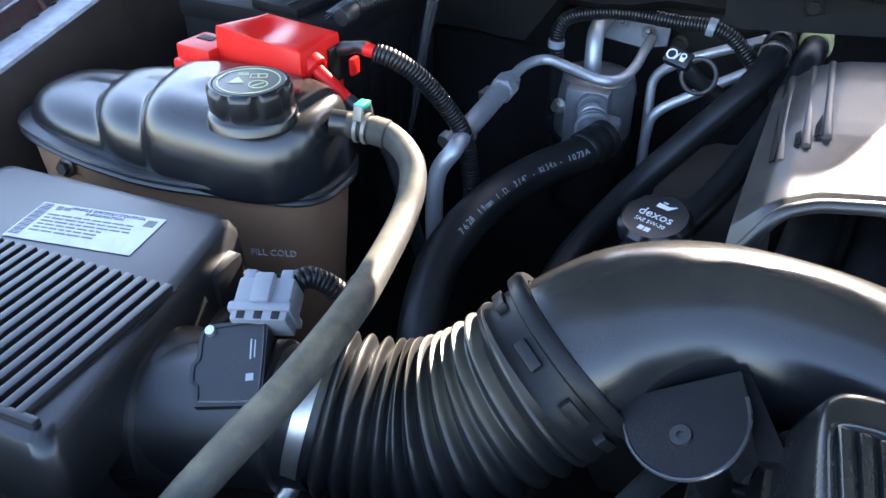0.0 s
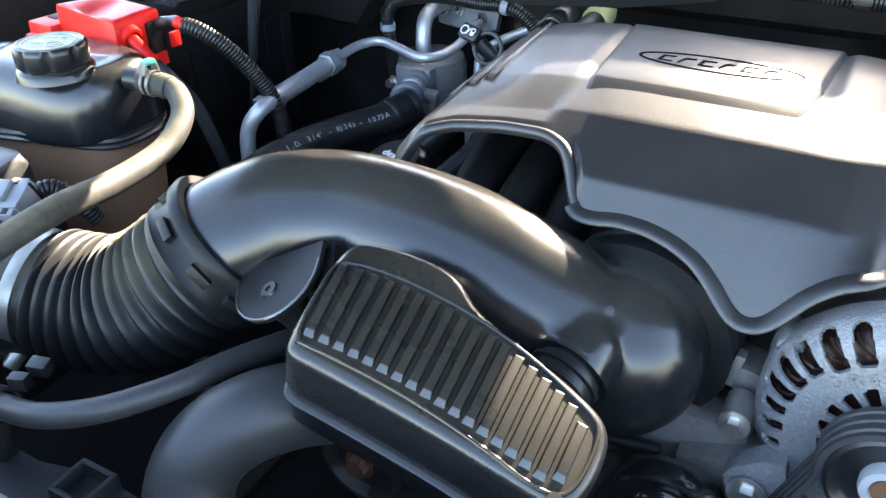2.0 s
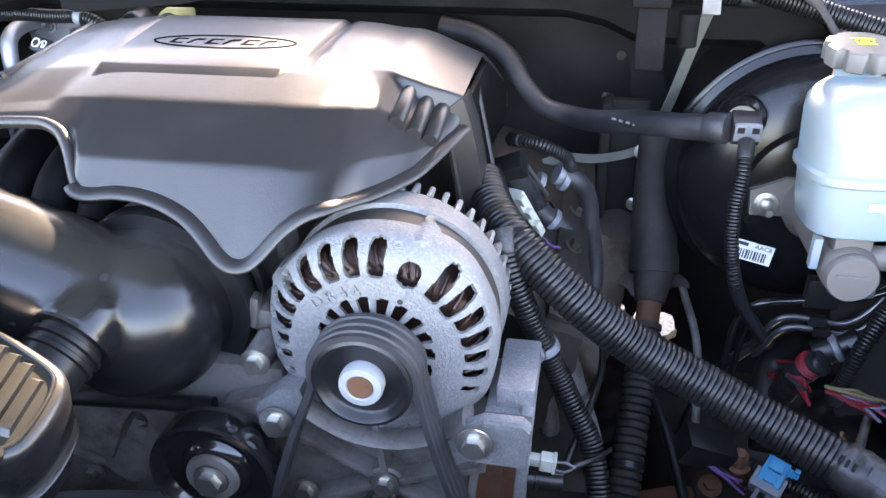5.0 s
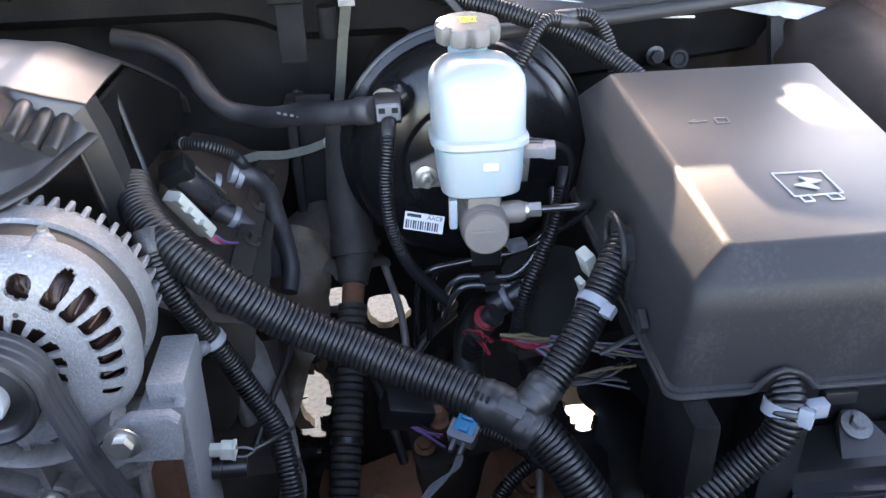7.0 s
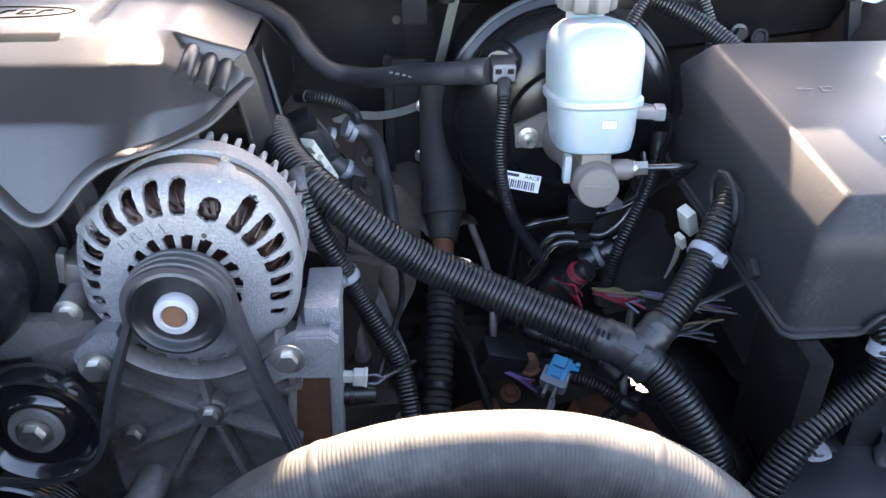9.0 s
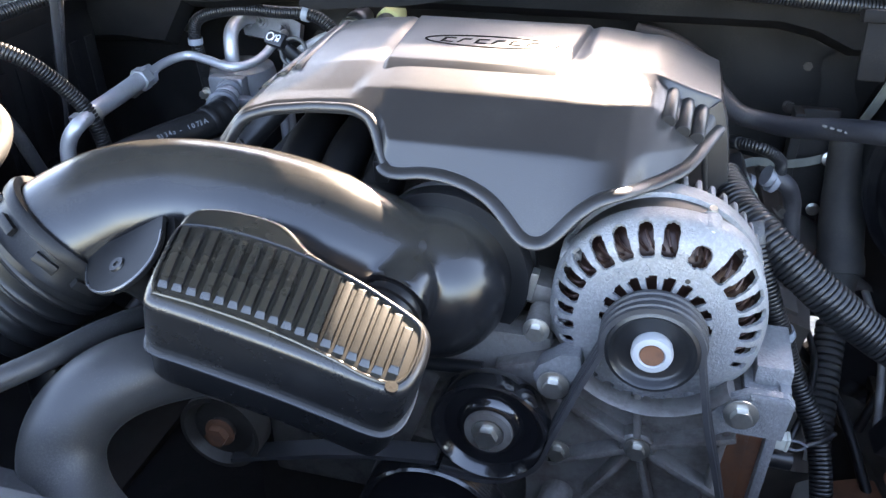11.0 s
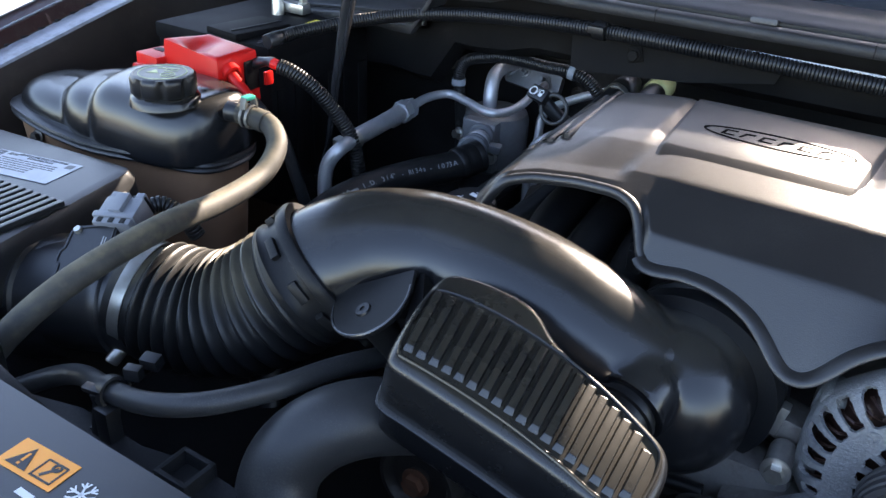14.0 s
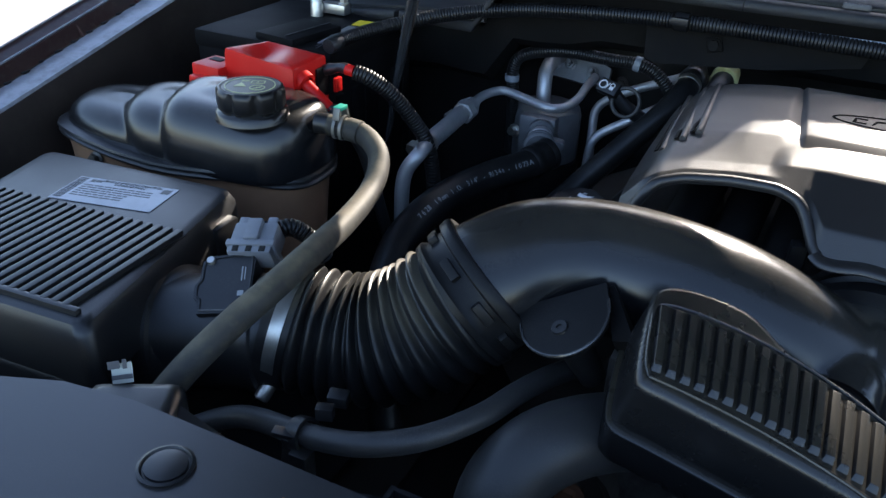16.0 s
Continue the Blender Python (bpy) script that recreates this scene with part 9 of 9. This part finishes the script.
    part("arrow_symbol", merge(line((ax_ - 0.018, ay_), (ax_ - 0.004, ay_)), line((ax_ - 0.018, ay_), (ax_ - 0.013, ay_ + 0.003)), line((ax_ + 0.004, ay_ - 0.004), (ax_ + 0.014, ay_ - 0.004)), line((ax_ + 0.004, ay_ + 0.004), (ax_ + 0.014, ay_ + 0.004)), line((ax_ + 0.004, ay_ - 0.004), (ax_ + 0.004, ay_ + 0.004)), line((ax_ + 0.014, ay_ - 0.004), (ax_ + 0.014, ay_ + 0.004))), M_CAPGREY, e)
    return e


fuse_box()

# support panel below the fuse box
def corner_support():
    e = thing("corner_support", "black plastic corner support with washer bolts below the fuse box", "support", (0.74, -0.16, 0.75))
    part("shelf", block((0.26, 0.10, 0.012), pose(0.755, -0.165, 0.780), 0.003), M_RADCOVER, e)
    part("step", block((0.18, 0.05, 0.03), pose(0.80, -0.115, 0.80), 0.004), M_PLASTIC, e)
    part("wall", block((0.02, 0.09, 0.14), pose(0.635, -0.135, 0.84), 0.004), M_BATTERY, e)
    part("front_rail", block((0.30, 0.03, 0.05), pose(0.76, -0.225, 0.76), 0.004), M_DARK, e)
    part("upright", block((0.03, 0.05, 0.10), pose(0.715, -0.12, 0.83), 0.004), M_PLASTIC, e)
    part("gusset", prism([(-0.024, -0.026), (0.034, -0.026), (0.026, -0.020), (0.010, 0.012), (0.004, 0.018), (-0.008, 0.018), (-0.014, 0.010)], 0.006, pose(0.797, -0.106, 0.818, 22, 0, 0), 0.0015), M_TRIM, e)
    part("raised_pad", prism([(0.727, -0.150), (0.800, -0.153), (0.806, -0.146), (0.818, -0.140), (0.834, -0.142), (0.834, -0.104), (0.738, -0.104)], 0.016, pose(0, 0, 0.787), 0.003), M_RADCOVER, e)
    part("pad_edge", tube([(0.729, -0.1535, 0.800), (0.770, -0.1550, 0.800), (0.798, -0.1545, 0.800)], 0.0012, 8), M_LID, e)
    for bx, by in ((0.673, -0.151), (0.739, -0.165), (0.812, -0.165)):
        part("bolt_seat", lathe([(0.022, -0.004), (0.022, 0.001), (0.020, 0.0025), (0.014, 0.0025)], (bx, by, 0.784), (0.05, -0.35, 1), 32), M_PLASTIC, e)
    return e


corner_support()
for x, y in ((0.673, -0.151), (0.739, -0.165), (0.812, -0.165)):
    bolt_thing((x, y, 0.787), (0.05, -0.35, 1), 0.0062, 0.006, 0.0125, "dull zinc bolt with wide grey washer", M_CAST)
bolt_thing((0.795, -0.106, 0.8265), (0, -0.4, 1), 0.0065, 0.007, 0.0125, "dull bolt on the gusset", M_CAST)

# ---- loose connectors and wires low in the bay ----
e = thing("blue_connector", "bright blue wiring connector with pale grey shell", "connector", (0.494, 0.03, 0.70))
bc = pose(0.495, 0.042, 0.722, 24, 8, -28)
part("blue_shell", merge(block((0.021, 0.030, 0.016), bc, 0.0018), block((0.013, 0.012, 0.006), bc @ pose(0.0, 0.006, 0.010), 0.001), block((0.010, 0.008, 0.004), bc @ pose(0.0, -0.008, 0.0095), 0.0008)), M_BLUE, e)
part("blue_wing", merge(block((0.012, 0.014, 0.004), bc @ pose(0.014, 0.006, 0.002, 0, 25, 0), 0.001), block((0.005, 0.005, 0.010), bc @ pose(0.017, 0.013, 0.002), 0.001)), M_BLUE, e)
part("grey_shell", merge(block((0.026, 0.008, 0.019), bc @ pose(0.0, -0.017, 0), 0.0012), block((0.004, 0.018, 0.017), bc @ pose(-0.0125, -0.010, 0), 0.001), block((0.004, 0.018, 0.017), bc @ pose(0.0125, -0.010, 0), 0.001)), M_TAG, e)
part("terminal_clip", merge(block((0.004, 0.014, 0.010), bc @ pose(-0.005, -0.026, 0), 0.001), block((0.004, 0.014, 0.010), bc @ pose(0.005, -0.026, 0), 0.001)), M_GREYCON, e)
for k in range(3):
    o_ = 0.0024 * (k - 1)
    part("wire", tube([(0.484 + o_, 0.012, 0.709), (0.479 + o_, 0.0, 0.706), (0.466, -0.012 + o_, 0.704), (0.452, -0.024 + o_ * 2, 0.702), (0.438, -0.040 + o_, 0.695)], 0.0016, 8), M_GREYCON, e)
def wires(name, label, start, dirs, mats, r=0.0013, n=8, spread=0.012, seed=1):
    e = thing(name, label, "wires", start, "loose wires")
    random.seed(seed)
    S, D = Vector(start), Vector(dirs)
    for k in range(n):
        o = Vector((random.uniform(-1, 1), random.uniform(-1, 1), random.uniform(-1, 1))) * spread
        o2 = o + Vector((random.uniform(-1, 1), random.uniform(-1, 1), random.uniform(-1, 1))) * spread * 0.45
        o3 = o + Vector((random.uniform(-1, 1), random.uniform(-1, 1), random.uniform(-1.6, 0.6))) * spread * 0.9
        f = random.uniform(0.8, 1.25)
        part("wire", tube([S - D * 0.35 + o * 0.5, S + o * 0.7, S + D * 0.5 + o2, S + D * f + o3], r, 8, 0.004), mats[k % len(mats)], e)
    return e


wires("wire_bundle", "bundle of pale and purple wires entering the fuse box", (0.600, 0.06, 0.800), (0.055, -0.02, -0.004), [M_GREYCON, M_PURPLE, M_GREYCON, M_DARK, M_WIREY], 0.0012, 6, 0.006, 3)
wires("wire_bundle", "bundle of red, yellow and grey wires", (0.549, 0.085, 0.7925), (0.034, -0.004, -0.005), [M_REDWIRE, M_REDWIRE, M_GREYCON, M_WIREY, M_PINK], 0.0016, 9, 0.008, 4)
wires("wire_bundle", "short red wires near the brake lines", (0.505, 0.09, 0.797), (0.014, -0.006, -0.008), [M_REDWIRE, M_REDWIRE, M_DARK], 0.0017, 6, 0.006, 5)
wires("wire_bundle", "purple wires out of a black plug", (0.440, 0.05, 0.715), (0.028, -0.012, -0.010), [M_PURPLE, M_PINK, M_DARK], 0.0014, 7, 0.006, 6)
e = thing("black_plug", "black wiring plug deep in the bay", "connector", (0.43, 0.05, 0.72), "wiring plugs")
part("plug", block((0.05, 0.03, 0.03), pose(0.435, 0.06, 0.730, 10, 20, 10), 0.003), M_PLASTIC, e)
e = thing("black_plug", "taped black wiring plug deep in the bay", "connector", (0.50, 0.08, 0.82), "wiring plugs")
part("plug", crinkled([(0.508, 0.125, 0.745), (0.513, 0.115, 0.775), (0.520, 0.105, 0.800), (0.532, 0.100, 0.815)], 0.0115, 7.0), M_TAPE, e)
part("red_wire_band", merge(*[lathe([(0.0122, -0.0011), (0.0134, 0.0), (0.0122, 0.0011)], Vector((0.5215, 0.1045, 0.8035)) + Vector((0.001, -0.001, 0.003)) * k, (0.35, -0.3, 0.9), 20) for k in range(3)]), M_REDWIRE, e, "red wires wound round the tape")
e = thing("black_plug", "black wiring plug below the brake lines", "connector", (0.55, 0.1, 0.84), "wiring plugs")
ax_p = Vector((0.0350, 0.0, 0.0217)).normalized()
part("plug", lathe([(0.0, 0.0), (0.0125, 0.0), (0.0130, 0.003), (0.0130, 0.022), (0.0105, 0.024), (0.0105, 0.040), (0.0085, 0.042), (0.0085, 0.055)], (0.5297, 0.12, 0.807), ax_p, 24), M_PLASTIC, e)
part("plug_ring", lathe([(0.0132, 0.016), (0.0146, 0.017), (0.0146, 0.022), (0.0132, 0.023)], (0.5297, 0.12, 0.807), ax_p, 24), M_GREYCON, e)
part("plug_latch", block((0.016, 0.005, 0.004), frame_at(Vector((0.5297, 0.12, 0.807)) + ax_p * 0.030 + Vector((0.005, -0.009, 0.008)), (-0.4, -0.6, 0.7), ax_p), 0.0008), M_GREYCON, e)
e = thing("cream_connector", "cream plastic connector beside the fuse box", "connector", (0.60, 0.03, 0.93))
part("block", block((0.011, 0.016, 0.030), pose(0.606, 0.040, 0.905, 10, -25, 20), 0.0015), M_CREAM, e)
part("latch", block((0.006, 0.010, 0.016), pose(0.600, 0.034, 0.886, 10, -25, 20), 0.001), M_CREAM, e)
for k in range(3):
    part("wire", tube([(0.598 + 0.002 * k, 0.034, 0.880), (0.594 + 0.002 * k, 0.030, 0.865), (0.590, 0.032, 0.845)], 0.0012, 8), (M_GREYCON, M_WIREY, M_DARK)[k], e)
e = thing("rusty_fitting", "rusty threaded fitting deep in the bay", "fitting", (0.47, 0.05, 0.70))
part("fitting", merge(lathe([(0.012, -0.02), (0.012, 0.0), (0.008, 0.002), (0.008, 0.016), (0.005, 0.02)], (0.468, 0.06, 0.715), (-0.1, -0.3, 1), 20)), M_RUST, e)
conduit_thing("low_loom", [(0.46, 0.10, 0.70), (0.49, 0.05, 0.715), (0.53, 0.02, 0.72), (0.57, 0.0, 0.70)], 0.0075, "black corrugated loom low in the bay", pitch=0.0036)
conduit_thing("low_loom", [(0.48, -0.05, 0.64), (0.51, -0.02, 0.665), (0.54, 0.0, 0.69), (0.58, 0.02, 0.70)], 0.0075, "black corrugated loom low in the bay", pitch=0.0036)
conduit_thing("booster_loom", [(0.61, 0.16, 0.94), (0.595, 0.13, 0.90), (0.575, 0.11, 0.865), (0.56, 0.10, 0.83), (0.55, 0.10, 0.77)], 0.0075, "black corrugated loom below the brake lines", pitch=0.0036)
conduit_thing("rear_loom", [(0.42, 0.265, 1.115), (0.50, 0.255, 1.095), (0.58, 0.225, 1.075), (0.645, 0.190, 1.050), (0.69, 0.150, 1.020)], 0.0098, "black corrugated loom running behind the brake reservoir", pitch=0.0038)
conduit_thing("rear_loom", [(0.545, 0.165, 1.01), (0.568, 0.180, 1.052), (0.592, 0.200, 1.078), (0.622, 0.210, 1.072)], 0.0065, "thin black corrugated loom joining behind the reservoir", pitch=0.0034)
conduit_thing("rear_loom", [(0.605, 0.212, 1.078), (0.638, 0.212, 1.078), (0.655, 0.200, 1.055), (0.662, 0.19, 1.01), (0.66, 0.20, 0.95)], 0.0065, "thin black corrugated loom beside the fuse box", pitch=0.0034)
# exhaust manifold and engine side
e = thing("power_steering_pipe", "grey metal pipe behind the alternator loom", "pipe", (0.31, 0.0, 0.82))
part("pipe", tube([(0.262, 0.05, 0.86), (0.280, 0.02, 0.82), (0.290, 0.01, 0.78), (0.286, 0.01, 0.72)], 0.008, 14), M_CASTDARK, e)
part("plug", merge(block((0.010, 0.011, 0.012), pose(0.291, -0.080, 0.829, 0, 6, 0), 0.0012), block((0.016, 0.008, 0.008), pose(0.282, -0.080, 0.830, 0, 6, 0), 0.0012), block((0.003, 0.012, 0.013), pose(0.297, -0.080, 0.8285, 0, 6, 0), 0.0008)), M_CREAM, e, "cream two-piece wiring plug")
part("plug_clip", merge(tube([(0.299, -0.083, 0.833), (0.306, -0.083, 0.833), (0.313, -0.081, 0.8275)], 0.0011, 8, 0.003), tube([(0.299, -0.083, 0.824), (0.306, -0.083, 0.8235), (0.313, -0.081, 0.8275)], 0.0011, 8, 0.003)), M_GREYCON, e)
part("hose_stub", lathe([(0.0, 0.0), (0.0085, 0.0), (0.0085, 0.020), (0.0096, 0.0205), (0.0096, 0.0225), (0.0085, 0.023), (0.0085, 0.042)], (0.262, -0.082, 0.811), (1, 0.1, -0.1), 20), M_PLASTIC, e)
part("plug_tail", tube([(0.312, -0.080, 0.8275), (0.325, -0.070, 0.826), (0.34, -0.05, 0.82)], 0.0022, 10), M_PLASTIC, e)

# ---- deep clutter between engine and fuse box ----
def bent_sheet(name, label, category, spine, halves, material, thick=0.002, wob=0.006, seed=0.0, up=(0, 0, 1)):
    """A crumpled metal sheet along a spine with varying half width."""
    e = thing(name, label, category, spine[0])
    path, L = spline([Vector(p) for p in spine], 0.008)
    bm = bmesh.new()
    rows = []
    n = len(path)
    for i, p in enumerate(path):
        t = (path[min(i + 1, n - 1)] - path[max(i - 1, 0)]).normalized()
        side = t.cross(Vector(up)).normalized()
        f = i / (n - 1) * (len(halves) - 1)
        k = min(int(f), len(halves) - 2)
        h = halves[k] + (halves[k + 1] - halves[k]) * (f - k)
        row = []
        for j in range(9):
            a = -1 + j / 4
            edge = 1 + 0.25 * noise.noise(Vector((i * 0.35, a * 3, seed))) if abs(a) == 1 else 1
            q = p + side * (h * a * edge) + Vector((0, 0, -0.3 * h * a * a))
            row.append(bm.verts.new(q + Vector(noise.noise_vector(q * 28 + Vector((seed, 0, 0)))) * wob))
        rows.append(row)
    for A, B in zip(rows, rows[1:]):
        for j in range(8):
            bm.faces.new((A[j], A[j + 1], B[j + 1], B[j]))
    bmesh.ops.solidify(bm, geom=bm.faces[:], thickness=thick)
    part("sheet", bm, material, e)
    return e


bent_sheet("exhaust_shield", "tan rust-stained heat shield beside the engine", "heat shield", [(0.310, 0.285, 0.83), (0.311, 0.243, 0.78), (0.314, 0.205, 0.74), (0.305, 0.181, 0.70), (0.298, 0.147, 0.67), (0.298, 0.094, 0.64)], (0.040, 0.045, 0.036, 0.020, 0.010, 0.008), M_SHIELD, seed=3.0)
bent_sheet("engine_bracket", "grey stained steel bracket behind the steering shaft", "bracket", [(0.335, 0.36, 0.82), (0.372, 0.29, 0.80), (0.402, 0.24, 0.79)], (0.040, 0.048, 0.030), M_CASTDARK, 0.004, 0.003, 7.0)
bent_sheet("foil_shield", "crumpled silver foil heat shield edge under the alternator loom", "heat shield", [(0.262, 0.060, 0.870), (0.292, 0.035, 0.850), (0.316, 0.000, 0.820), (0.332, -0.035, 0.785), (0.330, -0.060, 0.74)], (0.010, 0.016, 0.010, 0.008, 0.012), M_CASTDARK, 0.004, 0.003, 11.0)
e = thing("engine_lead", "thin black lead looping down the engine side", "wires", (0.298, 0.16, 0.83))
part("lead", tube([(0.292, 0.175, 0.85), (0.300, 0.150, 0.835), (0.325, 0.108, 0.83), (0.331, 0.045, 0.83), (0.320, -0.018, 0.825), (0.306, -0.05, 0.80)], 0.0032, 10), M_RUBBER, e)
e = thing("flange_stud", "grey threaded stud with a hose end behind the alternator", "fitting", (0.268, 0.0, 0.87))
part("stud", lathe([(0.0, 0.0), (0.006, 0.0), (0.006, 0.004), (0.0045, 0.005), (0.0045, 0.010), (0.006, 0.011), (0.006, 0.018), (0.0045, 0.019), (0.0045, 0.030), (0.008, 0.031), (0.008, 0.042)], (0.252, -0.012, 0.878), (0.75, 0.4, -0.15), 18), M_CASTDARK, e)
# rounded lower engine parts
lump("starter_body", (0.075, 0.16, 0.075), pose(0.285, 0.03, 0.745, 8, 0, 10), M_BLOCK, "dark oily engine part under the brackets", "engine part", 0.010, 18)
lump("steering_gear", (0.12, 0.16, 0.10), pose(0.47, 0.155, 0.585, 0, 10, 20), M_BLOCK, "oily cast steering gear deep in the bay", "steering gear", 0.014, 20)
lump("engine_mount", (0.11, 0.13, 0.09), pose(0.40, 0.03, 0.585, 0, -12, 0), M_RUST, "rust-brown engine mount low in the bay", "engine mount", 0.014, 20)
lump("suspension_bracket", (0.07, 0.12, 0.08), pose(0.565, 0.03, 0.605, 0, 15, 30), M_RUST, "rusty suspension bracket below the harness joint", "bracket", 0.012, 24)
bent_sheet("wheel_liner", "black plastic wheel liner edge with a gap to the ground", "liner", [(0.634, 0.080, 0.74), (0.658, 0.030, 0.715), (0.662, -0.035, 0.70), (0.655, -0.10, 0.67)], (0.024, 0.036, 0.034, 0.02), M_PLASTIC, 0.003, 0.004, 5.0)
bent_sheet("felt_panel", "dull black felt panel behind the wire bundles", "panel", [(0.590, 0.165, 0.850), (0.595, 0.125, 0.800), (0.590, 0.095, 0.760)], (0.040, 0.045, 0.035), M_BOOT, 0.003, 0.004, 9.0)
e = thing("harness_branch", "taped black harness elbow with red wires", "wiring loom", (0.51, 0.17, 0.73), "wiring looms")
part("taped_elbow", tube([(0.560, 0.150, 0.800), (0.540, 0.190, 0.765), (0.518, 0.195, 0.735), (0.508, 0.165, 0.715), (0.505, 0.12, 0.68)], 0.0175, 16, jitter=0.003), M_TAPE, e)
part("red_band", tube([(0.515, 0.181, 0.748), (0.527, 0.177, 0.752), (0.538, 0.184, 0.752)], 0.0022, 8, 0.003), M_REDWIRE, e)
e = thing("relay_plug", "black relay plug with grey end on a corrugated lead", "connector", (0.575, 0.19, 0.78))
part("plug_body", lathe([(0.0, 0.0), (0.014, 0.0), (0.014, 0.030), (0.011, 0.032), (0.011, 0.045)], (0.552, 0.150, 0.775), (0.55, 0.7, 0.2), 20), M_PLASTIC, e)
part("plug_ring", lathe([(0.0142, 0.028), (0.0155, 0.028), (0.0155, 0.034), (0.0142, 0.034)], (0.552, 0.150, 0.775), (0.55, 0.7, 0.2), 20), M_GREYCON, e)
conduit_thing("low_loom", [(0.605, 0.185, 0.88), (0.600, 0.20, 0.84), (0.588, 0.195, 0.80), (0.575, 0.185, 0.785)], 0.008, "black corrugated loom dropping to the relay plug", pitch=0.0036)
conduit_thing("low_loom", [(0.470, 0.10, 0.735), (0.500, 0.075, 0.735), (0.530, 0.050, 0.738), (0.555, 0.02, 0.73)], 0.0085, "black corrugated loom under the harness joint", pitch=0.0036)
for k, (a, b, c) in enumerate((((0.36, 0.24, 0.70), (0.40, 0.17, 0.68), (0.43, 0.08, 0.63)), ((0.42, 0.26, 0.78), (0.437, 0.20, 0.74), (0.44, 0.14, 0.66)), ((0.50, 0.24, 0.72), (0.455, 0.20, 0.70), (0.42, 0.16, 0.62)), ((0.60, 0.14, 0.76), (0.575, 0.07, 0.71), (0.56, -0.02, 0.63)))):
    e = thing("low_hose", ("thin black rubber hose low in the bay", "grey fluid pipe low in the bay")[k % 2], "hose", a, "low hoses")
    part("hose", tube([a, b, c], 0.006 if k % 2 == 0 else 0.0045, 12), M_RUBBER if k % 2 == 0 else M_CASTDARK, e)
for p, d, lab in (((0.452, 0.085, 0.655), (0, -0.4, 1), "rusty bolt low in the bay"), ((0.402, 0.02, 0.640), (0.1, -0.5, 1), "rusty nut on the engine mount"), ((0.560, 0.02, 0.655), (-0.2, -0.4, 1), "rusty bolt on the suspension bracket"), ((0.372, 0.285, 0.806), (0, -0.4, 1), "rusty bolt on the steel bracket")):
    bolt_thing(p, d, 0.0075, 0.007, 0.012, lab, M_RUST)
wires("wire_bundle", "fan of white and purple wire ends beside the fuse box", (0.612, 0.040, 0.772), (0.036, -0.010, 0.014), [M_GREYCON, M_PURPLE, M_WIREY, M_GREYCON, M_DARK], 0.0012, 11, 0.009, 12)
wires("wire_bundle", "red and blue wires in a split sleeve", (0.556, 0.082, 0.787), (0.026, -0.006, -0.004), [M_REDWIRE, M_LTBLUE, M_GREYCON, M_DARK, M_WIREY], 0.0013, 8, 0.005, 13)
wires("wire_bundle", "short red wires beside the taped elbow", (0.512, 0.155, 0.748), (0.022, 0.0, -0.006), [M_REDWIRE, M_PINK, M_REDWIRE], 0.0018, 7, 0.007, 14)
# firewall details behind the brake booster: stud heads, bracket and seams
for x, z in ((0.335, 0.985), (0.325, 0.93), (0.62, 1.05), (0.68, 1.06), (-0.22, 1.03), (-0.33, 0.98)):
    bolt_thing((x, 0.452, z), (0, -1, 0.1), 0.006, 0.006, 0.010, "dull stud nut on the firewall", M_BLOCK)
bent_sheet("firewall_bracket", "black pressed bracket on the firewall", "bracket", [(0.36, 0.40, 1.02), (0.37, 0.39, 0.95), (0.375, 0.38, 0.88)], (0.018, 0.022, 0.02), M_DARK, 0.003, 0.002, 21.0, (0, 1, 0))

bolt_thing((0.747, 0.330, 0.996), (0, -1, 0.1), 0.0075, 0.010, 0.011, "black star-headed bolt behind the fuse box", M_PLASTIC)
e = thing("panel_edge", "thin bare metal panel edge below the cowl", "panel edge", (0.70, 0.30, 1.06), "", "structure")
part("edge", tube([(0.600, 0.30, 1.0735), (0.626, 0.30, 1.0712), (0.669, 0.30, 1.0643), (0.726, 0.30, 1.0505), (0.776, 0.30, 1.0467)], 0.0016, 8, 0.01), M_PALE, e)

# ---- fan shroud shelf behind the radiator cover ----
e = thing("fan_shroud", "dull black plastic fan shroud shelf behind the radiator", "fan shroud", (-0.28, -0.38, 0.93))
part("shelf", prism([(-0.46, -0.43), (-0.40, -0.372), (-0.355, -0.360), (-0.288, -0.362), (-0.244, -0.352), (-0.205, -0.354), (-0.16, -0.375), (-0.12, -0.43)], 0.006, pose(0, 0, 0.934), 0.002), M_LID, e)
part("shelf_wall", block((0.30, 0.006, 0.16), pose(-0.30, -0.372, 0.855, 0, 0, 3), 0.002), M_LID, e)
part("clip_tower", block((0.014, 0.012, 0.030), pose(-0.312, -0.368, 0.952), 0.002), M_PLASTIC, e)
for dx, dy, w, d in ((-0.252, -0.366, 0.004, 0.026), (-0.226, -0.366, 0.004, 0.026), (-0.239, -0.354, 0.030, 0.004), (-0.239, -0.378, 0.030, 0.004)):
    part("frame_rib", block((w, d, 0.012), pose(dx, dy, 0.945), 0.0012), M_LID, e)
# clip that holds the vent hose on the shroud
e = thing("hose_clip", "black plastic clip holding the vent hose to the shroud", "clip", (-0.325, -0.352, 0.955))
part("clip_post", block((0.006, 0.010, 0.036), pose(-0.325, -0.362, 0.955, 8, 0, 10), 0.001), M_PLASTIC, e)
part("clip_head", block((0.016, 0.007, 0.004), pose(-0.326, -0.366, 0.975, 8, 0, 10), 0.001), M_PLASTIC, e)
part("clip_foot", block((0.018, 0.008, 0.004), pose(-0.324, -0.366, 0.940, 8, 0, 10), 0.001), M_PLASTIC, e)
part("clip_lug", block((0.014, 0.010, 0.010), pose(-0.307, -0.330, 0.985, 10, 0, 15), 0.0015), M_PLASTIC, e)
